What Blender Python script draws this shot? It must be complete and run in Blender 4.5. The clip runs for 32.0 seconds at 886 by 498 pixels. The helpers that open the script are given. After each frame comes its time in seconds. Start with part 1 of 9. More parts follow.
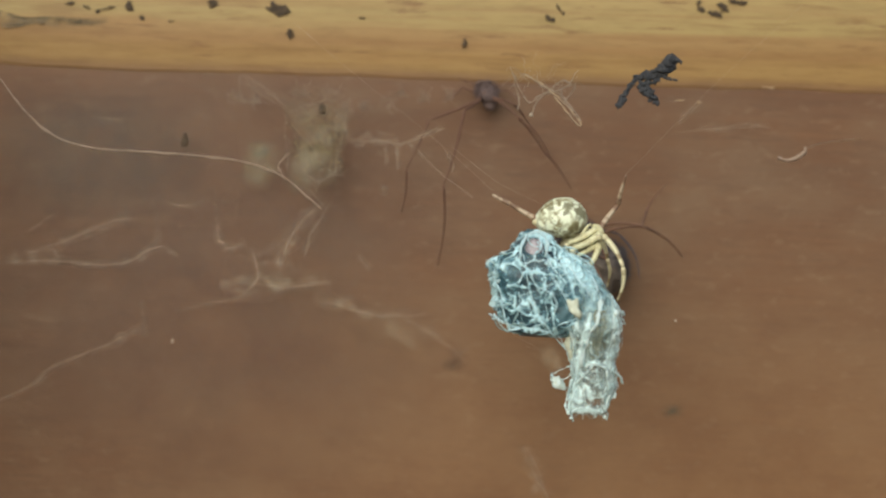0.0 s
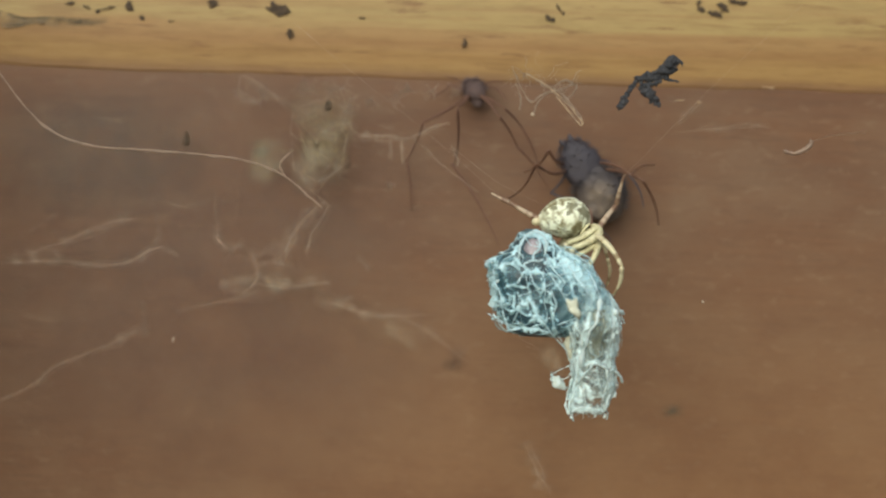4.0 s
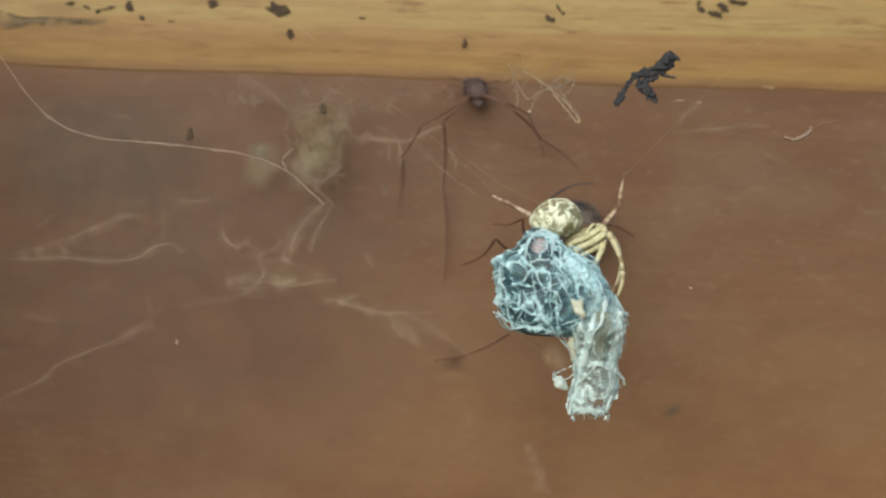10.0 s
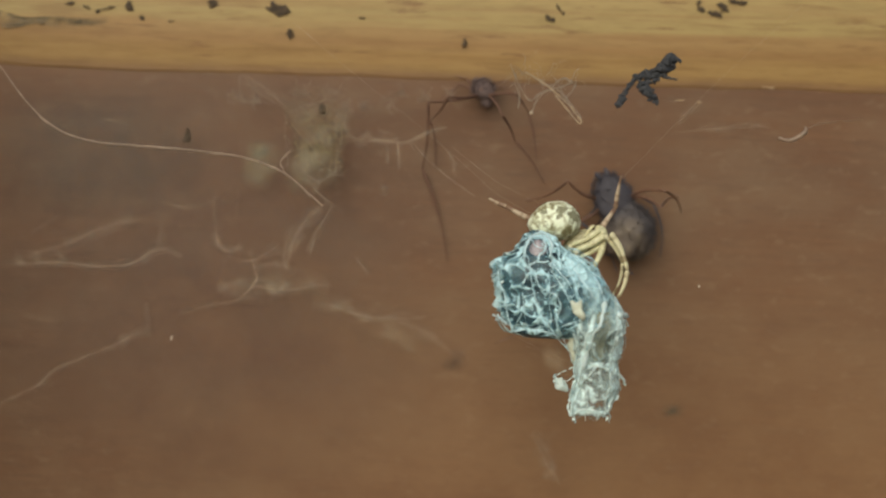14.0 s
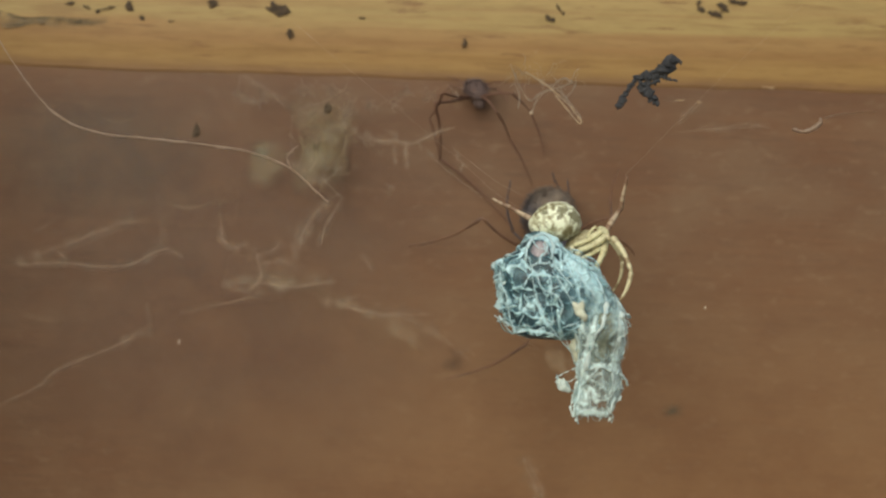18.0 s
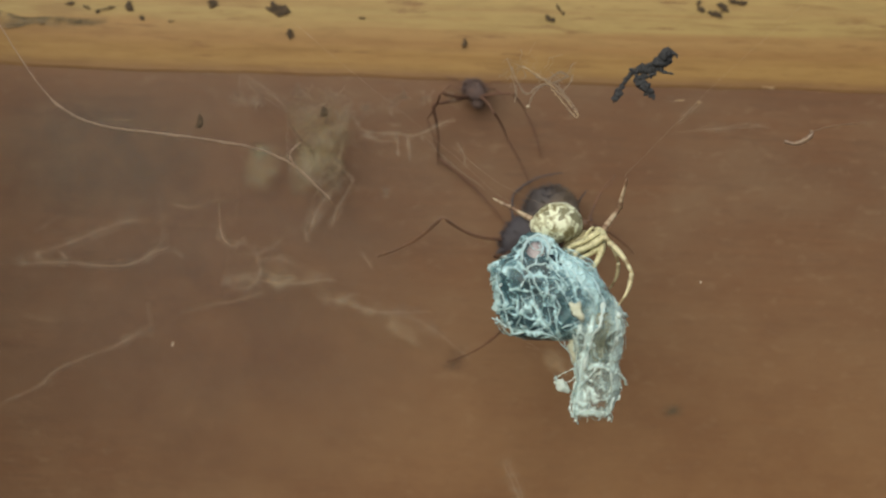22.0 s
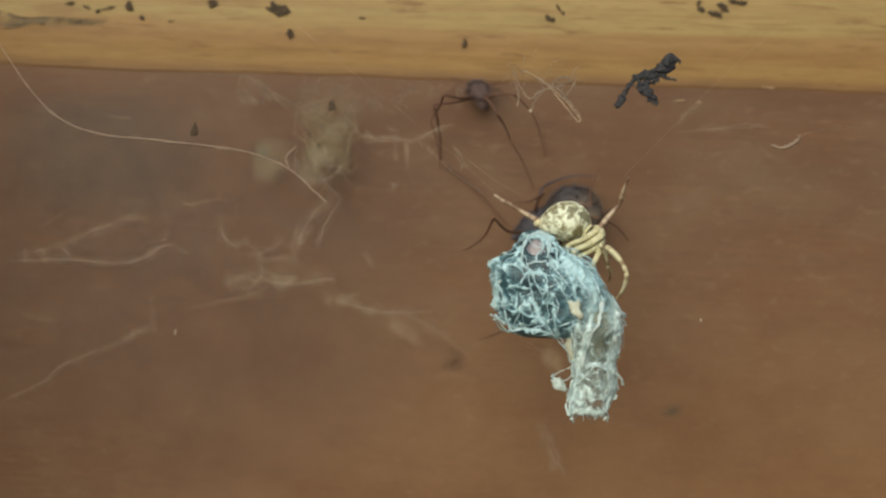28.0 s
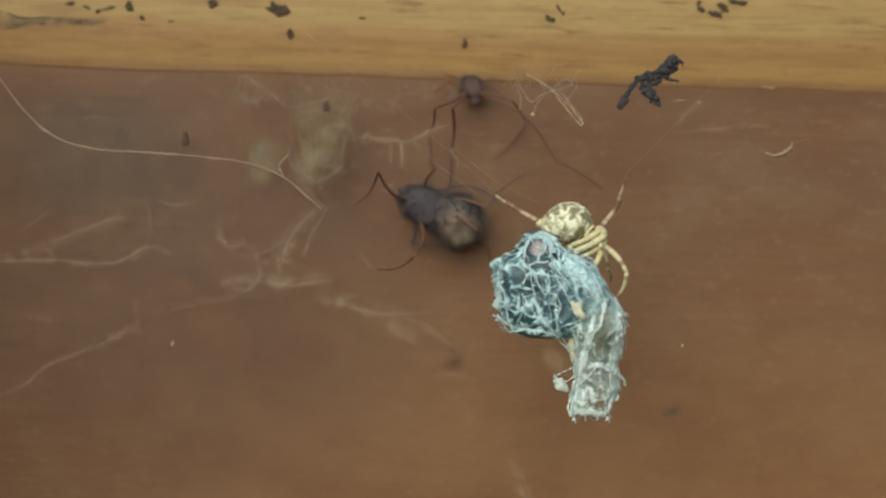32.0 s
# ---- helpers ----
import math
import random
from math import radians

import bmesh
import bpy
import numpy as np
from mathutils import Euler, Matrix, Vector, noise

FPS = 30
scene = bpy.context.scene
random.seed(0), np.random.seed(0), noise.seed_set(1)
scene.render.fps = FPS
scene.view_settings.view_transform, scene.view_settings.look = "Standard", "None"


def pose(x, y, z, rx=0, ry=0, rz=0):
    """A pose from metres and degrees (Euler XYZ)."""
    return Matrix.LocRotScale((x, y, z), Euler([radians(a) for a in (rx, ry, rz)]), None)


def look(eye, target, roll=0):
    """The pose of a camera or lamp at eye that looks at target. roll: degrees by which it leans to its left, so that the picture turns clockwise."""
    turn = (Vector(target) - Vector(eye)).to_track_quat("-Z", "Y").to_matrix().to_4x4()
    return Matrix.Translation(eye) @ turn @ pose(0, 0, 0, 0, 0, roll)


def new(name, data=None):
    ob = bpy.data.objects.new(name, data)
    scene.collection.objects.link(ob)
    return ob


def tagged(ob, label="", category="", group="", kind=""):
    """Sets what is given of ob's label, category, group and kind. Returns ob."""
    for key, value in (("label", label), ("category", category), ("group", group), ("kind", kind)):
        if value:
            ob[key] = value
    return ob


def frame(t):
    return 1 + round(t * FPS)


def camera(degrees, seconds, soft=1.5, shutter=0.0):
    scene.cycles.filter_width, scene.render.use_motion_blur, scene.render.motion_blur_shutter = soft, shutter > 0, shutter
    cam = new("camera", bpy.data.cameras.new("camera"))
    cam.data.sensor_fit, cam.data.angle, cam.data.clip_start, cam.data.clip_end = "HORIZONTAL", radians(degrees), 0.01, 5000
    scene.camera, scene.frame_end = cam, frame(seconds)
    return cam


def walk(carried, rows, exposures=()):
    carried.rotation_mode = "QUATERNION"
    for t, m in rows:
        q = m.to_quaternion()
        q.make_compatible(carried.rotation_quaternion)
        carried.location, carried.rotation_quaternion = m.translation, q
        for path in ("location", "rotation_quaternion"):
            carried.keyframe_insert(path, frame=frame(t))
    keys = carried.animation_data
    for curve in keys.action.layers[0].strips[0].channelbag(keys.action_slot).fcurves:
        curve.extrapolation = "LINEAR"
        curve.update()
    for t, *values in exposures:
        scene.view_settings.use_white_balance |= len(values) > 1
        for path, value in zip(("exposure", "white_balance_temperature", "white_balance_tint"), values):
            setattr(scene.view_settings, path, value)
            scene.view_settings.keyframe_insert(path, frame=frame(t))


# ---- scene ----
from mathutils import Quaternion

# one fixed camera, a hand's width in front of the board
cam = camera(40, 32.0, soft=2.3)
cam.data.dof.use_dof, cam.data.dof.focus_distance, cam.data.dof.aperture_fstop = True, 0.104, 27
walk(cam, [(0, look((0, -0.118, 0), (0, 0, 0), 1.86)), (32, look((0, -0.118, 0), (0, 0, 0), 1.86))],
     [(0, 0.16, 6980, 10), (11.1, 0.16, 6980, 10), (11.9, -0.04, 7330, 10), (32, -0.04, 7400, 10)])

# soft daylight from above and behind the camera
SUN_HEIGHT, SUN_TURN = radians(27), radians(197)
world = bpy.data.worlds.new("sky")
scene.world = world
world.use_nodes = True
sky = world.node_tree.nodes.new("ShaderNodeTexSky")
sky.sky_type, sky.sun_disc, sky.sun_elevation, sky.sun_rotation = "NISHITA", False, SUN_HEIGHT, SUN_TURN
back = world.node_tree.nodes["Background"]
back.inputs["Strength"].default_value = 0.1
world.node_tree.links.new(sky.outputs[0], back.inputs["Color"])
sun = new("sun", bpy.data.lights.new("sun", "SUN"))
sun.data.energy, sun.data.angle, sun.data.color = 2.42, radians(60), (0.96, 0.97, 0.89)
sun.matrix_world = look((-0.35, -1.0, 0.53), (0, 0, 0))


# ---- materials ----
def shader(name, rough=0.6, metal=0.0):
    m = bpy.data.materials.new(name)
    m.use_nodes = True
    b = m.node_tree.nodes["Principled BSDF"]
    b.inputs["Roughness"].default_value, b.inputs["Metallic"].default_value = rough, metal
    return m, m.node_tree.nodes, m.node_tree.links, b


def coords(n, l, scale, kind="Object"):
    tc, mp = n.new("ShaderNodeTexCoord"), n.new("ShaderNodeMapping")
    mp.inputs["Scale"].default_value = scale
    l.new(tc.outputs[kind], mp.inputs["Vector"])
    return mp.outputs[0]


def grain(n, l, vec, scale=1.0, detail=4.0, rough=0.55):
    t = n.new("ShaderNodeTexNoise")
    t.inputs["Scale"].default_value, t.inputs["Detail"].default_value, t.inputs["Roughness"].default_value = scale, detail, rough
    l.new(vec, t.inputs["Vector"])
    return t.outputs["Fac"]


def ramp(n, l, fac, stops):
    r = n.new("ShaderNodeValToRGB")
    e = r.color_ramp.elements
    while len(e) < len(stops):
        e.new(0.5)
    for el, (p, c) in zip(e, stops):
        el.position, el.color = p, (*c, 1)
    l.new(fac, r.inputs[0])
    return r.outputs[0]


def blend(n, l, fac, a, b, how="MIX"):
    x = n.new("ShaderNodeMix")
    x.data_type, x.blend_type = "RGBA", how
    for sock, v in ((x.inputs[0], fac), (x.inputs[6], a), (x.inputs[7], b)):
        if hasattr(v, "links"):
            l.new(v, sock)
        elif isinstance(v, tuple):
            sock.default_value = (*v, 1)
        else:
            sock.default_value = v
    return x.outputs[2]


def relief(n, l, b, fac, strength, distance):
    u = n.new("ShaderNodeBump")
    u.inputs["Strength"].default_value, u.inputs["Distance"].default_value = strength, distance
    l.new(fac, u.inputs["Height"])
    l.new(u.outputs[0], b.inputs["Normal"])


def plain(name, dark, light, scale, rough, bump=0.0, fine=4.0):
    """Two mottled tones, coarse and fine, with a little relief."""
    m, n, l, b = shader(name, rough)
    v = coords(n, l, (1, 1, 1))
    a, c = grain(n, l, v, scale, 3), grain(n, l, v, scale * fine, 4)
    col = ramp(n, l, blend(n, l, 0.4, a, c), [(0.32, dark), (0.68, light)])
    l.new(col, b.inputs["Base Color"])
    if bump:
        relief(n, l, b, c, bump, 0.0002)
    return m


def board_wood():
    m, n, l, b = shader("stained_board", 0.62)
    fine = grain(n, l, coords(n, l, (160, 160, 2000)), 1, 6, 0.68)
    wide = grain(n, l, coords(n, l, (26, 26, 190)), 1, 5, 0.62)
    cloud = grain(n, l, coords(n, l, (70, 70, 110)), 1, 6, 0.7)
    speck = grain(n, l, coords(n, l, (480, 480, 900)), 1, 4, 0.6)
    pore = grain(n, l, coords(n, l, (230, 230, 1300)), 1, 3, 0.55)
    col = ramp(n, l, wide, [(0.3, (0.1160, 0.0511, 0.0224)), (0.7, (0.1521, 0.0705, 0.0303))])
    col = blend(n, l, 0.4, col, ramp(n, l, fine, [(0.32, (0.6, 0.58, 0.56)), (0.68, (1.08, 1.07, 1.06))]), "MULTIPLY")
    col = blend(n, l, ramp(n, l, cloud, [(0.40, (0, 0, 0)), (0.72, (0.6, 0.6, 0.6))]), col, (0.172, 0.112, 0.067))
    col = blend(n, l, ramp(n, l, speck, [(0.56, (0, 0, 0)), (0.75, (0.4, 0.4, 0.4))]), col, (0.224, 0.151, 0.092))
    col = blend(n, l, ramp(n, l, pore, [(0.57, (0, 0, 0)), (0.70, (0.3, 0.3, 0.3))]), col, (0.085, 0.041, 0.022))
    # a more orange patch low on the board, painting in the brighter light there
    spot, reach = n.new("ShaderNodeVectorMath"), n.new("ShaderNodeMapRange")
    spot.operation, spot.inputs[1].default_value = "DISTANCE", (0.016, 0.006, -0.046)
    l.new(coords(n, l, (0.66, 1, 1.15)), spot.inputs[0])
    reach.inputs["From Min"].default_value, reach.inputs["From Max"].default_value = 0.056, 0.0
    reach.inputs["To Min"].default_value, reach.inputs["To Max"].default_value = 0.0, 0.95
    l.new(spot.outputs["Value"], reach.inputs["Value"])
    lightened = blend(n, l, 1.0, reach.outputs[0], ramp(n, l, cloud, [(0.3, (0.45,) * 3), (0.6, (1.0,) * 3)]), "MULTIPLY")
    col = blend(n, l, lightened, col, (0.225, 0.112, 0.043))
    l.new(col, b.inputs["Base Color"])
    relief(n, l, b, fine, 0.25, 0.0001)
    return m


def pine_wood():
    m, n, l, b = shader("yellow_pine", 0.55)
    wide = grain(n, l, coords(n, l, (9, 60, 210)), 1, 4, 0.55)
    fine = grain(n, l, coords(n, l, (260, 260, 1500)), 1, 6, 0.7)
    pore = grain(n, l, coords(n, l, (110, 240, 1300)), 1, 5, 0.65)
    streak = grain(n, l, coords(n, l, (22, 60, 1500)), 1, 3, 0.6)
    blot = grain(n, l, coords(n, l, (60, 60, 300)), 1, 4, 0.6)
    # summer and winter wood: a pale yellow band over an orange one
    level, high = n.new("ShaderNodeSeparateXYZ"), n.new("ShaderNodeMath")
    l.new(coords(n, l, (1, 1, 1)), level.inputs[0])
    high.operation, high.inputs[1].default_value = "MULTIPLY_ADD", 0.006
    l.new(wide, high.inputs[0])
    l.new(level.outputs[2], high.inputs[2])
    band = n.new("ShaderNodeMapRange")
    band.inputs["From Min"].default_value, band.inputs["From Max"].default_value = 0.0195, 0.0275
    l.new(high.outputs[0], band.inputs["Value"])
    col = ramp(n, l, band.outputs[0], [(0.05, (0.293, 0.168, 0.062)), (0.30, (0.323, 0.200, 0.073)), (0.46, (0.282, 0.159, 0.058)), (0.66, (0.301, 0.184, 0.068)), (0.75, (0.327, 0.235, 0.088)), (1.0, (0.338, 0.240, 0.094))])
    col = blend(n, l, 0.4, col, ramp(n, l, fine, [(0.34, (0.6, 0.52, 0.42)), (0.56, (1.05, 1.05, 1.05))]), "MULTIPLY")
    col = blend(n, l, ramp(n, l, blot, [(0.56, (0, 0, 0)), (0.74, (0.5, 0.5, 0.5))]), col, (0.29, 0.15, 0.05))
    col = blend(n, l, ramp(n, l, pore, [(0.60, (0, 0, 0)), (0.67, (0.8, 0.8, 0.8))]), col, (0.17, 0.08, 0.028))
    col = blend(n, l, ramp(n, l, streak, [(0.50, (0, 0, 0)), (0.68, (0.5, 0.5, 0.5))]), col, (0.25, 0.13, 0.045))
    # the board's brown stain has run up onto the lower edge
    sep, edge = n.new("ShaderNodeSeparateXYZ"), n.new("ShaderNodeMapRange")
    l.new(coords(n, l, (1, 1, 1)), sep.inputs[0])
    smear = grain(n, l, coords(n, l, (220, 220, 900)), 1, 4, 0.6)
    up = n.new("ShaderNodeMath")
    up.operation, up.inputs[1].default_value = "MULTIPLY_ADD", -0.0011
    l.new(smear, up.inputs[0])
    l.new(sep.outputs[2], up.inputs[2])
    edge.inputs["From Min"].default_value, edge.inputs["From Max"].default_value = 0.0163, 0.0180
    edge.inputs["To Min"].default_value, edge.inputs["To Max"].default_value = 1.0, 0.0
    l.new(up.outputs[0], edge.inputs["Value"])
    col = blend(n, l, edge.outputs[0], col, (0.16, 0.085, 0.042))
    dash = grain(n, l, coords(n, l, (95, 95, 1100)), 1, 2, 0.5)
    col = blend(n, l, ramp(n, l, dash, [(0.60, (0,) * 3), (0.70, (0.55,) * 3)]), col, (0.20, 0.105, 0.035))
    l.new(col, b.inputs["Base Color"])
    relief(n, l, b, fine, 0.3, 0.00012)
    return m


def cream_skin():
    m, n, l, b = shader("cream_mottled_skin", 0.55)
    v = coords(n, l, (1, 1, 1))
    a, c = grain(n, l, v, 520, 3, 0.6), grain(n, l, v, 900, 4, 0.65)
    cell = n.new("ShaderNodeTexVoronoi")
    cell.feature, cell.inputs["Scale"].default_value = "DISTANCE_TO_EDGE", 520
    warp = n.new("ShaderNodeMix")
    warp.data_type = "VECTOR"
    warp.inputs[0].default_value = 0.0012
    tex = n.new("ShaderNodeTexNoise")
    tex.inputs["Scale"].default_value = 900
    l.new(v, tex.inputs["Vector"])
    l.new(v, warp.inputs[4])
    l.new(tex.outputs["Color"], warp.inputs[5])
    l.new(warp.outputs[1], cell.inputs["Vector"])
    col = ramp(n, l, a, [(0.36, (0.48, 0.50, 0.31)), (0.48, (0.78, 0.85, 0.69))])
    col = blend(n, l, ramp(n, l, cell.outputs[0], [(0.02, (0.6, 0.6, 0.6)), (0.085, (0, 0, 0))]), col, (0.27, 0.26, 0.13))
    col = blend(n, l, ramp(n, l, c, [(0.525, (0, 0, 0)), (0.565, (0.9, 0.9, 0.9))]), col, (0.17, 0.165, 0.095))
    col = blend(n, l, ramp(n, l, a, [(0.38, (1, 1, 1)), (0.45, (0, 0, 0))]), col, (0.19, 0.165, 0.085))
    # dark and pale stripes that follow the rim toward the head
    along, warped = n.new("ShaderNodeVectorMath"), n.new("ShaderNodeMath")
    along.operation, along.inputs[1].default_value = "DOT_PRODUCT", (0.86, 0.0, -0.30)
    l.new(v, along.inputs[0])
    warped.operation, warped.inputs[1].default_value = "MULTIPLY_ADD", 0.0008
    l.new(c, warped.inputs[0])
    l.new(along.outputs["Value"], warped.inputs[2])
    stripe = n.new("ShaderNodeMapRange")
    stripe.inputs["From Min"].default_value, stripe.inputs["From Max"].default_value = 0.0010, 0.0026
    l.new(warped.outputs[0], stripe.inputs["Value"])
    col = blend(n, l, ramp(n, l, stripe.outputs[0], [(0.10, (0,) * 3), (0.22, (0.75,) * 3), (0.34, (0,) * 3), (0.56, (0,) * 3), (0.68, (0.75,) * 3), (0.8, (0.2,) * 3)]), col, (0.17, 0.16, 0.085))
    l.new(col, b.inputs["Base Color"])
    relief(n, l, b, c, 0.4, 0.0001)
    return m


def banded_leg(name, light, dark, scale, edge=0.5):
    """Rings of a darker tone along the leg."""
    m, n, l, b = shader(name, 0.45)
    f = grain(n, l, coords(n, l, (scale, scale * 0.25, scale * 0.25)), 1, 2, 0.5)
    l.new(ramp(n, l, f, [(edge - 0.04, dark), (edge + 0.06, light)]), b.inputs["Base Color"])
    return m


def silk_cloth(name, tone, through_part=0.35, dull=None):
    """Silk thread, each strand a little lighter or duller than the next."""
    m, n, l, b = shader(name, 0.45)
    f = grain(n, l, coords(n, l, (900, 900, 900)), 1, 3)
    c = ramp(n, l, f, [(0.3, tuple(0.8 * x for x in tone)), (0.7, tone)])
    if dull:
        geo = n.new("ShaderNodeNewGeometry")
        mid = tuple((p + q) / 2 for p, q in zip(tone, dull))
        c = ramp(n, l, geo.outputs["Random Per Island"], [(0.0, dull), (0.62, mid), (0.9, tone)])
    l.new(c, b.inputs["Base Color"])
    t, x = n.new("ShaderNodeBsdfTranslucent"), n.new("ShaderNodeMixShader")
    l.new(c, t.inputs[0])
    x.inputs[0].default_value = through_part
    l.new(b.outputs[0], x.inputs[1])
    l.new(t.outputs[0], x.inputs[2])
    l.new(x.outputs[0], n["Material Output"].inputs[0])
    return m


def gauze(name, tone, scale, edge, haze, cover, reach=(0.40, 0.70)):
    """Thin torn film: a net of denser strands with clear cells between them."""
    m, n, l, b = shader(name, 0.45)
    v = coords(n, l, (1, 1, 1))
    warp, tex = n.new("ShaderNodeMix"), n.new("ShaderNodeTexNoise")
    warp.data_type = "VECTOR"
    warp.inputs[0].default_value = 1.6 / scale
    tex.inputs["Scale"].default_value = scale * 0.8
    l.new(v, tex.inputs["Vector"])
    l.new(v, warp.inputs[4])
    l.new(tex.outputs["Color"], warp.inputs[5])
    cell = n.new("ShaderNodeTexVoronoi")
    cell.feature, cell.inputs["Scale"].default_value = "DISTANCE_TO_EDGE", scale
    l.new(warp.outputs[1], cell.inputs["Vector"])
    net = ramp(n, l, cell.outputs[0], [(0.01, (edge,) * 3), (0.07, (0.0,) * 3)])
    mist = ramp(n, l, grain(n, l, v, scale * 0.45, 4, 0.6), [(reach[0], (0.0,) * 3), (reach[1], (haze,) * 3)])
    alpha = blend(n, l, 1.0, net, mist, "ADD")
    if cover:
        at = n.new("ShaderNodeAttribute")
        at.attribute_name = "cover"
        alpha = blend(n, l, 1.0, alpha, at.outputs["Fac"], "MULTIPLY")
    tone_mix = ramp(n, l, grain(n, l, v, scale * 1.3, 3), [(0.3, tuple(0.75 * t for t in tone)), (0.7, tone)])
    l.new(tone_mix, b.inputs["Base Color"])
    l.new(alpha, b.inputs["Alpha"])
    return m


def webbing(name, low, high, rough=0.4):
    """Stretched silk, dense along its ridges and thin over the hollows."""
    m, n, l, b = shader(name, rough)
    v = coords(n, l, (1, 1, 1))
    at = n.new("ShaderNodeAttribute")
    at.attribute_name = "cover"
    fibre = grain(n, l, v, 2600, 4, 0.6)
    alpha = blend(n, l, 1.0, at.outputs["Fac"], ramp(n, l, fibre, [(0.3, (0.62,) * 3), (0.62, (1.0,) * 3)]), "MULTIPLY")
    dense = blend(n, l, 1.0, at.outputs["Fac"], ramp(n, l, grain(n, l, v, 1300, 3), [(0.3, (0.75,) * 3), (0.7, (1.15,) * 3)]), "MULTIPLY")
    l.new(ramp(n, l, dense, [(0.25, low), (0.85, high)]), b.inputs["Base Color"])
    l.new(alpha, b.inputs["Alpha"])
    relief(n, l, b, fibre, 0.5, 0.0001)
    return m


BOARD, PINE = board_wood(), pine_wood()
SILK_WEB = webbing("blue_white_silk_webbing", (0.11, 0.34, 0.44), (0.57, 0.88, 0.98))
HUSK_WEB = webbing("grey_white_silk_webbing", (0.27, 0.40, 0.42), (0.72, 0.96, 1.0))
VEIL = gauze("dusty_web_film", (0.46, 0.37, 0.25), 850, 0.06, 0.40, 1, (0.44, 0.70))
VEIL_GREEN = gauze("dusty_green_web_film", (0.25, 0.22, 0.125), 800, 0.12, 0.55, 1, (0.28, 0.68))
STRAND = gauze("dusty_strand_film", (0.44, 0.355, 0.26), 900, 0.04, 0.50, 1, (0.30, 0.66))
CREAM = cream_skin()
CREAM_LEG = banded_leg("cream_ringed_leg", (0.60, 0.57, 0.38), (0.27, 0.21, 0.12), 1000, 0.46)
TAN_LEG = banded_leg("tan_ringed_leg", (0.46, 0.37, 0.27), (0.19, 0.115, 0.075), 900, 0.5)
CREAM_FEMUR = plain("cream_femur", (0.33, 0.30, 0.15), (0.70, 0.70, 0.47), 1500, 0.4, 0.3)
OLIVE = plain("olive_brown_skin", (0.22, 0.19, 0.10), (0.52, 0.50, 0.33), 1300, 0.45, 0.3)
SILK = silk_cloth("blue_white_silk", (0.76, 0.92, 0.94), 0.1, (0.20, 0.40, 0.46))
HUSK_SILK = silk_cloth("grey_white_silk", (0.80, 0.92, 0.91), 0.1, (0.30, 0.42, 0.41))
SILK_WHITE, SILK_BLUE, SILK_DULL = silk_cloth("bright_silk", (0.62, 0.87, 0.96), 0.15), silk_cloth("pale_blue_silk", (0.50, 0.72, 0.78), 0.2), silk_cloth("dull_blue_silk", (0.25, 0.45, 0.52), 0.2)
HUSK_WHITE, HUSK_GREY = silk_cloth("bright_grey_silk", (0.76, 0.94, 0.96), 0.2), silk_cloth("dull_grey_silk", (0.45, 0.61, 0.61), 0.25)
WEB_PALE = silk_cloth("pale_yellowish_web", (0.60, 0.46, 0.31), 0.2)
WEB = silk_cloth("dusty_web", (0.43, 0.34, 0.265), 0.25)
WEB_BROWN = silk_cloth("brownish_web", (0.385, 0.285, 0.22), 0.2)
WEB_GREEN = silk_cloth("dusty_green_web", (0.36, 0.31, 0.17))
PREY_DARK = plain("wrapped_dark_body", (0.006, 0.02, 0.03), (0.045, 0.10, 0.13), 800, 0.4, 0.6)
PREY_PALE = plain("wrapped_pale_husk", (0.16, 0.16, 0.10), (0.42, 0.43, 0.32), 900, 0.5, 0.5)
PREY_EYE = plain("mauve_eye", (0.22, 0.195, 0.22), (0.46, 0.43, 0.48), 1300, 0.16, 0.2)
TAN = plain("tan_scale", (0.38, 0.40, 0.31), (0.60, 0.67, 0.57), 900, 0.5, 0.2)
DARK_HEAD = plain("blue_black_shell", (0.042, 0.04, 0.054), (0.062, 0.058, 0.072), 900, 0.75, 0.3)
def belly_skin():
    """Mottled brown below, blue-black along the back and toward the head."""
    m, n, l, b = shader("mottled_belly", 0.7)
    v = coords(n, l, (1, 1, 1))
    a, c = grain(n, l, v, 420, 4, 0.6), grain(n, l, v, 1300, 3)
    col = ramp(n, l, blend(n, l, 0.35, a, c), [(0.36, (0.105, 0.087, 0.076)), (0.50, (0.145, 0.116, 0.095)), (0.64, (0.23, 0.186, 0.142))])
    sep = n.new("ShaderNodeSeparateXYZ")
    l.new(v, sep.inputs[0])
    rim = n.new("ShaderNodeMapRange")
    rim.inputs["From Min"].default_value, rim.inputs["From Max"].default_value = 0., 0.002028
    l.new(sep.outputs[0], rim.inputs["Value"])
    col = blend(n, l, rim.outputs[0], col, (0.07, 0.063, 0.071))
    ridge, back = n.new("ShaderNodeMath"), n.new("ShaderNodeMapRange")
    ridge.operation, ridge.inputs[1].default_value = "MULTIPLY_ADD", 0.0018
    l.new(a, ridge.inputs[0])
    l.new(sep.outputs[2], ridge.inputs[2])
    back.inputs["From Min"].default_value, back.inputs["From Max"].default_value = 0.0005, -0.0007
    l.new(ridge.outputs[0], back.inputs["Value"])
    col = blend(n, l, back.outputs[0], col, (0.062, 0.055, 0.06))
    l.new(col, b.inputs["Base Color"])
    relief(n, l, b, c, 0.5, 0.0002)
    return m


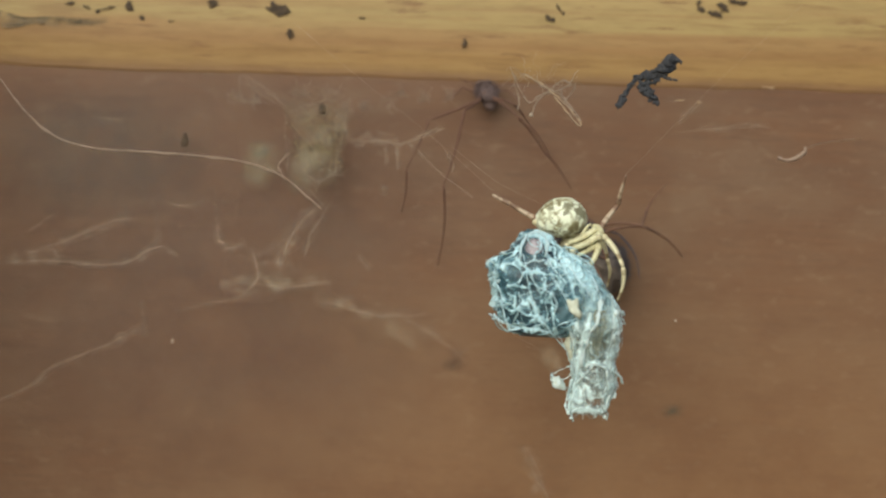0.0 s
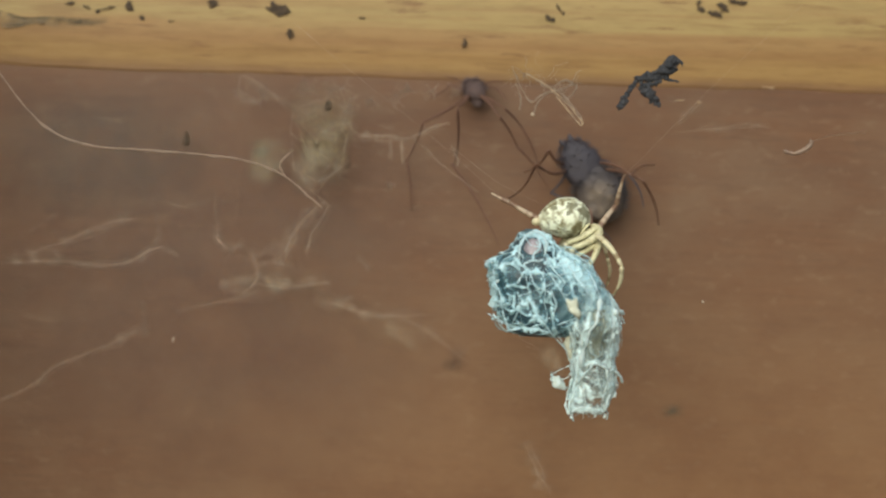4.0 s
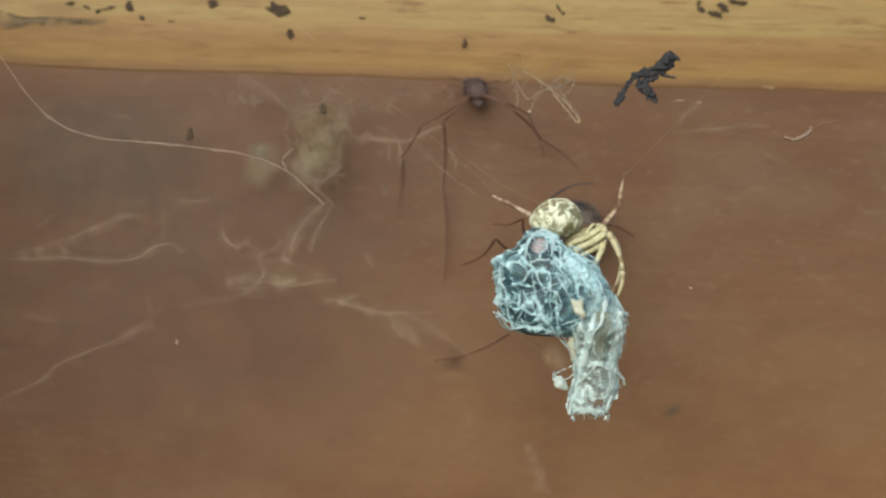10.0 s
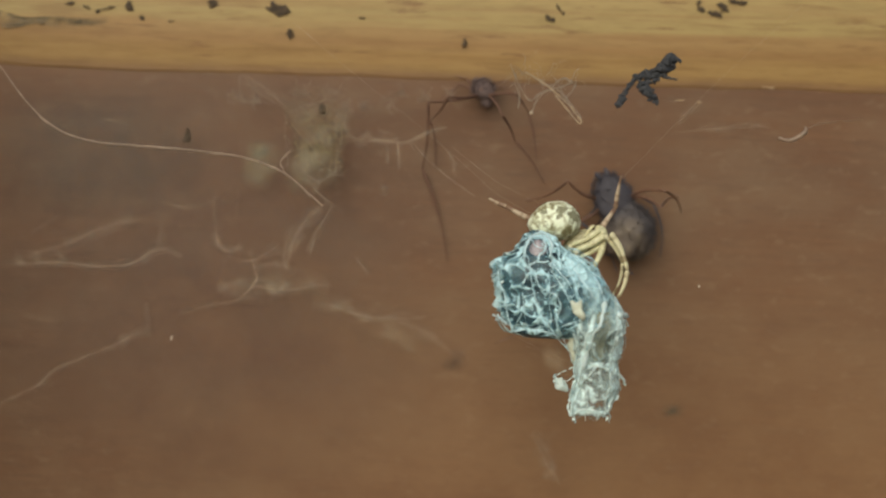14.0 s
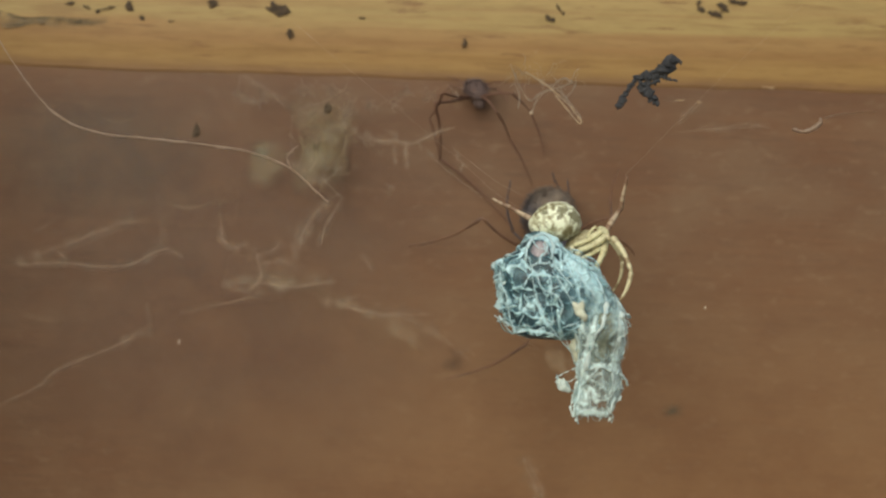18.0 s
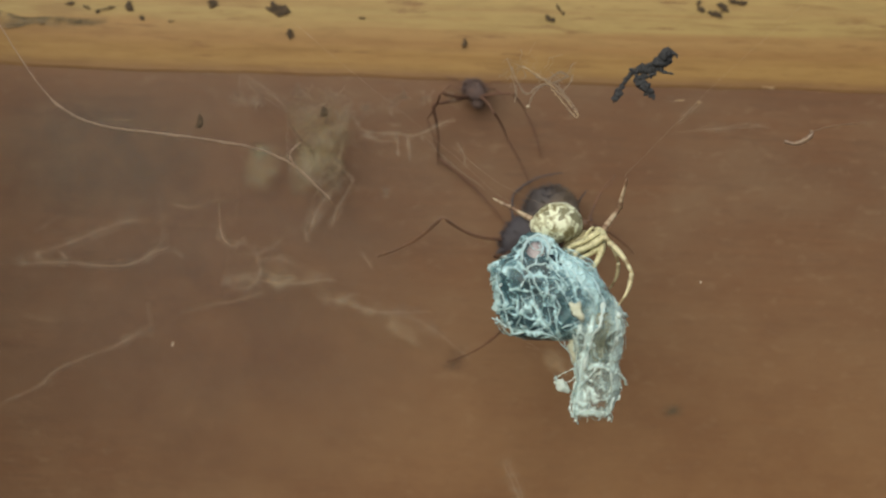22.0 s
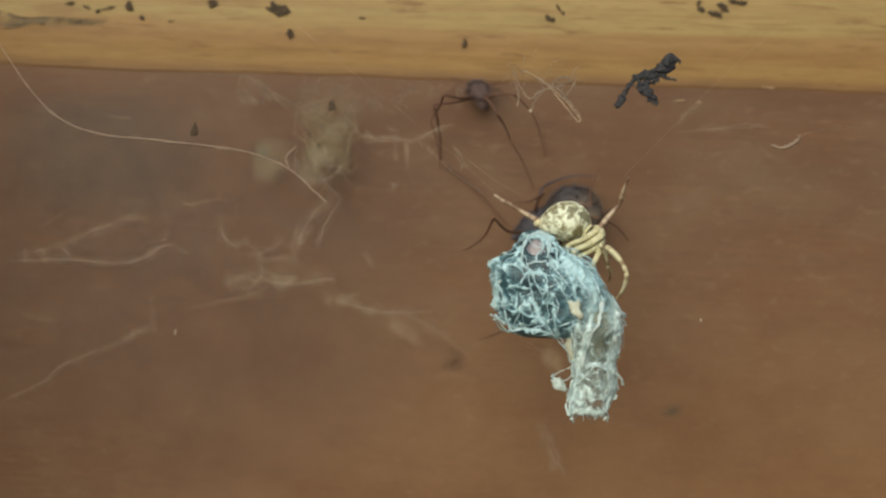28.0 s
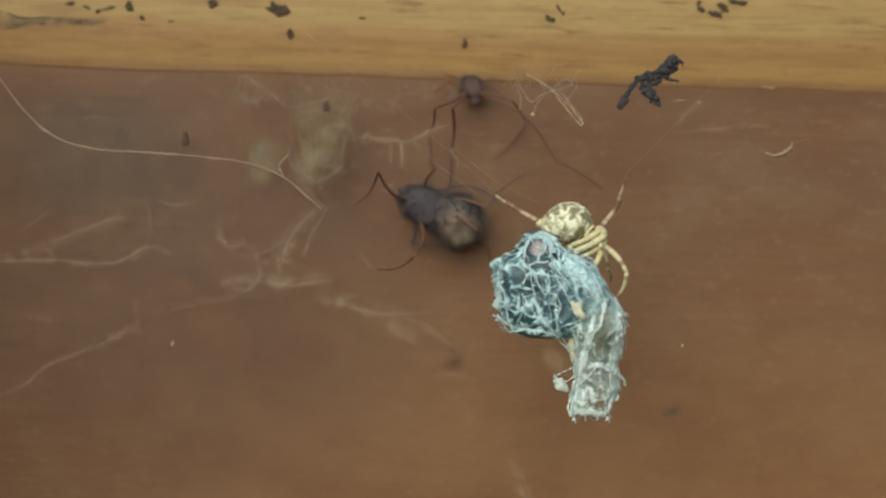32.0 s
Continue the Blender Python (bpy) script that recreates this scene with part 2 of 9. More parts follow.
DARK_BELLY = belly_skin()
PURPLE = plain("dusky_purple_shell", (0.10, 0.07, 0.072), (0.135, 0.094, 0.086), 700, 0.85, 0.4)
DARK_LEG = banded_leg("dark_ringed_leg", (0.17, 0.09, 0.06), (0.105, 0.06, 0.045), 330, 0.47)
RED_LEG = plain("reddish_brown_leg", (0.115, 0.06, 0.043), (0.15, 0.076, 0.052), 500, 0.9)
CRUST = plain("dark_crust", (0.022, 0.017, 0.013), (0.10, 0.065, 0.035), 2200, 0.8, 0.5)
BLACK = plain("black_scrap", (0.018, 0.021, 0.027), (0.046, 0.05, 0.059), 1500, 0.7, 0.6)
MOULD = gauze("grey_green_stain", (0.125, 0.12, 0.08), 500, 0.2, 1.0, 1)
STAIN = gauze("brown_stain", (0.08, 0.04, 0.024), 450, 0.1, 0.55, 1)
CHIP = plain("pale_chip", (0.28, 0.195, 0.115), (0.42, 0.31, 0.20), 900, 0.6)
BRIGHT = plain("pale_speck", (0.30, 0.23, 0.165), (0.46, 0.38, 0.29), 900, 0.5)


# ---- shapes ----
def sheet(name, verts, faces, material, smooth=True):
    me = bpy.data.meshes.new(name)
    me.from_pydata([tuple(v) for v in verts], [], faces)
    me.materials.append(material)
    me.polygons.foreach_set("use_smooth", [smooth] * len(me.polygons))
    me.update()
    return me


def part(name, me, parent, label=""):
    ob = new(name, me)
    ob.parent = parent
    return tagged(ob, label)


def curve_points(pts, steps=6):
    """A smooth line through the points."""
    p = [Vector(q) for q in pts]
    if len(p) < 3:
        return [p[0].lerp(p[-1], i / steps) for i in range(steps + 1)]
    p = [2 * p[0] - p[1], *p, 2 * p[-1] - p[-2]]
    out = []
    for a, b, c, d in zip(p, p[1:], p[2:], p[3:]):
        for i in range(steps):
            t = i / steps
            out.append(0.5 * (2 * b + (c - a) * t + (2 * a - 5 * b + 4 * c - d) * t * t + (3 * b - a - 3 * c + d) * t ** 3))
    return out + [p[-2]]


def add_tube(verts, faces, pts, radii, sides=5):
    """Adds a round strand along the points; radii: one, or one for each point."""
    pts = [Vector(p) for p in pts]
    n = len(pts)
    if not isinstance(radii, (list, tuple)):
        radii = [radii] * n
    base = len(verts)
    for i, p in enumerate(pts):
        t = (pts[min(i + 1, n - 1)] - pts[max(i - 1, 0)])
        t = t.normalized() if t.length > 1e-12 else Vector((1, 0, 0))
        u = t.cross(Vector((0.31, 0.9, 0.2)))
        u = u.normalized() if u.length > 1e-6 else t.orthogonal().normalized()
        w = t.cross(u)
        for k in range(sides):
            a = math.tau * k / sides
            verts.append(p + radii[i] * (math.cos(a) * u + math.sin(a) * w))
    for i in range(n - 1):
        for k in range(sides):
            a, b = base + i * sides + k, base + i * sides + (k + 1) % sides
            faces.append((a, b, b + sides, a + sides))
    faces.append(tuple(range(base + sides - 1, base - 1, -1)))
    faces.append(tuple(range(base + (n - 1) * sides, base + n * sides)))


def strands(name, lines, radius, material, origin=(0, 0, 0), sides=4, jitter=0.0, seed=0):
    """One mesh of thin threads, a little uneven."""
    verts, faces, o, rnd = [], [], Vector(origin), random.Random(seed)
    for line in lines:
        pts = [p - o for p in curve_points(line)]
        if jitter:
            pts = [p + Vector([rnd.gauss(0, jitter) for _ in range(3)]) for p in pts]
        r = radius * min(2.4, math.exp(rnd.gauss(-0.05, 0.42)))
        add_tube(verts, faces, pts, [r * rnd.uniform(0.75, 1.25) for _ in pts], sides)
    return sheet(name, verts, faces, material)


def blob(name, centre, radii, material, rough=0.0, freq=800.0, turn=0.0, rings=20, taper=0.0, seed=0.0):
    """A rounded body, uneven by `rough`, turned about the depth axis."""
    verts, faces, segs = [], [], rings * 2
    rot, c = Matrix.Rotation(radians(turn), 3, "Y"), Vector(centre)
    for i in range(rings + 1):
        a = math.pi * i / rings
        for k in range(segs):
            b = math.tau * k / segs
            u = Vector((math.cos(a), math.sin(a) * math.cos(b), math.sin(a) * math.sin(b)))
            s = 1 - taper * u.x
            p = Vector((u.x * radii[0], u.y * radii[1] * s, u.z * radii[2] * s))
            q = p * (1 + rough * noise.noise(p * freq + Vector((seed, seed, 0))) + 0.5 * rough * noise.noise(p * freq * 2.7))
            verts.append(rot @ q + c)
    for i in range(rings):
        for k in range(segs):
            a, b = i * segs + k, i * segs + (k + 1) % segs
            faces.append((a, b, b + segs, a + segs))
    return sheet(name, verts, faces, material)


def bone(name, length, thick, thin, material, bow=0.0, knob=1.25):
    """A leg piece along +x, with a thicker joint at its near end."""
    pts, rad, n = [], [], 14
    for i in range(n + 1):
        t = i / n
        pts.append(Vector((length * t, 0, bow * length * math.sin(math.pi * t))))
        r = thick + (thin - thick) * t + 0.18 * thick * math.sin(math.pi * min(1, t * 1.6))
        rad.append(r * (knob if i in (0, 1) else 1.0) * (0.6 if i in (0, n) else 1.0))
    v, f = [], []
    add_tube(v, f, pts, rad, 8)
    return sheet(name, v, f, material)


def turned_box(name, lo, hi, material, bevel=0.0):
    bm = bmesh.new()
    bmesh.ops.create_cube(bm, size=1)
    for v in bm.verts:
        v.co = Vector([(l + h) / 2 + c * (h - l) for l, h, c in zip(lo, hi, v.co)])
    if bevel:
        bmesh.ops.bevel(bm, geom=bm.edges[:], offset=bevel, segments=2, affect="EDGES")
    me = bpy.data.meshes.new(name)
    bm.to_mesh(me)
    bm.free()
    me.materials.append(material)
    return me


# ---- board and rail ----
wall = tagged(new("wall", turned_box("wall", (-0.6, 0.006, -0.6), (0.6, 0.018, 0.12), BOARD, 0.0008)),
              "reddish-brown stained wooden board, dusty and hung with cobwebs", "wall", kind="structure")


def rail():
    """A yellow pine rail, proud of the board, whose lower part slopes back to it."""
    low, bend, high, front, n = 0.0173, 0.0212, 0.12, 0.0052, 900
    prof = [(0.0058, high), (front, high), (front, 0.05), (front, 0.035), (front, 0.026), (front, bend + 0.001), (front + 0.0001, bend), (front + 0.0002, bend - 0.001)]
    prof += [(front + 0.0002 + 0.0005 * k / 5, bend - 0.001 - (bend - 0.001 - low - 0.0003) * k / 5) for k in range(1, 6)]
    prof += [(0.00592, low), (0.0062, low - 0.0003)]
    verts, faces, m = [], [], len(prof)
    for i in range(n + 1):
        x = -0.6 + 1.2 * i / n
        w = 0.00028 * noise.noise(Vector((x * 60, 3.3, 1.7))) + 0.00014 * noise.noise(Vector((x * 380, 7.3, 2.1)))
        for y, z in prof:
            verts.append((x, y, z + (w if z < bend else 0)))
    for i in range(n):
        for k in range(m - 1):
            a = i * m + k
            faces.append((a, a + m, a + m + 1, a + 1))
    return sheet("trim", verts, faces, PINE)


# brown panel added beyond the view, only to dim the board's left
shade_panel = tagged(new("shade_panel_left", turned_box("shade_panel_left", (-0.121, -0.042, -0.6), (-0.067, 0.0055, 0.03), BOARD, 0.001)),
              "added out-of-view panel shading the cobwebbed board's left side", "wall", kind="structure")
trim = tagged(new("trim", rail()), "yellow pine rail with rounded lower edge, flecked with dirt", "trim", kind="structure")


# ---- wrapped prey ----
def loft_at(sections, u, a, swell=1.0):
    """A point on a bundle whose sections are (centre, half width, half depth)."""
    i = min(int(u), len(sections) - 2)
    t = u - i
    (c0, w0, d0), (c1, w1, d1) = sections[i], sections[i + 1]
    c, w, d = Vector(c0).lerp(Vector(c1), t), w0 + (w1 - w0) * t, d0 + (d1 - d0) * t
    bump = 1 + 0.12 * noise.noise(Vector((math.cos(a), math.sin(a), u * 0.3)) * 1.7) + 0.08 * noise.noise(Vector((math.cos(a), math.sin(a), u * 0.33)) * 3.3)
    return c + Vector((w * math.cos(a), -d * math.sin(a), 0)) * bump * swell * 0.955


def loft(name, sections, material, origin, rows=6, segs=48, swell=1.0, crumple=0.0):
    verts, faces, o = [], [], Vector(origin)
    n = (len(sections) - 1) * rows
    for i in range(n + 1):
        for k in range(segs):
            verts.append(loft_at(sections, min(i / rows, len(sections) - 1.0001), math.tau * k / segs, swell + crumple * noise.noise(Vector((3 * math.cos(math.tau * k / segs), 3 * math.sin(math.tau * k / segs), 0.9 * i / rows + 9)) * 1.6)) - o)
    for i in range(n):
        for k in range(segs):
            a, b = i * segs + k, i * segs + (k + 1) % segs
            faces.append((a, a + segs, b + segs, b))
    faces.append(tuple(range(segs)))
    faces.append(tuple(range(n * segs + segs - 1, n * segs - 1, -1)))
    me = sheet(name, verts, faces, material)
    return me


def hollow_silk(name, sections, material, origin, gap, fine_gap, seed, depth, haze, rows, segs, extra=None, crumple=0.0, drawn=(1.2, 0.72), lean=0.25, fine=1.0, film_part=1.0, ridge=0.14):
    """Silk stretched over a bundle: ridges between hollow cells, wider where ridges meet."""
    rnd, top, o = random.Random(seed), len(sections) - 1.0001, Vector(origin)
    def scatter(least, tries):
        pts = []
        for _ in range(tries):
            p = loft_at(sections, rnd.uniform(0, top), rnd.uniform(0, math.tau), 1.0)
            far = least * rnd.uniform(0.55, 1.5)
            if all(math.hypot((p.x - q.x) * drawn[0], p.y - q.y, (p.z - q.z) * drawn[1]) > far for q in pts):
                pts.append(p)
        return np.array([tuple(p) for p in pts])
    n = int(top * rows) + 1
    us = [min(i / rows, top) for i in range(n + 1)]
    base = [loft_at(sections, u, math.tau * k / segs, 1.0) for u in us for k in range(segs)]
    warp = [p + Vector((noise.noise(p * 620 + Vector((seed, 0, 0))), noise.noise(p * 620 + Vector((0, seed, 5))), noise.noise(p * 620 + Vector((7, 0, seed))))) * gap * 1.0 for p in base]
    warp = [p + Vector((noise.noise(p * 1500 + Vector((4, 0, seed))), 0.0, noise.noise(p * 1500 + Vector((0, 9, seed))))) * gap * 0.4 for p in warp]
    P = np.array([tuple(p) for p in warp])
    slant = np.array([[drawn[0], 0.0, lean], [0.0, 1.0, 0.0], [-lean, 0.0, drawn[1]]])
    def ridges(seeds, width):
        d = np.sqrt((((P[:, None, :] - seeds[None, :, :]) @ slant) ** 2).sum(2))
        order = np.argsort(d, 1)[:, :3]
        f = np.take_along_axis(d, order, 1)
        return np.exp(-((f[:, 1] - f[:, 0]) / width) ** 1.2) + 0.65 * np.exp(-((f[:, 2] - f[:, 0]) / (2.0 * width)) ** 1.5), order[:, 0]
    big, cell = ridges(scatter(gap, 1500), gap * ridge)
    small, cell2 = ridges(scatter(fine_gap, 2500), fine_gap * 0.165)
    tone = np.array([rnd.random() for _ in range(4000)])
    cover, verts = [], []
    for i, u in enumerate(us):
        for k in range(segs):
            j, a = i * segs + k, math.tau * k / segs
            p = base[j]
            wide = 0.5 + 0.9 * noise.noise(p * 330 + Vector((3, seed, 1)))
            film = haze[0] + (haze[1] * max(0.0, tone[cell[j]] - 0.35) + haze[2] * tone[cell2[j]]) * max(0.1, 0.9 + 2.2 * noise.noise(p * 300 + Vector((seed, 6, 2))))
            c = big[j] * (0.33 + 0.8 * wide) + fine * small[j] * max(0.0, 0.65 * wide - 0.22) + film
            c *= film_part
            if extra:
                c = extra(p, u, a, c)
            cover.append(min(0.97, max(0.0, c)) ** 1.05)
            lift = 1.0 + depth * (min(1.0, big[j]) + 0.4 * min(1.0, small[j])) + 0.25 * depth * noise.noise(p * 1500) + crumple * (noise.noise(p * 520 + Vector((seed, 2, 0))) + 0.6 * noise.noise(p * 1300))
            verts.append(loft_at(sections, u, a, lift) - o)
    faces = [(i * segs + k, (i + 1) * segs + k, (i + 1) * segs + (k + 1) % segs, i * segs + (k + 1) % segs) for i in range(n) for k in range(segs)]
    me = sheet(name, verts, faces, material)
    me.attributes.new("cover", "FLOAT", "POINT").data.foreach_set("value", cover)
    return me


def fold(p, a, lines, width):
    """How near a point on the near side lies to the middle of a fold."""
    if math.sin(a) < -0.1:
        return 0.0
    best = 1.0
    for line in lines:
        for q, r in zip(line, line[1:]):
            ax, az, bx, bz = q[0], q[2], r[0] - q[0], r[2] - q[2]
            t = max(0.0, min(1.0, ((p.x - ax) * bx + (p.z - az) * bz) / (bx * bx + bz * bz)))
            best = min(best, math.hypot(p.x - ax - t * bx, p.z - az - t * bz))
    return math.exp(-(best / width) ** 1.5)


UPPER_FOLDS = [[(0.00927, -0.019, -0.00085), (0.01052, -0.019, -0.00118), (0.01163, -0.019, -0.00142)], [(0.01153, -0.019, -0.00105), (0.01251, -0.019, -0.00286), (0.01276, -0.019, -0.00506), (0.012, -0.019, -0.00692)], [(0.00671, -0.019, -0.00277), (0.00778, -0.019, -0.00453), (0.00886, -0.019, -0.00666)],
               [(0.00471, -0.019, -0.00054), (0.00464, -0.019, -0.00256), (0.00486, -0.019, -0.00513), (0.00554, -0.019, -0.00621)], [(0.00554, -0.019, -0.00621), (0.00807, -0.019, -0.00631), (0.01036, -0.019, -0.00753)], [(0.01036, -0.019, -0.00182), (0.01088, -0.019, -0.00356)], [(0.00894, -0.019, -0.00334), (0.00947, -0.019, -0.00691)], [(0.00618, -0.019, -0.00343), (0.00605, -0.019, -0.00491), (0.0054, -0.019, -0.00612)]]
LOWER_FOLDS = [[(0.01211, -0.019, -0.00485), (0.01181, -0.019, -0.00693), (0.01162, -0.019, -0.00933), (0.01118, -0.019, -0.01293)], [(0.01399, -0.019, -0.00318), (0.01443, -0.019, -0.00523), (0.01428, -0.019, -0.00915)], [(0.01162, -0.019, -0.00933), (0.01289, -0.019, -0.00887), (0.01391, -0.019, -0.00925)], [(0.01128, -0.019, -0.0132), (0.01256, -0.019, -0.01288), (0.01376, -0.019, -0.01321)], [(0.01464, -0.019, -0.01051), (0.01394, -0.019, -0.01307)]]


def sac(p, u, a, c):
    """The lower half is a thin empty sac, torn open at its end."""
    low = max(0.0, min(1.0, (u - 5.0) / 0.8))
    hole = math.hypot((p.x - (0.01341, -0.018, -0.01243)[0]) / 0.000724, (p.z - (0.01341, -0.018, -0.01243)[2]) / 0.000435)
    right = max(0.0, min(1.0, 1.6 * math.cos(a) - 0.35))
    c = 0.6 * c + 0.2 * low + (0.18 + 0.4 * right + 0.25 * max(0.0, noise.noise(p * 300 + Vector((1, 5, 9))))) * (1 - 0.3 * low)
    notch = math.hypot((p.x - (0.01291, -0.016, -0.01394)[0]) / 0.000966, (p.z - (0.01291, -0.016, -0.01394)[2]) / 0.000579)
    c *= max(0.25, min(1.0, hole - 0.3)) * max(0.0, min(1.0, 2.5 * notch - 1.5))
    c *= max(0.0, min(1.0, 1.5 + 1.6 * noise.noise(p * 900) - 1.6 * max(0.0, u - 8.7)))
    c *= min(1.0, 0.35 * u)
    c += (1 - low) * min(1.0, 0.4 * u) * (0.25 * noise.noise(p * 380 + Vector((4, 4, 4))) + 0.2 * right)
    return c + 0.9 * fold(p, a, LOWER_FOLDS, 0.00018)


def hood(p, u, a, c):
    """The film draws into a hood about the head and lies thick on the one shoulder."""
    d = p - Vector((0.00748, -0.019, -0.0001))
    r = math.hypot(d.x / 0.001014, d.z / 0.001255)
    near = math.exp(-((r - 1.25) / 0.24) ** 2)
    c = c * min(1.0, 0.5 + 0.5 * max(0.0, r - 0.6)) + 0.85 * near
    c += 0.8 * fold(p, a, UPPER_FOLDS, 0.00014)
    return c + (0.72 + 0.6 * noise.noise(p * 700)) * max(0.0, min(1.0, 2.0 * math.cos(a - 0.35) - 0.75)) + 0.2 * max(0.0, min(1.0, 1.6 * -math.cos(a) - 1.15))


PREY_AT = (0.0097, -0.016, -0.00532)
UPPER = [((0.00752, -0.016, 0.0019), 0.000483, 0.000386), ((0.00772, -0.016, 0.00148), 0.001255, 0.000966), ((0.00784, -0.016, 0.00078), 0.001738, 0.001545), ((0.008, -0.016, 0.00017), 0.002318, 0.001835), ((0.00802, -0.016, -0.00026), 0.003138, 0.002221),
         ((0.00818, -0.016, -0.00092), 0.003959, 0.002607), ((0.00855, -0.016, -0.00204), 0.004538, 0.00309), ((0.00911, -0.016, -0.00345), 0.004876, 0.003283), ((0.00944, -0.016, -0.00476), 0.004876, 0.00309),
         ((0.00971, -0.016, -0.00589), 0.004442, 0.002704), ((0.00931, -0.016, -0.00671), 0.003476, 0.002028), ((0.00904, -0.016, -0.00705), 0.002221, 0.001255)]
LOWER = [((0.01195, -0.0168, -0.00195), 0.0008, 0.0010), ((0.01215, -0.0175, -0.0030), 0.0017, 0.0019), ((0.01252, -0.0178, -0.0046), 0.00215, 0.0022), ((0.01275, -0.0177, -0.0060), 0.00218, 0.0021), ((0.01278, -0.0172, -0.0073), 0.00195, 0.0018), ((0.01282, -0.0167, -0.0088), 0.00172, 0.0017),
         ((0.01292, -0.0164, -0.0100), 0.00185, 0.0016), ((0.01302, -0.0162, -0.01105), 0.00188, 0.0014), ((0.01275, -0.016, -0.01214), 0.00172, 0.001207), ((0.01264, -0.016, -0.01318), 0.0016, 0.000773), ((0.01262, -0.016, -0.01385), 0.00155, 0.0003)]
prey = tagged(new("wrapped_prey"), "insect prey wrapped in blue-white silk, with a pale shrivelled end", "prey")
prey.matrix_basis = Matrix.Translation(PREY_AT)
part("insect_body", loft("insect_body", UPPER, PREY_DARK, PREY_AT), prey, "dark blue-grey insect body showing through silk")
part("silk_film", hollow_silk("silk_film", UPPER, SILK_WEB, PREY_AT, 0.00104, 0.00046, 3, 0.09, (0.03, 0.24, 0.02), 14, 260, hood, 0.05, (1.15, 0.8), 0.25, 0.85, 0.95, 0.085), prey, "stretched blue-white silk with dark hollows")
part("husk_film", hollow_silk("husk_film", LOWER, HUSK_WEB, PREY_AT, 0.0017, 0.0008, 8, 0.07, (0.04, 0.21, 0.03), 16, 170, sac, 0.03, (1.4, 0.62), -0.15, 0.4, 1.0, 0.07), prey, "crumpled grey-white silk")
part("husk", loft("husk", [((x, y + 0.0006, z), 0.62 * w, 0.6 * d) for (x, y, z), w, d in LOWER[2:6]], PREY_PALE, PREY_AT, 8, 64, 0.9, 0.3), prey, "pale beige shrivelled husk")


def ribbon(sections, start, end, width, lift, seed):
    """A flat strip of silk drawn taut over a bundle between two places (u, angle), wavy and narrowing to its ends."""
    rnd, verts, n, o, top = random.Random(seed), [], 14, Vector(PREY_AT), len(sections) - 1.0001
    pts = []
    for i in range(n + 1):
        t = i / n
        u, a = start[0] + (end[0] - start[0]) * t, start[1] + (end[1] - start[1]) * t
        h = lift + 0.025 * math.sin(math.pi * t) + 0.03 * noise.noise(Vector((t * 4 + seed, seed * 0.37, 1)))
        pts.append(loft_at(sections, max(0.05, min(top, u)), a + 0.06 * noise.noise(Vector((t * 3, seed, 5))), h))
    for i, p in enumerate(pts):
        way = (pts[min(i + 1, n)] - pts[max(i - 1, 0)]).normalized()
        out = Vector((p.x - 0.0105, p.y + 0.0145, 0.3 * (p.z + 0.005))).normalized()
        side = way.cross(out)
        side = side.normalized() if side.length > 1e-6 else Vector((1, 0, 0))
        w = width * (0.25 + 0.75 * math.sin(math.pi * i / n) ** 0.7) * (0.75 + 0.9 * abs(noise.noise(Vector((i * 0.5, seed * 1.3, 2)))))
        tip = 0.3 * w * noise.noise(Vector((i * 0.4, 3, seed)))
        verts += [p - o - side * w, p - o + out * (0.5 * w + tip), p - o + side * w]
    faces = [(3 * i + k, 3 * i + k + 1, 3 * i + k + 4, 3 * i + k + 3) for i in range(n) for k in (0, 1)]
    return sheet("silk_strand", verts, faces, None)


def flap(sections, u, a, material, seed):
    """A small torn scrap of film, rooted on the bundle and curling outward."""
    rnd, n, m, o, verts = random.Random(seed * 7 + len(sections)), 6, 5, Vector(PREY_AT), []
    span, rise, lean = rnd.uniform(0.25, 0.55), rnd.uniform(0.10, 0.24), rnd.uniform(-0.3, 0.3)
    for i in range(n + 1):
        for k in range(m + 1):
            s, t = i / n - 0.5, k / m
            w = 1 - 0.55 * t + 0.5 * noise.noise(Vector((i * 0.7 + seed, k * 0.4, 3)))
            p = loft_at(sections, max(0.05, min(len(sections) - 1.01, u + s * span * 2 * w + lean * t)), a + 0.12 * t * s, 0.97 + rise * t * (0.8 + 0.6 * noise.noise(Vector((i * 0.8, seed, 1)))))
            verts.append(p - o + Vector((0, -0.0004 * t * s, 0)))
    faces = [(i * (m + 1) + k, i * (m + 1) + k + 1, (i + 1) * (m + 1) + k + 1, (i + 1) * (m + 1) + k) for i in range(n) for k in range(m)]
    return sheet("silk_flap", verts, faces, material)


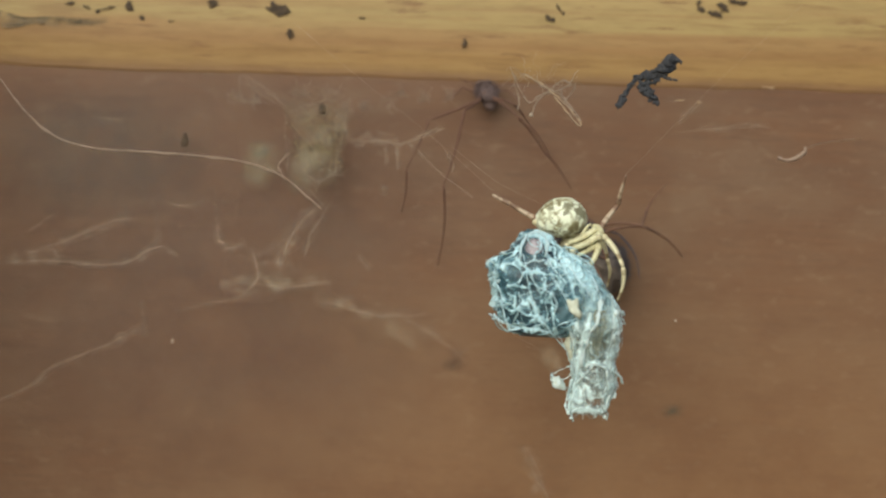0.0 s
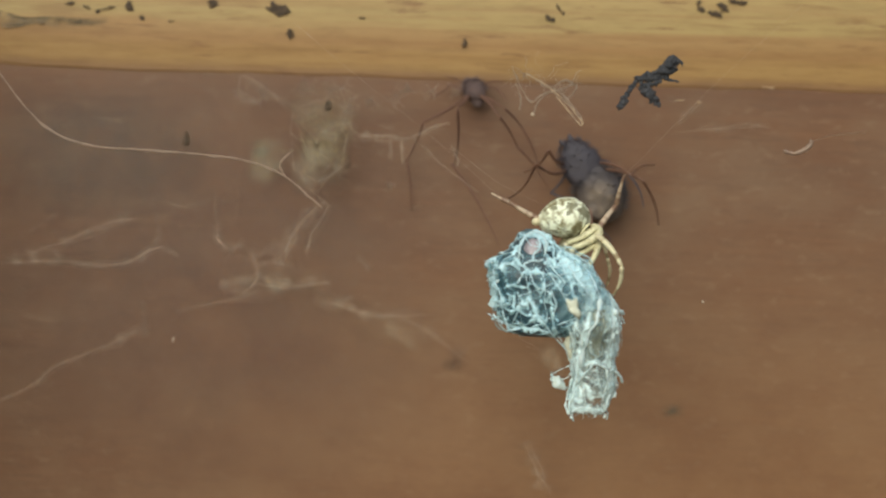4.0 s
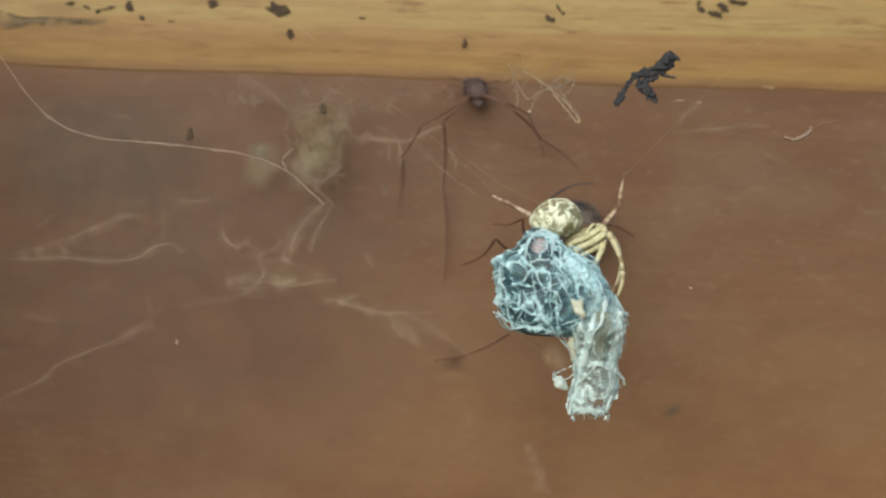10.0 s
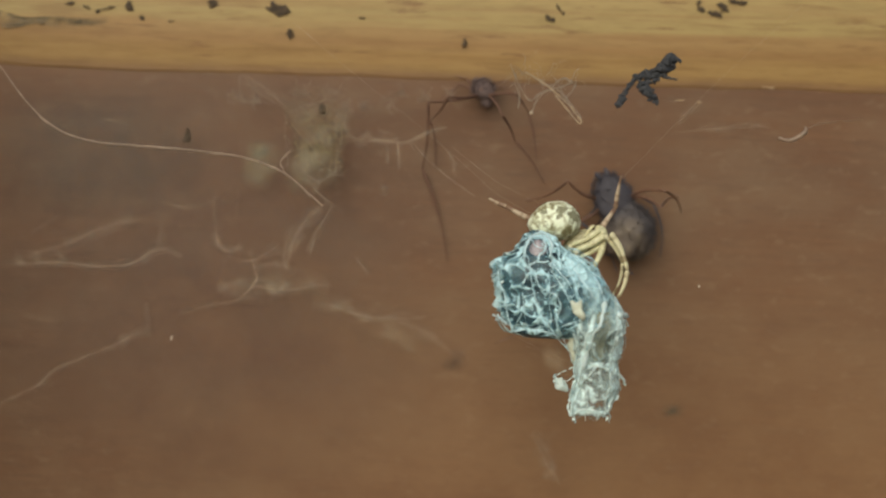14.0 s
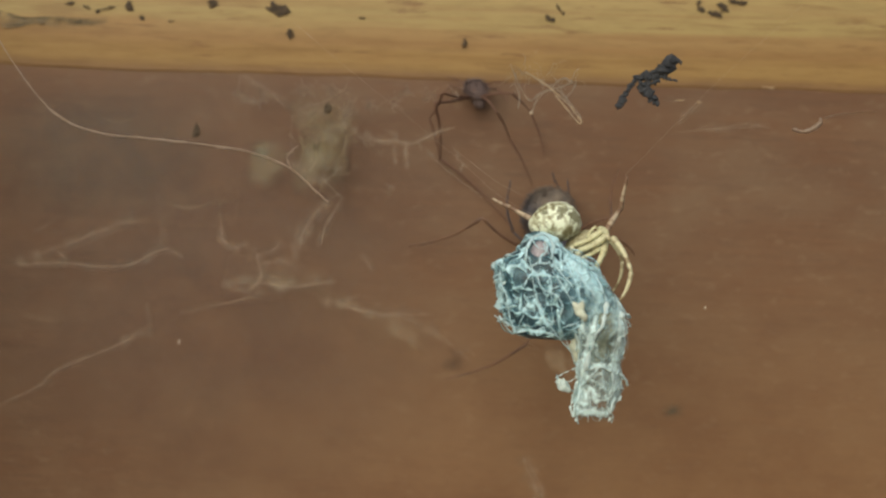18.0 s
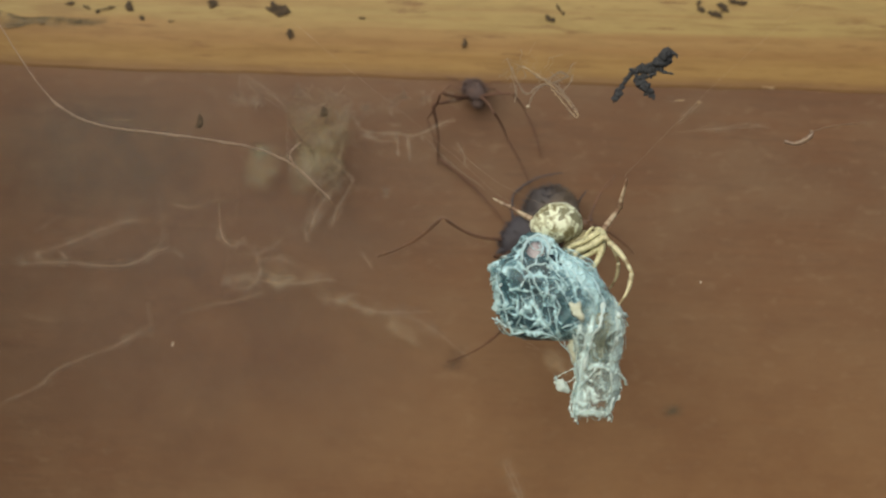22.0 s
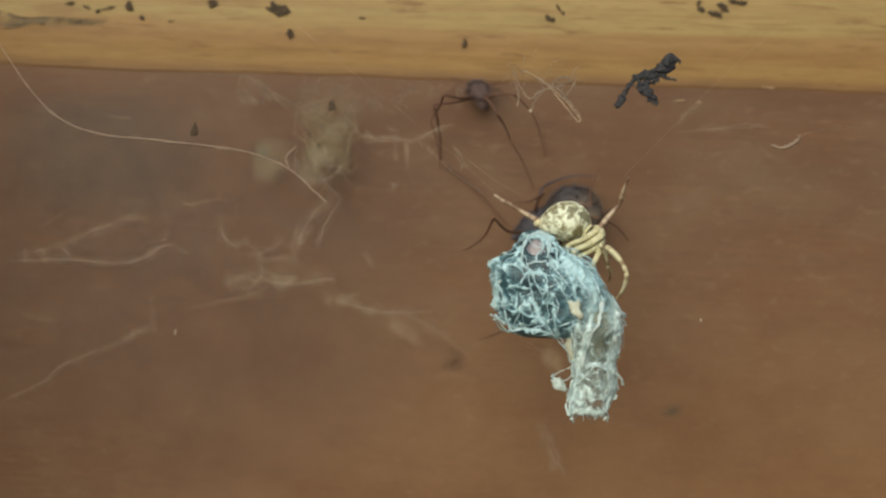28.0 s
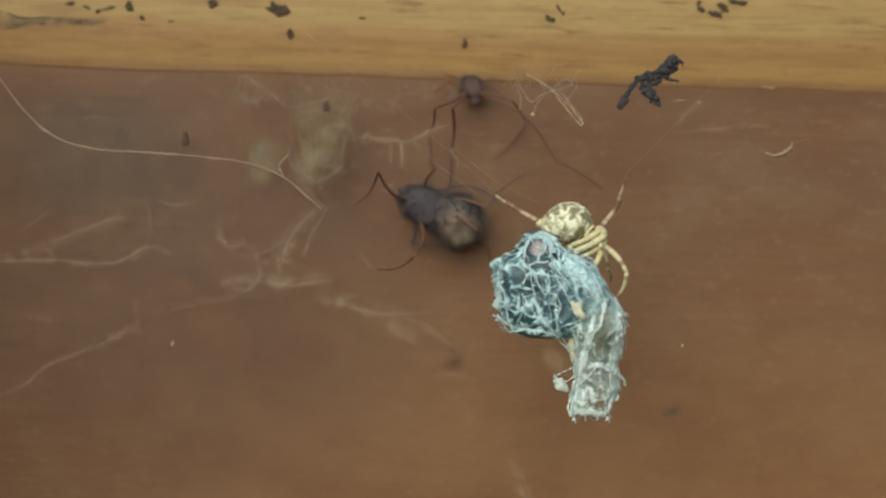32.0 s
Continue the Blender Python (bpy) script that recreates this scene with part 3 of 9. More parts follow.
def band(sections, start, end, width, lift, material, seed):
    """A broad strip of thin film with rolled, dense edges, drawn over a bundle between two places (u, angle)."""
    n, m, o, verts, cover, top, pts = 22, 10, Vector(PREY_AT), [], [], len(sections) - 1.0001, []
    for i in range(n + 1):
        t = i / n
        u, a = start[0] + (end[0] - start[0]) * t, start[1] + (end[1] - start[1]) * t + 0.12 * noise.noise(Vector((t * 2.5, seed, 5)))
        pts.append(loft_at(sections, max(0.05, min(top, u)), a, lift + 0.04 * noise.noise(Vector((t * 5 + seed, seed * 0.4, 1)))))
    for i, p in enumerate(pts):
        way = (pts[min(i + 1, n)] - pts[max(i - 1, 0)]).normalized()
        out = Vector((p.x - 0.0115, p.y + 0.0145, 0.0)).normalized()
        side = way.cross(out)
        side = side.normalized() if side.length > 1e-6 else Vector((1, 0, 0))
        for k in range(m + 1):
            e = 2 * k / m - 1
            w = width * (0.55 + 0.45 * math.sin(math.pi * i / n)) * (1 + 0.7 * noise.noise(Vector((i * 0.28, seed * 1.3, 2 + (e > 0)))))
            q = p + side * w * e + out * (0.10 * width * abs(e) ** 3 - 0.25 * width * e * e)
            q += out * 0.12 * width * noise.noise(q * 2200)
            verts.append(q - o)
            rolled = abs(e) ** 5 * (0.75 + 0.7 * noise.noise(Vector((i * 0.35, seed, e))))
            cross = 0.55 * max(0.0, noise.noise(Vector((i * 0.55 + e * 1.5, seed * 2.1, 7))) - 0.2)
            cover.append(max(0.0, min(0.97, 0.13 + 0.3 * max(0.0, noise.noise(q * 700 + Vector((seed, 0, 0)))) + 0.95 * rolled + cross)) * min(1.0, 3.5 * math.sin(math.pi * (i + 0.4) / (n + 0.8))))
    faces = [(i * (m + 1) + k, i * (m + 1) + k + 1, (i + 1) * (m + 1) + k + 1, (i + 1) * (m + 1) + k) for i in range(n) for k in range(m)]
    me = sheet("silk_band", verts, faces, material)
    me.attributes.new("cover", "FLOAT", "POINT").data.foreach_set("value", cover)
    return me


for k, (sections, start, end, width, lift, mat) in enumerate((
        (LOWER, (1.2, 0.9), (5.6, 0.45), 0.00062, 1.05, HUSK_WEB), (LOWER, (1.6, 0.35), (6.4, 0.1), 0.0005, 1.07, HUSK_WEB), (LOWER, (4.6, 1.3), (7.0, 1.1), 0.0007, 1.07, HUSK_WEB),
        (LOWER, (5.4, 2.2), (9.8, 2.3), 0.00055, 1.06, HUSK_WEB), (LOWER, (6.0, 0.5), (9.6, 0.75), 0.0006, 1.08, HUSK_WEB), (LOWER, (3.0, 2.3), (6.4, 2.6), 0.0004, 1.04, HUSK_WEB), (LOWER, (6.2, 2.9), (9.7, 2.7), 0.0004, 1.08, HUSK_WEB),
        (UPPER, (3.2, 0.9), (8.0, 0.55), 0.0006, 1.05, SILK_WEB), (UPPER, (2.4, 0.5), (6.6, 0.3), 0.00055, 1.06, SILK_WEB))):
    part("silk_band", band(sections, start, end, width, lift, mat, 11.3 + 3.7 * k), prey, "broad strip of thin silk film with rolled edges")
rnd = random.Random(31)
for sections, tones, count, wide, steep, name in ((UPPER, (SILK_WHITE, SILK_WHITE, SILK_BLUE, SILK_DULL), 34, 0.000034, 0.8, "silk_strand"), (LOWER, (HUSK_WHITE, HUSK_WHITE, HUSK_GREY), 8, 0.00006, 0.8, "husk_strand")):
    top = len(sections) - 1.2
    for k in range(count):
        u, a = rnd.uniform(0.6, top), rnd.uniform(0.0, 1.0) * math.pi
        if rnd.random() < steep:
            v, b = u + rnd.choice((-1, 1)) * rnd.uniform(1.2, 4.0), a + rnd.gauss(0, 0.22)
        else:
            v, b = u + rnd.gauss(0, 0.9), a + rnd.choice((-1, 1)) * rnd.uniform(0.3, 0.9)
        v = max(0.3, min(top + 0.6, v))
        me = ribbon(sections, (u, a), (v, b), wide * min(2.6, math.exp(rnd.gauss(-0.15, 0.55))), rnd.uniform(1.02, 1.10), 100 + k)
        me.materials[0] = rnd.choice(tones)
        part(name, me, prey)
def front_of(x, z):
    """Depth of the bundle's near side at a place."""
    best = -0.0162 if math.hypot((x - 0.00759) / 0.0011, (z + 0.00015) / 0.0013) > 1 else -0.01835
    for sections in (UPPER, LOWER):
        for (p, w, d), (q, w1, d1) in zip(sections, sections[1:]):
            if q[2] <= z <= p[2]:
                t = (p[2] - z) / (p[2] - q[2])
                a, wide, deep = p[0] + t * (q[0] - p[0]), w + t * (w1 - w), d + t * (d1 - d)
                off_axis = min(1.0, abs(x - a) / wide)
                best = min(best, p[1] + t * (q[1] - p[1]) - 1.1 * deep * math.sqrt(1 - off_axis * off_axis))
    return best


def cord(pts, r, material, seed):
    """A thick drawn cord of silk over the bundle: uneven, flattened and spread where it ends."""
    v, f = [], []
    line = [Vector((x, front_of(x, z), z)) - Vector(PREY_AT) for x, z in pts]
    line = curve_points(line, 8)
    n = len(line) - 1
    line = [p + Vector((noise.noise(p * 1600 + Vector((seed, 0, 0))), 0, noise.noise(p * 1600 + Vector((0, 0, seed))))) * 0.9 * r for p in line]
    add_tube(v, f, line, [r * (0.6 + 0.75 * abs(2 * i / n - 1) ** 2 + 0.9 * noise.noise(Vector((i * 0.45, seed, 1)))) * (0.35 if i in (0, n) else 1.0) for i in range(n + 1)], 7)
    return sheet("silk_cord", v, f, material)


for k, (mat, r, pts) in enumerate((
        (SILK_WHITE, 0.00012, [(0.00456, -0.0005), (0.00439, -0.00219), (0.00491, -0.00351), (0.00525, -0.00522), (0.00577, -0.00654)]),
        (SILK_WHITE, 0.00012, [(0.00568, -0.00651), (0.0072, -0.00634), (0.00873, -0.00648), (0.00955, -0.0069)]),
        (SILK_WHITE, 9e-05, [(0.00401, -0.00522), (0.00469, -0.00553), (0.00551, -0.00602)]),
        (SILK_WHITE, 0.00017, [(0.0067, -0.00164), (0.00624, -0.00267)]),
        (SILK_BLUE, 7e-05, [(0.00689, -0.00157), (0.00719, -0.00325), (0.00812, -0.00513), (0.00876, -0.0061)]),
        (SILK_BLUE, 8e-05, [(0.00634, -0.00327), (0.00647, -0.00461), (0.006, -0.00596)]),
        (SILK_WHITE, 0.0001, [(0.00723, -0.00153), (0.00765, -0.00266), (0.00901, -0.00338), (0.00946, -0.00417)]),
        (SILK_BLUE, 8e-05, [(0.00635, -0.00366), (0.00767, -0.00314), (0.00908, -0.00252)]),
        (SILK_BLUE, 9e-05, [(0.00946, -0.00417), (0.00918, -0.00548), (0.00973, -0.00664)]),
        (SILK_WHITE, 0.00011, [(0.00963, -0.0059), (0.01099, -0.00532), (0.01164, -0.00478)]),
        (SILK_BLUE, 9e-05, [(0.00958, -0.00187), (0.01068, -0.0016), (0.01201, -0.00141)]),
        (SILK_BLUE, 7e-05, [(0.01087, -0.00179), (0.01081, -0.00275), (0.01017, -0.00357)]),
        (SILK_WHITE, 0.00015, [(0.01216, -0.00133), (0.01266, -0.00269), (0.013, -0.00367), (0.01297, -0.00459)]),
        (SILK_WHITE, 0.00014, [(0.00876, -0.0061), (0.00971, -0.00718), (0.0107, -0.00814), (0.01115, -0.00908)]),
        (HUSK_WHITE, 0.00022, [(0.013, -0.00363), (0.01262, -0.00536), (0.01214, -0.00653), (0.01188, -0.00806), (0.0117, -0.00941)]),
        (HUSK_WHITE, 0.00012, [(0.011, -0.00557), (0.01145, -0.00655), (0.01175, -0.00769)]),
        (HUSK_WHITE, 0.0003, [(0.01414, -0.00455), (0.01463, -0.00549), (0.01451, -0.00655)]),
        (HUSK_WHITE, 0.00015, [(0.01203, -0.00924), (0.01283, -0.00895), (0.01384, -0.00938)]),
        (HUSK_WHITE, 0.0001, [(0.01384, -0.00938), (0.01399, -0.01048), (0.01372, -0.01183), (0.01392, -0.01306)]),
        (HUSK_WHITE, 0.00018, [(0.01119, -0.01038), (0.011, -0.01153), (0.01073, -0.01269), (0.01106, -0.0135)]),
        (HUSK_WHITE, 0.0001, [(0.01106, -0.01344), (0.012, -0.0128), (0.01334, -0.01306), (0.01392, -0.01316)]),
        (HUSK_WHITE, 0.00007, [(0.00933, -0.01029), (0.01014, -0.0098), (0.01097, -0.00939)]),
        (HUSK_WHITE, 0.00018, [(0.01416, -0.00646), (0.01458, -0.00874), (0.01486, -0.01026), (0.01426, -0.012), (0.01392, -0.01306)]),
        (HUSK_WHITE, 0.00013, [(0.01264, -0.009), (0.01195, -0.01016), (0.0114, -0.01079)]),
        (SILK_WHITE, 0.00016, [(0.00798, 0.00113), (0.00808, 0.00045), (0.00761, -0.00017), (0.00748, -0.00074)]),
        (SILK_WHITE, 0.00012, [(0.00659, -0.0002), (0.0068, -0.00105), (0.00716, -0.00155)]),
        (SILK_WHITE, 0.00014, [(0.00838, 0.00057), (0.00864, -0.00033), (0.00851, -0.00109)]),
        (SILK_WHITE, 0.0001, [(0.00688, 0.00123), (0.00732, 0.00054), (0.00804, 0.00045)]),
        (SILK_BLUE, 0.0001, [(0.01006, -0.00331), (0.01055, -0.00386), (0.01106, -0.00498)]))):
    part("silk_cord", cord(pts, r * (0.8 if mat == HUSK_WHITE else 0.55), mat, 3.1 + 2.3 * k), prey, "thick drawn cord of silk")
off = -Vector(PREY_AT)
part("eye", blob("eye", Vector((0.00756, -0.0174, -0.00015)) + off, (0.00092, 0.000773, 0.00125), PREY_EYE, 0.12, 900, 12), prey, "mauve-grey rounded head")
rnd = random.Random(12)
for sections, mat, u0, u1, count in ((UPPER, SILK, 2.0, 10.5, 46), (LOWER, HUSK_SILK, 2.5, 9.9, 28)):
    lines = []
    for _ in range(count):
        u, a = rnd.uniform(u0, u1), rnd.choice((0, math.pi)) + rnd.gauss(0, 0.35)
        p = loft_at(sections, u, a, 1.0)
        q = loft_at(sections, u + rnd.gauss(0, 0.3), a + rnd.gauss(0, 0.1), rnd.uniform(1.04, 1.16))
        lines.append([p, p.lerp(q, 0.6) + Vector((0, 0, rnd.gauss(0, 1) * 0.000097)), q])
    tagged(part("silk_tuft", strands("silk_tuft", lines, 0.000063, mat, PREY_AT, 4, 0.000024, 17), prey, "loose silk ends at the bundle's edge"), kind="stuff")
# torn flaps of film that stand out from the edges
rnd = random.Random(47)
for sections, mat, places in ((LOWER, HUSK_WHITE, ((2.6, 0.05), (3.2, -0.1), (4.3, 0.15), (6.6, 0.1), (7.4, 0.0), (6.2, 3.2), (7.8, 3.1), (9.6, 0.4), (9.7, 2.6), (9.5, 1.2), (8.8, 3.0))), (UPPER, SILK_BLUE, ((5.2, 3.1), (6.4, 3.25), (7.6, 3.1), (8.8, 3.2), (9.6, 2.9), (4.6, 3.0), (5.0, 0.15), (3.6, 0.2)))):
    for k, (u, a) in enumerate(places):
        part("silk_flap", flap(sections, u, a, mat, 60 + k), prey)
lines = [[(0.00474, -0.016, -0.00577), (0.00552, -0.016, -0.0066), (0.00714, -0.016, -0.00692), (0.00913, -0.016, -0.00676)], [(0.00435, -0.016, -0.0055), (0.00495, -0.016, -0.00642), (0.00572, -0.016, -0.00678)],
         [(0.01006, -0.0165, -0.01075), (0.01066, -0.0165, -0.01045), (0.01136, -0.0165, -0.00996)], [(0.01017, -0.0165, -0.01113), (0.01083, -0.0165, -0.01129), (0.01141, -0.0165, -0.01175)], [(0.00947, -0.0165, -0.01002), (0.00958, -0.0165, -0.01049), (0.00997, -0.0165, -0.01085)], [(0.01151, -0.016, -0.01294), (0.01129, -0.016, -0.01361), (0.01145, -0.016, -0.01408)], [(0.01406, -0.016, -0.01286), (0.01436, -0.016, -0.01342), (0.01424, -0.016, -0.01389)], [(0.01135, -0.016, -0.01389), (0.0122, -0.016, -0.0133), (0.0130, -0.016, -0.01375), (0.01385, -0.016, -0.0132)]]
part("silk_edge", strands("silk_edge", lines, 0.000043, SILK, PREY_AT, 5, 0.000029, 19), prey, "silk strand along the bundle's edge")
lines = [[(0.00955, -0.018, -0.00652), (0.01028, -0.018, -0.00761), (0.01079, -0.018, -0.00889), (0.0112, -0.018, -0.01004)], [(0.01148, -0.019, -0.0051), (0.01198, -0.019, -0.00646), (0.01181, -0.0186, -0.00811)]]
part("silk_edge", strands("silk_edge", lines, 0.000053, SILK, PREY_AT, 5, 0.000039, 23), prey, "thick silk strand")
# the third, short strand is a white streak for the eye's highlight
lines = [[(0.00639, -0.0186, -0.00067), (0.00644, -0.0188, 0.00049), (0.00708, -0.0184, 0.00148), (0.008, -0.0184, 0.0016), (0.00854, -0.0188, 0.00078), (0.0084, -0.0188, -0.00037)], [(0.00676, -0.0188, -0.00102), (0.00743, -0.019, -0.00072), (0.00835, -0.019, -0.00069)], [(0.0077, -0.019, 0.00085), (0.00798, -0.0192, 0.0003), (0.00772, -0.0192, -0.00016)], [(0.00543, -0.017, -0.00531), (0.0048, -0.0165, -0.0056), (0.00436, -0.016, -0.00578)], [(0.00526, -0.017, -0.00607), (0.0049, -0.0165, -0.00573), (0.00448, -0.016, -0.0053)], [(0.00532, -0.0165, -0.00119), (0.00486, -0.016, -0.00074), (0.00457, -0.016, -0.00056)]]
part("silk_edge", strands("silk_edge", lines, 0.000085, SILK_WHITE, PREY_AT, 5, 0.000029, 20), prey, "silk strand round the head, with a white glare streak on the eye")
lines = [[(0.01441, -0.017, -0.00446), (0.015, -0.0165, -0.0047), (0.01542, -0.016, -0.005)], [(0.01453, -0.017, -0.00549), (0.01516, -0.0165, -0.00531), (0.01549, -0.016, -0.00575)], [(0.01448, -0.017, -0.00962), (0.01513, -0.0165, -0.01012), (0.01546, -0.016, -0.01077)], [(0.01483, -0.0165, -0.00654), (0.01511, -0.016, -0.00714), (0.01485, -0.016, -0.00781)]]
part("silk_edge", strands("silk_edge", lines, 0.0001, HUSK_WHITE, PREY_AT, 5, 0.000043, 29), prey, "ragged white silk at the husk's edge")
part("nub", blob("nub", Vector((0.00997, -0.0165, -0.01076)) + off, (0.0006, 0.0004, 0.00048), HUSK_SILK, 1.0, 1500, 25, 14), prey, "small white lump of silk")
part("scale", blob("scale", Vector((0.01085, -0.0199, -0.0044)) + off, (0.00062, 0.0002, 0.0005), TAN, 1.3, 1900, 35, 10), prey, "tan wing scale caught in the silk")
part("scale", blob("scale", Vector((0.01094, -0.017, -0.00739)) + off, (0.001352, 0.00029, 0.000579), TAN, 0.7, 1700, 80, 10, seed=4), prey, "tan wing scale caught in the silk")


# ---- cream spider ----
def spider_leg(parent, l1, l2, r, mat_up, mat_low, bow=(0.05, 0.05), label=""):
    up = part("leg", bone("leg", l1, r, r * 0.8, mat_up, bow[0]), parent, label)
    low = part("lower_leg", bone("lower_leg", l2, r * 0.8, r * 0.42, mat_low, bow[1]), up)
    return up, low


PALE_AT = (0.01019, -0.014, 0.00299)
pale_spider = tagged(new("spider"), "small cream spider with olive mottled belly, feeding on wrapped prey", "spider")
pale_spider.matrix_basis = Matrix.Translation(PALE_AT)
off = -Vector(PALE_AT)
belly = part("abdomen", blob("abdomen", (0, 0, 0), (0.002221, 0.001786, 0.001738), CREAM, 0.10, 500, -14, 28, -0.12), pale_spider, "round cream abdomen with olive blotches")
part("cephalothorax", blob("cephalothorax", Vector((0.01163, -0.0134, 0.00101)) + off, (0.00169, 0.000869, 0.00111), OLIVE, 0.08, 900, -30, 16), pale_spider, "small olive-brown head part")
part("leg_joint", blob("leg_joint", Vector((0.01309, -0.015, 0.00205)) + off, (0.000628, 0.000435, 0.000435), CREAM_FEMUR, 0.25, 1400, 40, 10), pale_spider)
part("spinneret", blob("spinneret", Vector((0.00808, -0.014, 0.00263)) + off, (0.000531, 0.000386, 0.000386), CREAM_LEG, 0.1, 900, -25, 8), pale_spider)


# ---- dark spider behind ----
dark_spider = tagged(new("spider"), "larger dark spider with blue-black head and mottled brown belly, crawling", "spider")
part("abdomen", blob("abdomen", (0, 0, 0), (0.00275, 0.0021, 0.0025), DARK_BELLY, 0.2, 420, 0, 28, 0.1), dark_spider, "mottled brown-grey abdomen")
part("cephalothorax", blob("cephalothorax", (0.0036, 0, 0), (0.0026, 0.0013, 0.0019), DARK_HEAD, 0.12, 600, 0, 20, 0.2), dark_spider, "blue-black head part")
part("palp", blob("palp", (0.0059, -0.0003, 0.00042), (0.0007, 0.00026, 0.00026), DARK_HEAD, 0.1, 900, -10, 8), dark_spider)
part("palp", blob("palp", (0.0059, -0.0003, -0.00042), (0.0007, 0.00026, 0.00026), DARK_HEAD, 0.1, 900, 10, 8), dark_spider)


def hairs(ob, centre, radii, count, length, material, seed):
    """Short fine hairs all over a rounded body."""
    rnd, v, f = random.Random(seed), [], []
    for _ in range(count):
        u = Vector((rnd.gauss(0, 1), rnd.gauss(0, 0.7), rnd.gauss(0, 1))).normalized()
        p = Vector(centre) + Vector((u.x * radii[0], u.y * radii[1], u.z * radii[2])) * 0.98
        q = p + (u + 0.5 * Vector((rnd.gauss(0, 1), rnd.gauss(0, 0.4), rnd.gauss(0, 1)))).normalized() * length * rnd.uniform(0.5, 1.3)
        add_tube(v, f, [p, p.lerp(q, 0.5), q], [0.000043, 0.000034, 0.000012], 3)
    return tagged(part("hair", sheet("hair", v, f, material), ob), kind="stuff")


hairs(dark_spider, (0, 0, 0), (0.0028, 0.00215, 0.00255), 1100, 0.0005, DARK_BELLY, 3)
hairs(dark_spider, (0.0036, 0, 0), (0.0026, 0.0013, 0.0019), 600, 0.00036, DARK_HEAD, 4)


# ---- reddish long-legged spider under the rail ----
hanging_spider = tagged(new("spider"), "thin-legged reddish-brown spider with dark body, hanging beneath the rail", "spider")
HANG_AT = Vector((0.00282, 0.0035, 0.01584))
part("abdomen", blob("abdomen", (0.0, 0.0005, 0.000193), (0.00135, 0.0006, 0.0011), PURPLE, 0.35, 700, 35, 16), hanging_spider, "dark purplish abdomen")
hairs(hanging_spider, (0.0, 0.0, 0.000193), (0.001062, 0.000676, 0.000869), 220, 0.000483, PURPLE, 5)
part("cephalothorax", blob("cephalothorax", (0.00029, 0.0005, -0.00095), (0.00075, 0.0004, 0.0006), PURPLE, 0.2, 900, 50, 12), hanging_spider)


# ---- cobwebs ----
def frayed(line, at, radius, material, seed, count, spread):
    """A worn thread: a few fine strands that wander round one line and part here and there."""
    rnd, core, lines = random.Random(seed), curve_points(line, 8), []
    for c in range(count):
        ph, amp = rnd.uniform(0, 50), spread * (0.3 if c == 0 else rnd.uniform(0.5, 1.3))
        pts = [p + amp * Vector((noise.noise(Vector((i * 0.33 + ph, c, 0))), 0.4 * noise.noise(Vector((i * 0.3, ph, c))), noise.noise(Vector((c, i * 0.33, ph))))) for i, p in enumerate(core)]
        if c:
            a = rnd.randint(0, len(pts) // 2)
            pts = pts[a:a + rnd.randint(max(4, len(pts) // 3), len(pts))]
        lines.append(pts)
    verts, faces, o = [], [], Vector(at)
    for c, pts in enumerate(lines):
        if len(pts) > 2:
            add_tube(verts, faces, [p - o for p in pts], [radius * (1.0 if c == 0 else 0.6) * (0.55 + 0.9 * abs(noise.noise(Vector((i * 0.21 + seed, c * 3.1, 4.4))))) for i in range(len(pts))], 4)
    return sheet("thread", verts, faces, material)


def web(name, at, label, lines, radius, material, spread=0.0, seed=0, count=4):
    """A cobweb: each clear thread is a part."""
    ob = tagged(new(name), label, "cobweb")
    ob.matrix_basis = Matrix.Translation(at)
    for i, line in enumerate(lines):
        part("thread", frayed(line, at, radius, material, seed + i, count, spread), ob)
    return ob


def fuzz(name, ob, at, box, count, radius, material, seed, bend=0.7, length=(0.0006, 0.0028)):
    """Fine tangled threads within an oval."""
    rnd, lines = random.Random(seed), []
    for _ in range(count):
        a, s = rnd.uniform(0, math.tau), math.sqrt(rnd.random())
        p = Vector(at) + Vector((box[0] * s * math.cos(a), rnd.uniform(-1, 1) * box[1], box[2] * s * math.sin(a)))
        way = Vector((rnd.gauss(0, 1), rnd.gauss(0, 0.3), rnd.gauss(0, 1))).normalized()
        step, line = rnd.uniform(*length) / 4, [p]
        for _ in range(4):
            way = (way + bend * Vector((rnd.gauss(0, 1), rnd.gauss(0, 0.2), rnd.gauss(0, 1)))).normalized()
            line.append(line[-1] + way * step)
        lines.append(line)
    return tagged(part(name, strands(name, lines, radius, material, ob.matrix_basis.translation, 3, 0, seed), ob), kind="stuff")


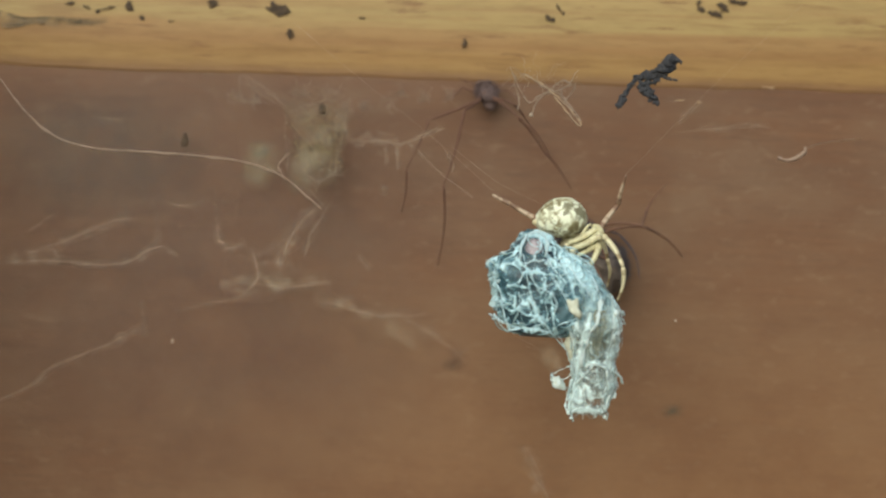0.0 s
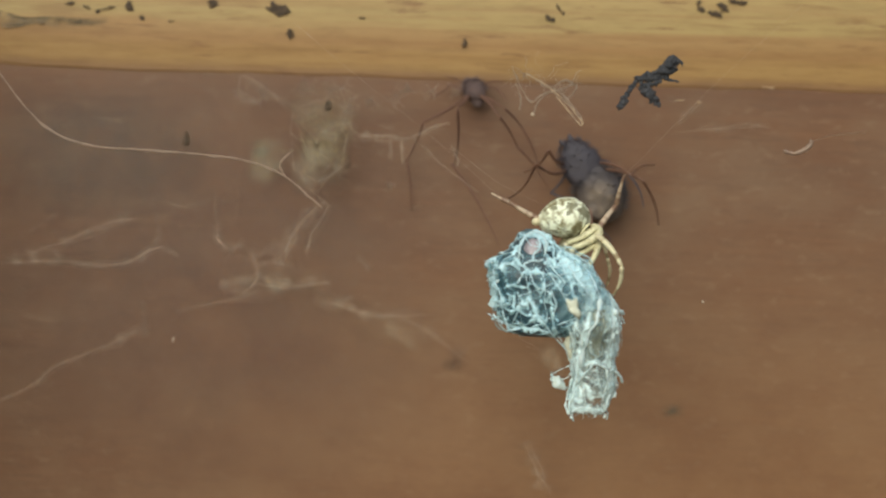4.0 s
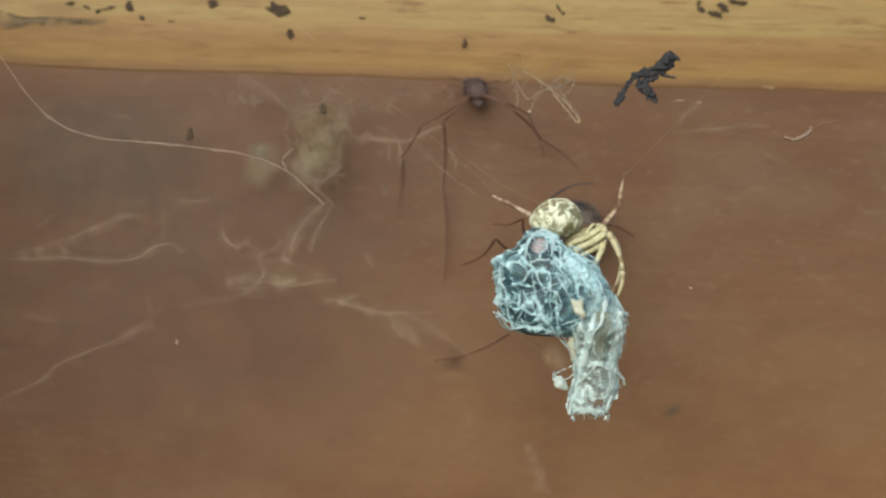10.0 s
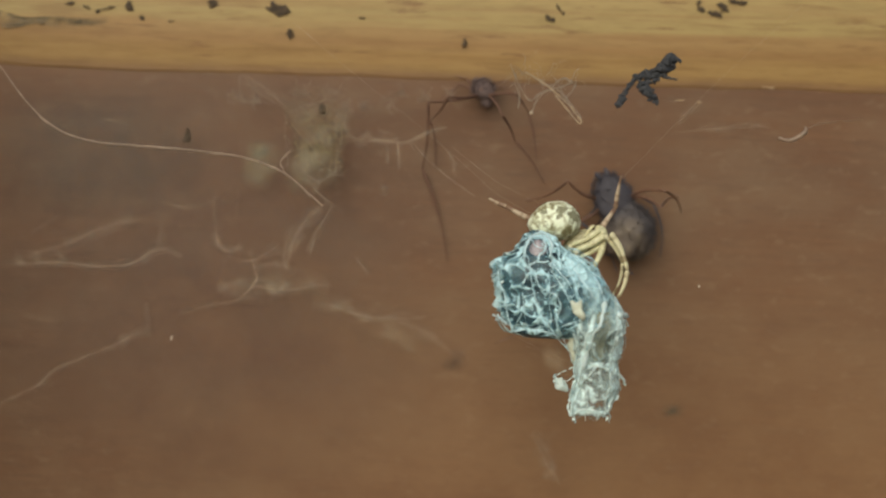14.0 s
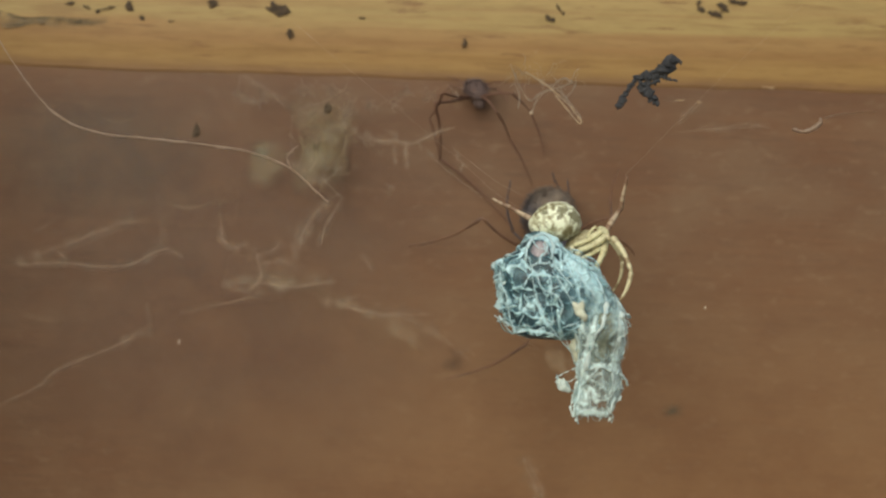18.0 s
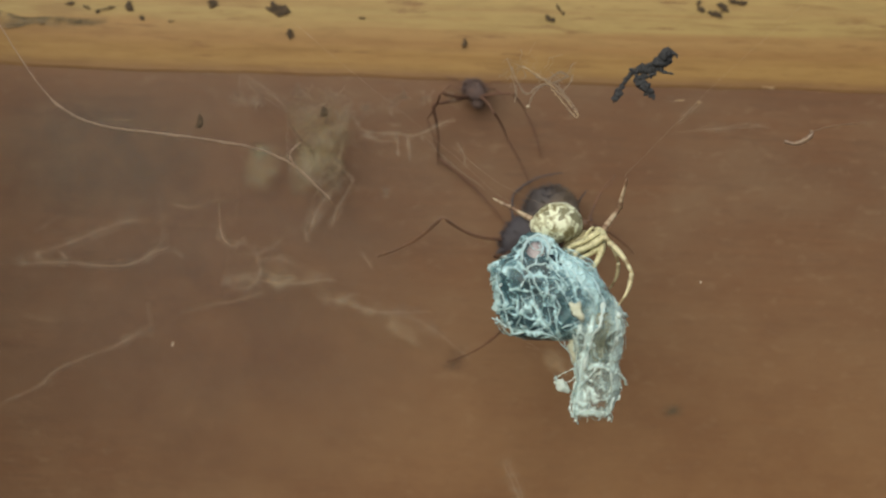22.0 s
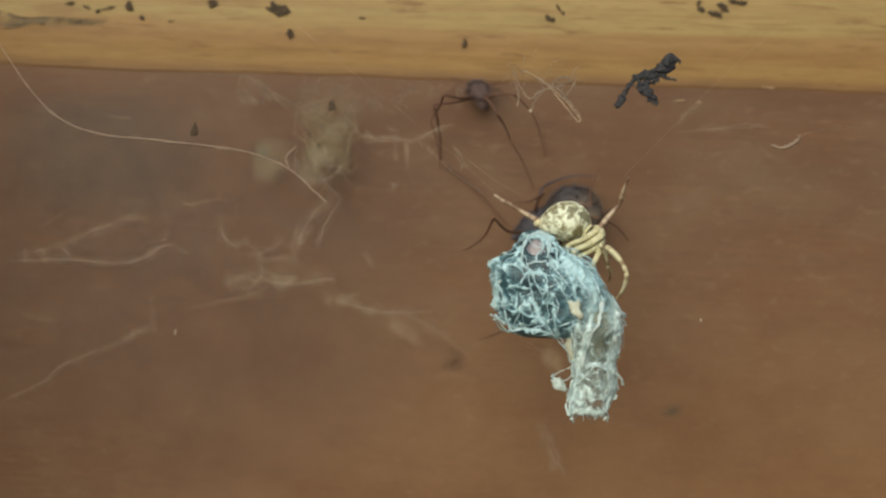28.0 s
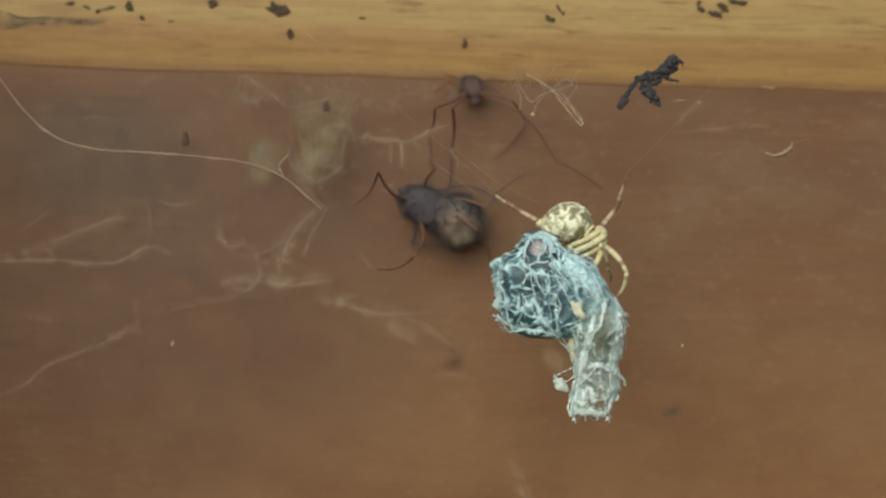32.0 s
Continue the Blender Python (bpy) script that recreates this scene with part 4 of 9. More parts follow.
def veil(ob, corners, material, seed, n=18, ragged=0.2):
    """A thin crumpled film between four corners, with ragged edges."""
    a, b, c, d = [Vector(p) for p in corners]
    verts, faces = [], []
    size = (c - a).length
    for i in range(n + 1):
        for k in range(n + 1):
            u, v = i / n, k / n
            p = a.lerp(b, u).lerp(d.lerp(c, u), v)
            q = Vector((u * 3 + seed, v * 3, seed))
            p += Vector((noise.noise(q), 0.25 * noise.noise(q * 2.1), noise.noise(q + Vector((9, 9, 9))))) * ragged * size * 0.5
            p += Vector((noise.noise(q * 4), 0, noise.noise(q * 4 + Vector((5, 1, 1))))) * ragged * size * 0.16
            verts.append(p - ob.matrix_basis.translation)
    for i in range(n):
        for k in range(n):
            x = i * (n + 1) + k
            faces.append((x, x + 1, x + n + 2, x + n + 1))
    me = sheet("web_film", verts, faces, material)
    cover = me.attributes.new("cover", "FLOAT", "POINT")
    cover.data.foreach_set("value", [max(0.0, 1.25 * math.sin(math.pi * i / n) * math.sin(math.pi * k / n) - 0.15) for i in range(n + 1) for k in range(n + 1)])
    return part("web_film", me, ob, "thin dusty web film")


veil(prey, ((0.00722, -0.015, -0.00728), (0.01087, -0.015, -0.00754), (0.01176, -0.015, -0.01153), (0.00948, -0.015, -0.01055)), VEIL, 14.2, 14, 0.16)
# two films: grey dust at the upper left, a purple-brown tint over the left half
DUST = gauze("grey_dust", (0.096, 0.073, 0.057), 420, 0.0, 0.42, 1, (0.15, 0.65))
TINT_BROWN = gauze("purple_brown_tint", (0.150, 0.078, 0.052), 300, 0.0, 0.42, 1, (0.10, 0.60))
dust = tagged(new("dust_film"), "thin grey dust and a purple-brown tint over the brown board", "dust", kind="structure")
for corners, mat, seed, y in ((((-0.0491, 0, 0.01687), (-0.02148, 0, 0.01662), (-0.02099, 0, 0.00168), (-0.04854, 0, -0.00037)), DUST, 3.1, 0.00585), (((-0.054, 0, 0.021), (0.006, 0, 0.021), (0.006, 0, -0.029), (-0.054, 0, -0.031)), TINT_BROWN, 6.4, 0.00592)):
    film = veil(dust, corners, mat, seed, 22, 0.05)
    film.name = "board_film"
    for v in film.data.vertices:
        v.co.y = y

AT = (-0.01146, -0.009, 0.00363)
long_thread = web("cobweb_thread", AT, "long pale sagging silk thread with dust on it",
                  [[(-0.04335, -0.009, 0.01889), (-0.04017, -0.009, 0.01469), (-0.03806, -0.009, 0.01198), (-0.03519, -0.009, 0.00944), (-0.03186, -0.009, 0.00833), (-0.02679, -0.009, 0.00804), (-0.02172, -0.009, 0.0078), (-0.01765, -0.009, 0.00732), (-0.01458, -0.009, 0.00626), (-0.01251, -0.009, 0.00471), (-0.01084, -0.009, 0.00334)],
                   [(-0.01433, -0.009, 0.00617), (-0.01476, -0.009, 0.00717), (-0.01389, -0.009, 0.00821)]], 0.00008, WEB_BROWN, 0.00016, 11, 6)
AT = (-0.01243, 0.001, 0.01015)
patch_web = web("cobweb_patch", AT, "greenish dusty patch of old cobweb on the board",
                [[(-0.01529, 0.001, 0.01282), (-0.01538, 0.001, 0.01061), (-0.01505, 0.001, 0.0073)], [(-0.0105, 0.001, 0.01353), (-0.00997, 0.001, 0.01079), (-0.01041, 0.001, 0.00746)],
                 [(-0.01369, 0.001, 0.00635), (-0.01203, 0.001, 0.00619), (-0.00988, 0.001, 0.00803)], [(-0.0201, 0.001, 0.01626), (-0.01783, 0.001, 0.01468), (-0.01502, 0.001, 0.01311)], [(-0.01502, 0.001, 0.01311), (-0.01284, 0.001, 0.01401), (-0.00954, 0.001, 0.01467)]], 0.000013, WEB, 0.000773, 21, 5)
veil(patch_web, ((-0.0168, 0.001, 0.0160), (-0.0084, 0.001, 0.0150), (-0.0098, 0.001, 0.0047), (-0.0142, 0.001, 0.0050)), VEIL_GREEN, 1.3, 24, 0.26)
veil(patch_web, ((-0.0144, 0.0005, 0.00939), (-0.00998, 0.0005, 0.00909), (-0.01032, 0.0005, 0.00605), (-0.01363, 0.0005, 0.00611)), VEIL, 2.7)
veil(patch_web, ((-0.02034, 0.002, 0.01026), (-0.01579, 0.002, 0.01069), (-0.01562, 0.002, 0.0054), (-0.02001, 0.002, 0.00509)), VEIL_GREEN, 4.1)
fuzz("web_fuzz", patch_web, (-0.01271, 0.002, 0.01023), (0.002221, 0.0008, 0.002993), 50, 0.000012, WEB_GREEN, 31, 0.3, (0.001, 0.004))
fuzz("web_fuzz", patch_web, (-0.01223, 0.0015, 0.00743), (0.001642, 0.0006, 0.001062), 30, 0.000014, WEB, 32, 0.3, (0.001, 0.003))
part("fleck", blob("fleck", Vector((-0.01183, 0, 0.01337)) - Vector(AT), (0.000338, 0.000145, 0.000531), CRUST, 0.9, 1500, 15, 14), patch_web, "black speck of dirt")

def dusty_web(name, at, label, lines, seed):
    """A cobweb of dusty strands: each is a fine thread with a soft streak of film along it; lines hold (points, half width, thickness)."""
    ob = tagged(new(name), label, "cobweb")
    ob.matrix_basis = Matrix.Translation(at)
    for i, (line, half, full) in enumerate(lines):
        part("thread", frayed(line, at, 0.000003 + 0.000009 * full, WEB, seed + i, 5, half * 1.8), ob)
        core, o = curve_points(line, 10), Vector(at)
        n, m, verts, cover = len(core), 8, [], []
        for k, p in enumerate(core):
            way = core[min(k + 1, n - 1)] - core[max(k - 1, 0)]
            side = Vector((-way.z, 0, way.x)).normalized()
            q = Vector((k * 0.19 + seed + i * 7.3, i * 1.7, 0))
            w = half * (1.0 + 0.9 * noise.noise(q * 1.3)) * 1.9
            thick = full * max(0.05, 0.55 + 1.5 * noise.noise(q * 1.6 + Vector((0, 5, 3)))) * min(1.0, 2.2 * math.sin(math.pi * k / (n - 1)))
            thick = min(thick, 0.62)
            drift = half * 1.6 * noise.noise(q * 0.8 + Vector((0, 0, 8)))
            for j in range(m + 1):
                e = 2 * j / m - 1
                verts.append(p + side * (w * e + drift) + Vector((0, 0.0002, 0)) - o)
                cover.append(thick * math.cos(0.5 * math.pi * e) ** 1.5)
        faces = [(k * (m + 1) + j, k * (m + 1) + j + 1, (k + 1) * (m + 1) + j + 1, (k + 1) * (m + 1) + j) for k in range(n - 1) for j in range(m)]
        me = sheet("web_film", verts, faces, STRAND)
        me.attributes.new("cover", "FLOAT", "POINT").data.foreach_set("value", cover)
        part("web_film", me, ob, "soft streak of dusty silk")
    return ob


patch_ends = dusty_web("cobweb_wisp", (-0.0122, 0.001, 0.0115), "loose dusty ends around the greenish cobweb patch", [
    ([(-0.01533, 0.001, 0.01291), (-0.01742, 0.001, 0.01478), (-0.02001, 0.001, 0.01642)], 0.0003, 0.6),
    ([(-0.02043, 0.001, 0.01671), (-0.02014, 0.001, 0.01408), (-0.0184, 0.001, 0.01373)], 0.0003, 0.5),
    ([(-0.01044, 0.001, 0.01094), (-0.00985, 0.001, 0.01299), (-0.00949, 0.001, 0.01442)], 0.00028, 0.6),
    ([(-0.01433, 0.0005, 0.00748), (-0.01227, 0.0005, 0.00629), (-0.01004, 0.0005, 0.00762)], 0.0004, 0.85),
    ([(-0.01532, 0.001, 0.01256), (-0.0133, 0.001, 0.01298), (-0.0105, 0.001, 0.01256)], 0.0004, 0.5),
    ([(-0.01308, 0.001, 0.00603), (-0.01517, 0.001, 0.008), (-0.01541, 0.001, 0.00926)], 0.0003, 0.6),
    ([(-0.00867, 0.001, 0.011), (-0.00611, 0.001, 0.01032), (-0.0046, 0.001, 0.01072)], 0.0003, 0.5)], 211)
right_wisp = dusty_web("cobweb_wisp", (0.0296, 0.0045, 0.0128), "faint dusty streaks of web on the brown board", [
    ([(0.02468, 0.0045, 0.01269), (0.02752, 0.0045, 0.01301), (0.03034, 0.0045, 0.0135), (0.03263, 0.0045, 0.01329)], 0.0003, 0.7), ([(0.02323, 0.0045, 0.01356), (0.02444, 0.0045, 0.01473), (0.02555, 0.0045, 0.01579)], 0.0003, 0.7)], 231)
twig_web = dusty_web("cobweb_twig", (-0.00412, 0, 0.01044), "branching wisp of dusty cobweb", [
    ([(-0.00908, 0, 0.01074), (-0.00797, 0, 0.01034), (-0.00579, 0, 0.01046), (-0.00441, 0, 0.01024), (-0.00305, 0, 0.01055), (-0.00143, 0, 0.01143), (0.0002, 0, 0.01192)], 0.000219, 1),
    ([(-0.00454, 0, 0.01089), (-0.00437, 0, 0.00914), (-0.00427, 0, 0.00761)], 0.000164, 0.6),
    ([(-0.0055, 0, 0.0102), (-0.00533, 0, 0.00812)], 0.000137, 0.45),
    ([(-0.00966, 0, 0.0116), (-0.00897, 0, 0.01053)], 0.000192, 0.8),
    ([(-0.00647, 0, 0.01137), (-0.00515, 0, 0.01109)], 0.000329, 0.7),
    ([(0.00027, 0, 0.00973), (0.00113, 0, 0.0085), (0.00099, 0, 0.00767)], 0.000192, 0.8),
    ([(-0.00851, 0, 0.00999), (-0.00741, 0, 0.00992)], 0.000219, 0.6),
    ([(-0.00332, 0, 0.01054), (-0.00291, 0, 0.00963)], 0.000137, 0.6),
    ([(-0.00304, 0, 0.01028), (-0.00021, 0, 0.00763), (0.00315, 0, 0.00527)], 0.00011, 0.4)], 41)
wisp_web = dusty_web("cobweb_wisp", (-0.01422, 0, 0.00069), "two curved wisps of dusty cobweb", [
    ([(-0.01176, 0, 0.00405), (-0.01346, 0, 0.00246), (-0.01451, 0, 0.00106), (-0.01513, 0, -0.00033), (-0.01541, 0, -0.00171)], 0.000383, 1),
    ([(-0.0112, 0, 0.00374), (-0.01209, 0, 0.00223), (-0.01286, 0, 0.00084), (-0.01329, 0, -0.0011)], 0.000219, 1),
    ([(-0.01357, 0, 0.00575), (-0.01216, 0, 0.00442), (-0.01131, 0, 0.00363)], 0.000219, 0.7),
    ([(-0.01549, 0, -0.00254), (-0.01582, 0, -0.0009), (-0.01507, 0, 0.00131)], 0.000219, 0.5)], 61)
knot_web = dusty_web("cobweb_knot", (-0.0206, 0.001, -0.00227), "knotted tangle of dusty cobweb threads", [
    ([(-0.02221, 0.001, 0.00155), (-0.022, 0.001, 0.00017), (-0.02103, 0.001, -0.00063), (-0.01939, 0.001, -0.00013)], 0.000276, 1),
    ([(-0.02261, 0.001, 0.0054), (-0.02236, 0.001, 0.00265), (-0.02208, 0.001, 0.001)], 0.000138, 0.12),
    ([(-0.01882, 0.001, -0.00055), (-0.01833, 0.001, -0.0022), (-0.01817, 0.001, -0.00357), (-0.01924, 0.001, -0.00471), (-0.0209, 0.001, -0.00477)], 0.000249, 0.85),
    ([(-0.01816, 0.001, -0.00385), (-0.01594, 0.001, -0.00433), (-0.01264, 0.001, -0.00384), (-0.01099, 0.001, -0.00362)], 0.000276, 0.9),
    ([(-0.01259, 0.001, -0.00533), (-0.01036, 0.001, -0.00581), (-0.00757, 0.001, -0.00654), (-0.0048, 0.001, -0.00673), (-0.0015, 0.001, -0.00651)], 0.000331, 0.9),
    ([(-0.01036, 0.001, -0.00592), (-0.00862, 0.001, -0.00487)], 0.000249, 0.8),
    ([(-0.01676, 0.001, -0.00463), (-0.01485, 0.001, -0.00363)], 0.000276, 0.8),
    ([(-0.00831, 0.001, -0.00088), (-0.00726, 0.001, -0.0025)], 0.000221, 0.6),
    ([(-0.01822, 0.001, -0.00219), (-0.01602, 0.001, -0.00184), (-0.01434, 0.001, -0.00262)], 0.000249, 0.6),
    ([(-0.02201, 0.001, -0.00453), (-0.01927, 0.001, -0.00388), (-0.0176, 0.001, -0.00411)], 0.000387, 0.5),
    ([(-0.00481, 0.001, -0.00662), (-0.00145, 0.001, -0.008), (0.00252, 0.001, -0.01092)], 0.000387, 0.45),
    ([(-0.01989, 0.001, -0.00169), (-0.0177, 0.001, -0.00107), (-0.01608, 0.001, 9e-05)], 0.000276, 0.45)], 81)
veil(knot_web, ((-0.02198, 0.002, -0.00132), (-0.01128, 0.002, -0.002), (-0.01065, 0.002, -0.00541), (-0.02131, 0.002, -0.00589)), VEIL, 9.4)
veil(knot_web, ((-0.01458, 0.002, -0.00404), (-0.00501, 0.002, -0.00607), (0.00129, 0.002, -0.01117), (-0.00771, 0.002, -0.00967)), VEIL, 7.7, 18, 0.1)
fork_web = dusty_web("cobweb_fork", (-0.02783, 0.001, -0.00085), "forked cobweb threads strung along the board", [
    ([(-0.04379, 0.001, -0.00278), (-0.04048, 0.001, -0.00245), (-0.03662, 0.001, -0.00232), (-0.03274, 0.001, -0.00253), (-0.03054, 0.001, -0.00207), (-0.02865, 0.001, -0.0009), (-0.02728, 0.001, -0.00058)], 0.000249, 0.9),
    ([(-0.02865, 0.001, -0.0009), (-0.02787, 0.001, 0.00078), (-0.02854, 0.001, 0.00435)], 0.000193, 0.25),
    ([(-0.02728, 0.001, -0.00058), (-0.02587, 0.001, -0.00137)], 0.000166, 0.7),
    ([(-0.04335, 0.001, -0.01631), (-0.04117, 0.001, -0.01529), (-0.03927, 0.001, -0.01424), (-0.03793, 0.001, -0.01281), (-0.03467, 0.001, -0.01132), (-0.0314, 0.001, -0.00984), (-0.02911, 0.001, -0.00866), (-0.02876, 0.001, -0.00947)], 0.000249, 0.8),
    ([(-0.0427, 0.001, -0.00219), (-0.04051, 0.001, -0.00157), (-0.03778, 0.001, -0.00065), (-0.03505, 0.001, 0.00055), (-0.03205, 0.001, 0.00175), (-0.03013, 0.001, 0.00209)], 0.000331, 0.6),
    ([(-0.03832, 0.001, -0.00094), (-0.03729, 0.001, -0.00201)], 0.000221, 0.8),
    ([(-0.03788, 0.001, 0.00239), (-0.04058, 0.001, 0.00053)], 0.000221, 0.5),
    ([(-0.02597, 0.001, -0.0069), (-0.02378, 0.001, -0.00627), (-0.01994, 0.001, -0.00532), (-0.01776, 0.001, -0.00442)], 0.000166, 0.35),
    ([(-0.0292, 0.001, -0.0059), (-0.0289, 0.001, -0.00837)], 0.000166, 0.3),
    ([(-0.03506, 0.001, 0.00082), (-0.03476, 0.001, 0)], 0.000331, 0.5),
    ([(-0.02742, 0.001, 0.00383), (-0.0252, 0.001, 0.00346), (-0.02274, 0.001, 0.00426)], 0.000193, 0.5),
    ([(-0.03206, 0.001, 0.00203), (-0.03069, 0.001, 0.00235)], 0.000442, 0.5),
    ([(-0.03486, 0.001, 0.01177), (-0.03127, 0.001, 0.01178)], 0.000387, 0.5)], 121)

# small tufts of lint caught on the webs
for at, size, seed in [((0.00054, 0.001, 0.01536), 0.000497, 300), ((-0.0055, 0.001, 0.01433), 0.000552, 301), ((-0.0077, 0.001, 0.01398), 0.000442, 302), ((-0.01133, 0.001, 0.01497), 0.000773, 303), ((-0.01821, 0.001, 0.0142), 0.000552, 304), ((-0.02043, 0.001, 0.01429), 0.000497, 305), ((-0.00962, 0.001, 0.01337), 0.000663, 306), ((-0.0141, 0.001, 0.01516), 0.000773, 307), ((-0.00415, 0.001, 0.0152), 0.000442, 308), ((-0.0055, 0.001, 0.00576), 0.000331, 309), ((-0.00193, 0.001, 0.015), 0.000552, 310)]:
    fuzz("web_lint", patch_web, at, (size * 0.7, 0.0004, size * 0.6), 22, 0.000014, WEB, seed, 0.5, (size, 2.2 * size))

AT = (0.00991, -0.007, 0.01404)
tangle_web = web("cobweb_tangle", AT, "loose tangle of pale threads hanging from the rail",
                 [[(0.00569, -0.007, 0.01684), (0.00641, -0.007, 0.01521), (0.0075, -0.007, 0.0137), (0.00851, -0.007, 0.01435), (0.01014, -0.007, 0.01492), (0.01126, -0.007, 0.01537)], [(0.007, -0.007, 0.01626), (0.00884, -0.007, 0.01519), (0.01069, -0.007, 0.0137), (0.01219, -0.007, 0.0121), (0.01199, -0.007, 0.01178), (0.01092, -0.007, 0.01299)],
                  [(0.00774, -0.007, 0.01257), (0.00812, -0.007, 0.01362), (0.00871, -0.007, 0.01436)], [(0.00938, -0.007, 0.01453), (0.00987, -0.007, 0.01532), (0.01062, -0.007, 0.01576), (0.01141, -0.007, 0.01537)], [(0.0061, -0.007, 0.0153), (0.00656, -0.007, 0.01393), (0.00649, -0.007, 0.01289)],
                  [(0.00832, -0.007, 0.01527), (0.01015, -0.007, 0.01461), (0.01143, -0.007, 0.01331), (0.01229, -0.007, 0.01221)], [(0.01069, -0.007, 0.0138), (0.01148, -0.007, 0.01486), (0.01166, -0.007, 0.01559)]], 0.00005, WEB, 0.0003, 81, 5)
part("thread", strands("thread", [[(0.007, -0.007, 0.01626), (0.00884, -0.007, 0.01519), (0.01069, -0.007, 0.0137), (0.01219, -0.007, 0.0121), (0.01199, -0.007, 0.01178), (0.01092, -0.007, 0.01299), (0.0098, -0.007, 0.0142)]], 0.00010, WEB_PALE, AT, 5, 0.00003, 82), tangle_web, "brighter looped thread")
fuzz("web_fuzz", tangle_web, (0.00727, -0.007, 0.01586), (0.001931, 0.0005, 0.000966), 22, 0.000018, WEB, 83, 0.7, (0.0008, 0.0026))
fuzz("web_fuzz", tangle_web, (0.01012, -0.007, 0.01544), (0.001448, 0.0005, 0.000676), 14, 0.000018, WEB, 84, 0.7, (0.0006, 0.002))
part("bead", blob("bead", Vector((0.00769, -0.007, 0.01252)) - Vector(AT), (0.000193, 0.000193, 0.000193), BRIGHT, 0.1, 900, 0, 6), tangle_web, "tiny pale bead")

AT = (0.03182, -0.006, 0.01019)
curl = web("cobweb_curl", AT, "short curled pale fibre on a thread", [[(0.03088, -0.006, 0.01021), (0.03182, -0.006, 0.01003), (0.03275, -0.006, 0.01038), (0.03336, -0.006, 0.01092), (0.03335, -0.006, 0.01123)]], 0.00020, WEB_BROWN, 0.0003, 91, 6)
part("thread", strands("thread", [[(0.03325, -0.006, 0.01102), (0.03479, -0.006, 0.01169), (0.04047, 0, 0.01288)]], 0.000014, WEB, AT), curl)

AT = (0.00951, 0, -0.02101)
low_wisp = dusty_web("cobweb_wisp", AT, "faint dusty wisp low on the board", [
    ([(0.00824, 0, -0.01856), (0.00911, 0, -0.02055), (0.00999, 0, -0.02209), (0.01104, 0, -0.02357)], 0.00042, 0.9),
    ([(0.00883, 0, -0.0192), (0.00988, 0, -0.02089), (0.01047, 0, -0.02263)], 0.0003, 0.6)], 150)

stay = web("cobweb_thread", (-0.00469, -0.008, 0.01216), "straight fine stay threads between rail and spider",
           [[(-0.0144, -0.006, 0.02039), (-0.00732, -0.008, 0.01463), (-0.00359, -0.01, 0.01172)], [(-0.00359, -0.01, 0.01172), (0.00152, -0.013, 0.00741), (0.00438, -0.014, 0.00492), (0.00792, -0.014, 0.00301)], [(0.0005, -0.011, 0.00901), (0.00449, -0.013, 0.00595), (0.00837, -0.014, 0.00409)],
            [(0.03232, -0.006, 0.02347), (0.02778, -0.006, 0.01916), (0.02425, -0.006, 0.01567), (0.02124, -0.006, 0.01245), (0.01529, -0.014, 0.00673)], [(0.02205, 0.001, 0.01205), (0.0259, 0.001, 0.01261), (0.03059, 0.001, 0.01288)], [(0.01988, -0.006, 0.01433), (0.02118, -0.006, 0.01427), (0.02247, -0.006, 0.01452)],
            [(0.00724, -0.015, -0.00795), (0.0087, -0.015, -0.00852), (0.01055, -0.016, -0.0098)], [(0.00601, -0.015, -0.00693), (0.0082, -0.015, -0.00806), (0.01077, -0.016, -0.00908)]], 0.000009, WEB, 0.000048, 101, 1)

mote = tagged(new("dust_speck", blob("dust_speck", (0, 0, 0), (0.000111, 0.000097, 0.000135), BRIGHT, 0.2, 1500, 0, 8)), "tiny pale drifting dust speck on a fine thread", "speck")
glint = tagged(new("dust_speck", blob("dust_speck", (0, 0, 0), (0.000087, 0.000087, 0.00029), BRIGHT, 0.3, 1500, 12, 8)), "tiny pale dust speck on a fine thread", "speck")
wall_fleck = tagged(new("dirt_fleck", blob("dirt_fleck", (0, 0, 0), (0.000338, 0.000145, 0.000676), CRUST, 1.0, 1500, 15, 14)), "small black dirt fleck caught in web", "fleck")


# ---- black scraps and stains ----
def crumbs(name, size, turn, material, seed):
    """A flat crust of small ragged crumbs stuck together."""
    rnd, verts, faces = random.Random(seed), [], []
    rot = Matrix.Rotation(radians(turn), 3, "Y")
    long, least, tall = max(size), max(min(size), 0.0001), size[1] > size[0]
    for i in range(max(7, min(26, int(3.2 * long / least) + 5))):
        e = rnd.uniform(-1, 1)
        c = Vector((e * size[0] * 0.85, 0, rnd.uniform(-0.75, 0.75) * size[1] * math.sqrt(1 - 0.7 * e * e)))
        r, q = least * rnd.uniform(0.25, 0.62), rnd.uniform(1.0, 2.0)
        me = blob("crumb", rot @ c, (r if tall else r * q, 0.00005, r * q if tall else r), material, 1.1, 3200, turn + rnd.uniform(-35, 35), 6, 0.0, rnd.uniform(0, 30))
        base = len(verts)
        verts += [v.co.copy() for v in me.vertices]
        faces += [tuple(base + k for k in p.vertices) for p in me.polygons]
        bpy.data.meshes.remove(me)
    return sheet(name, verts, faces, material)


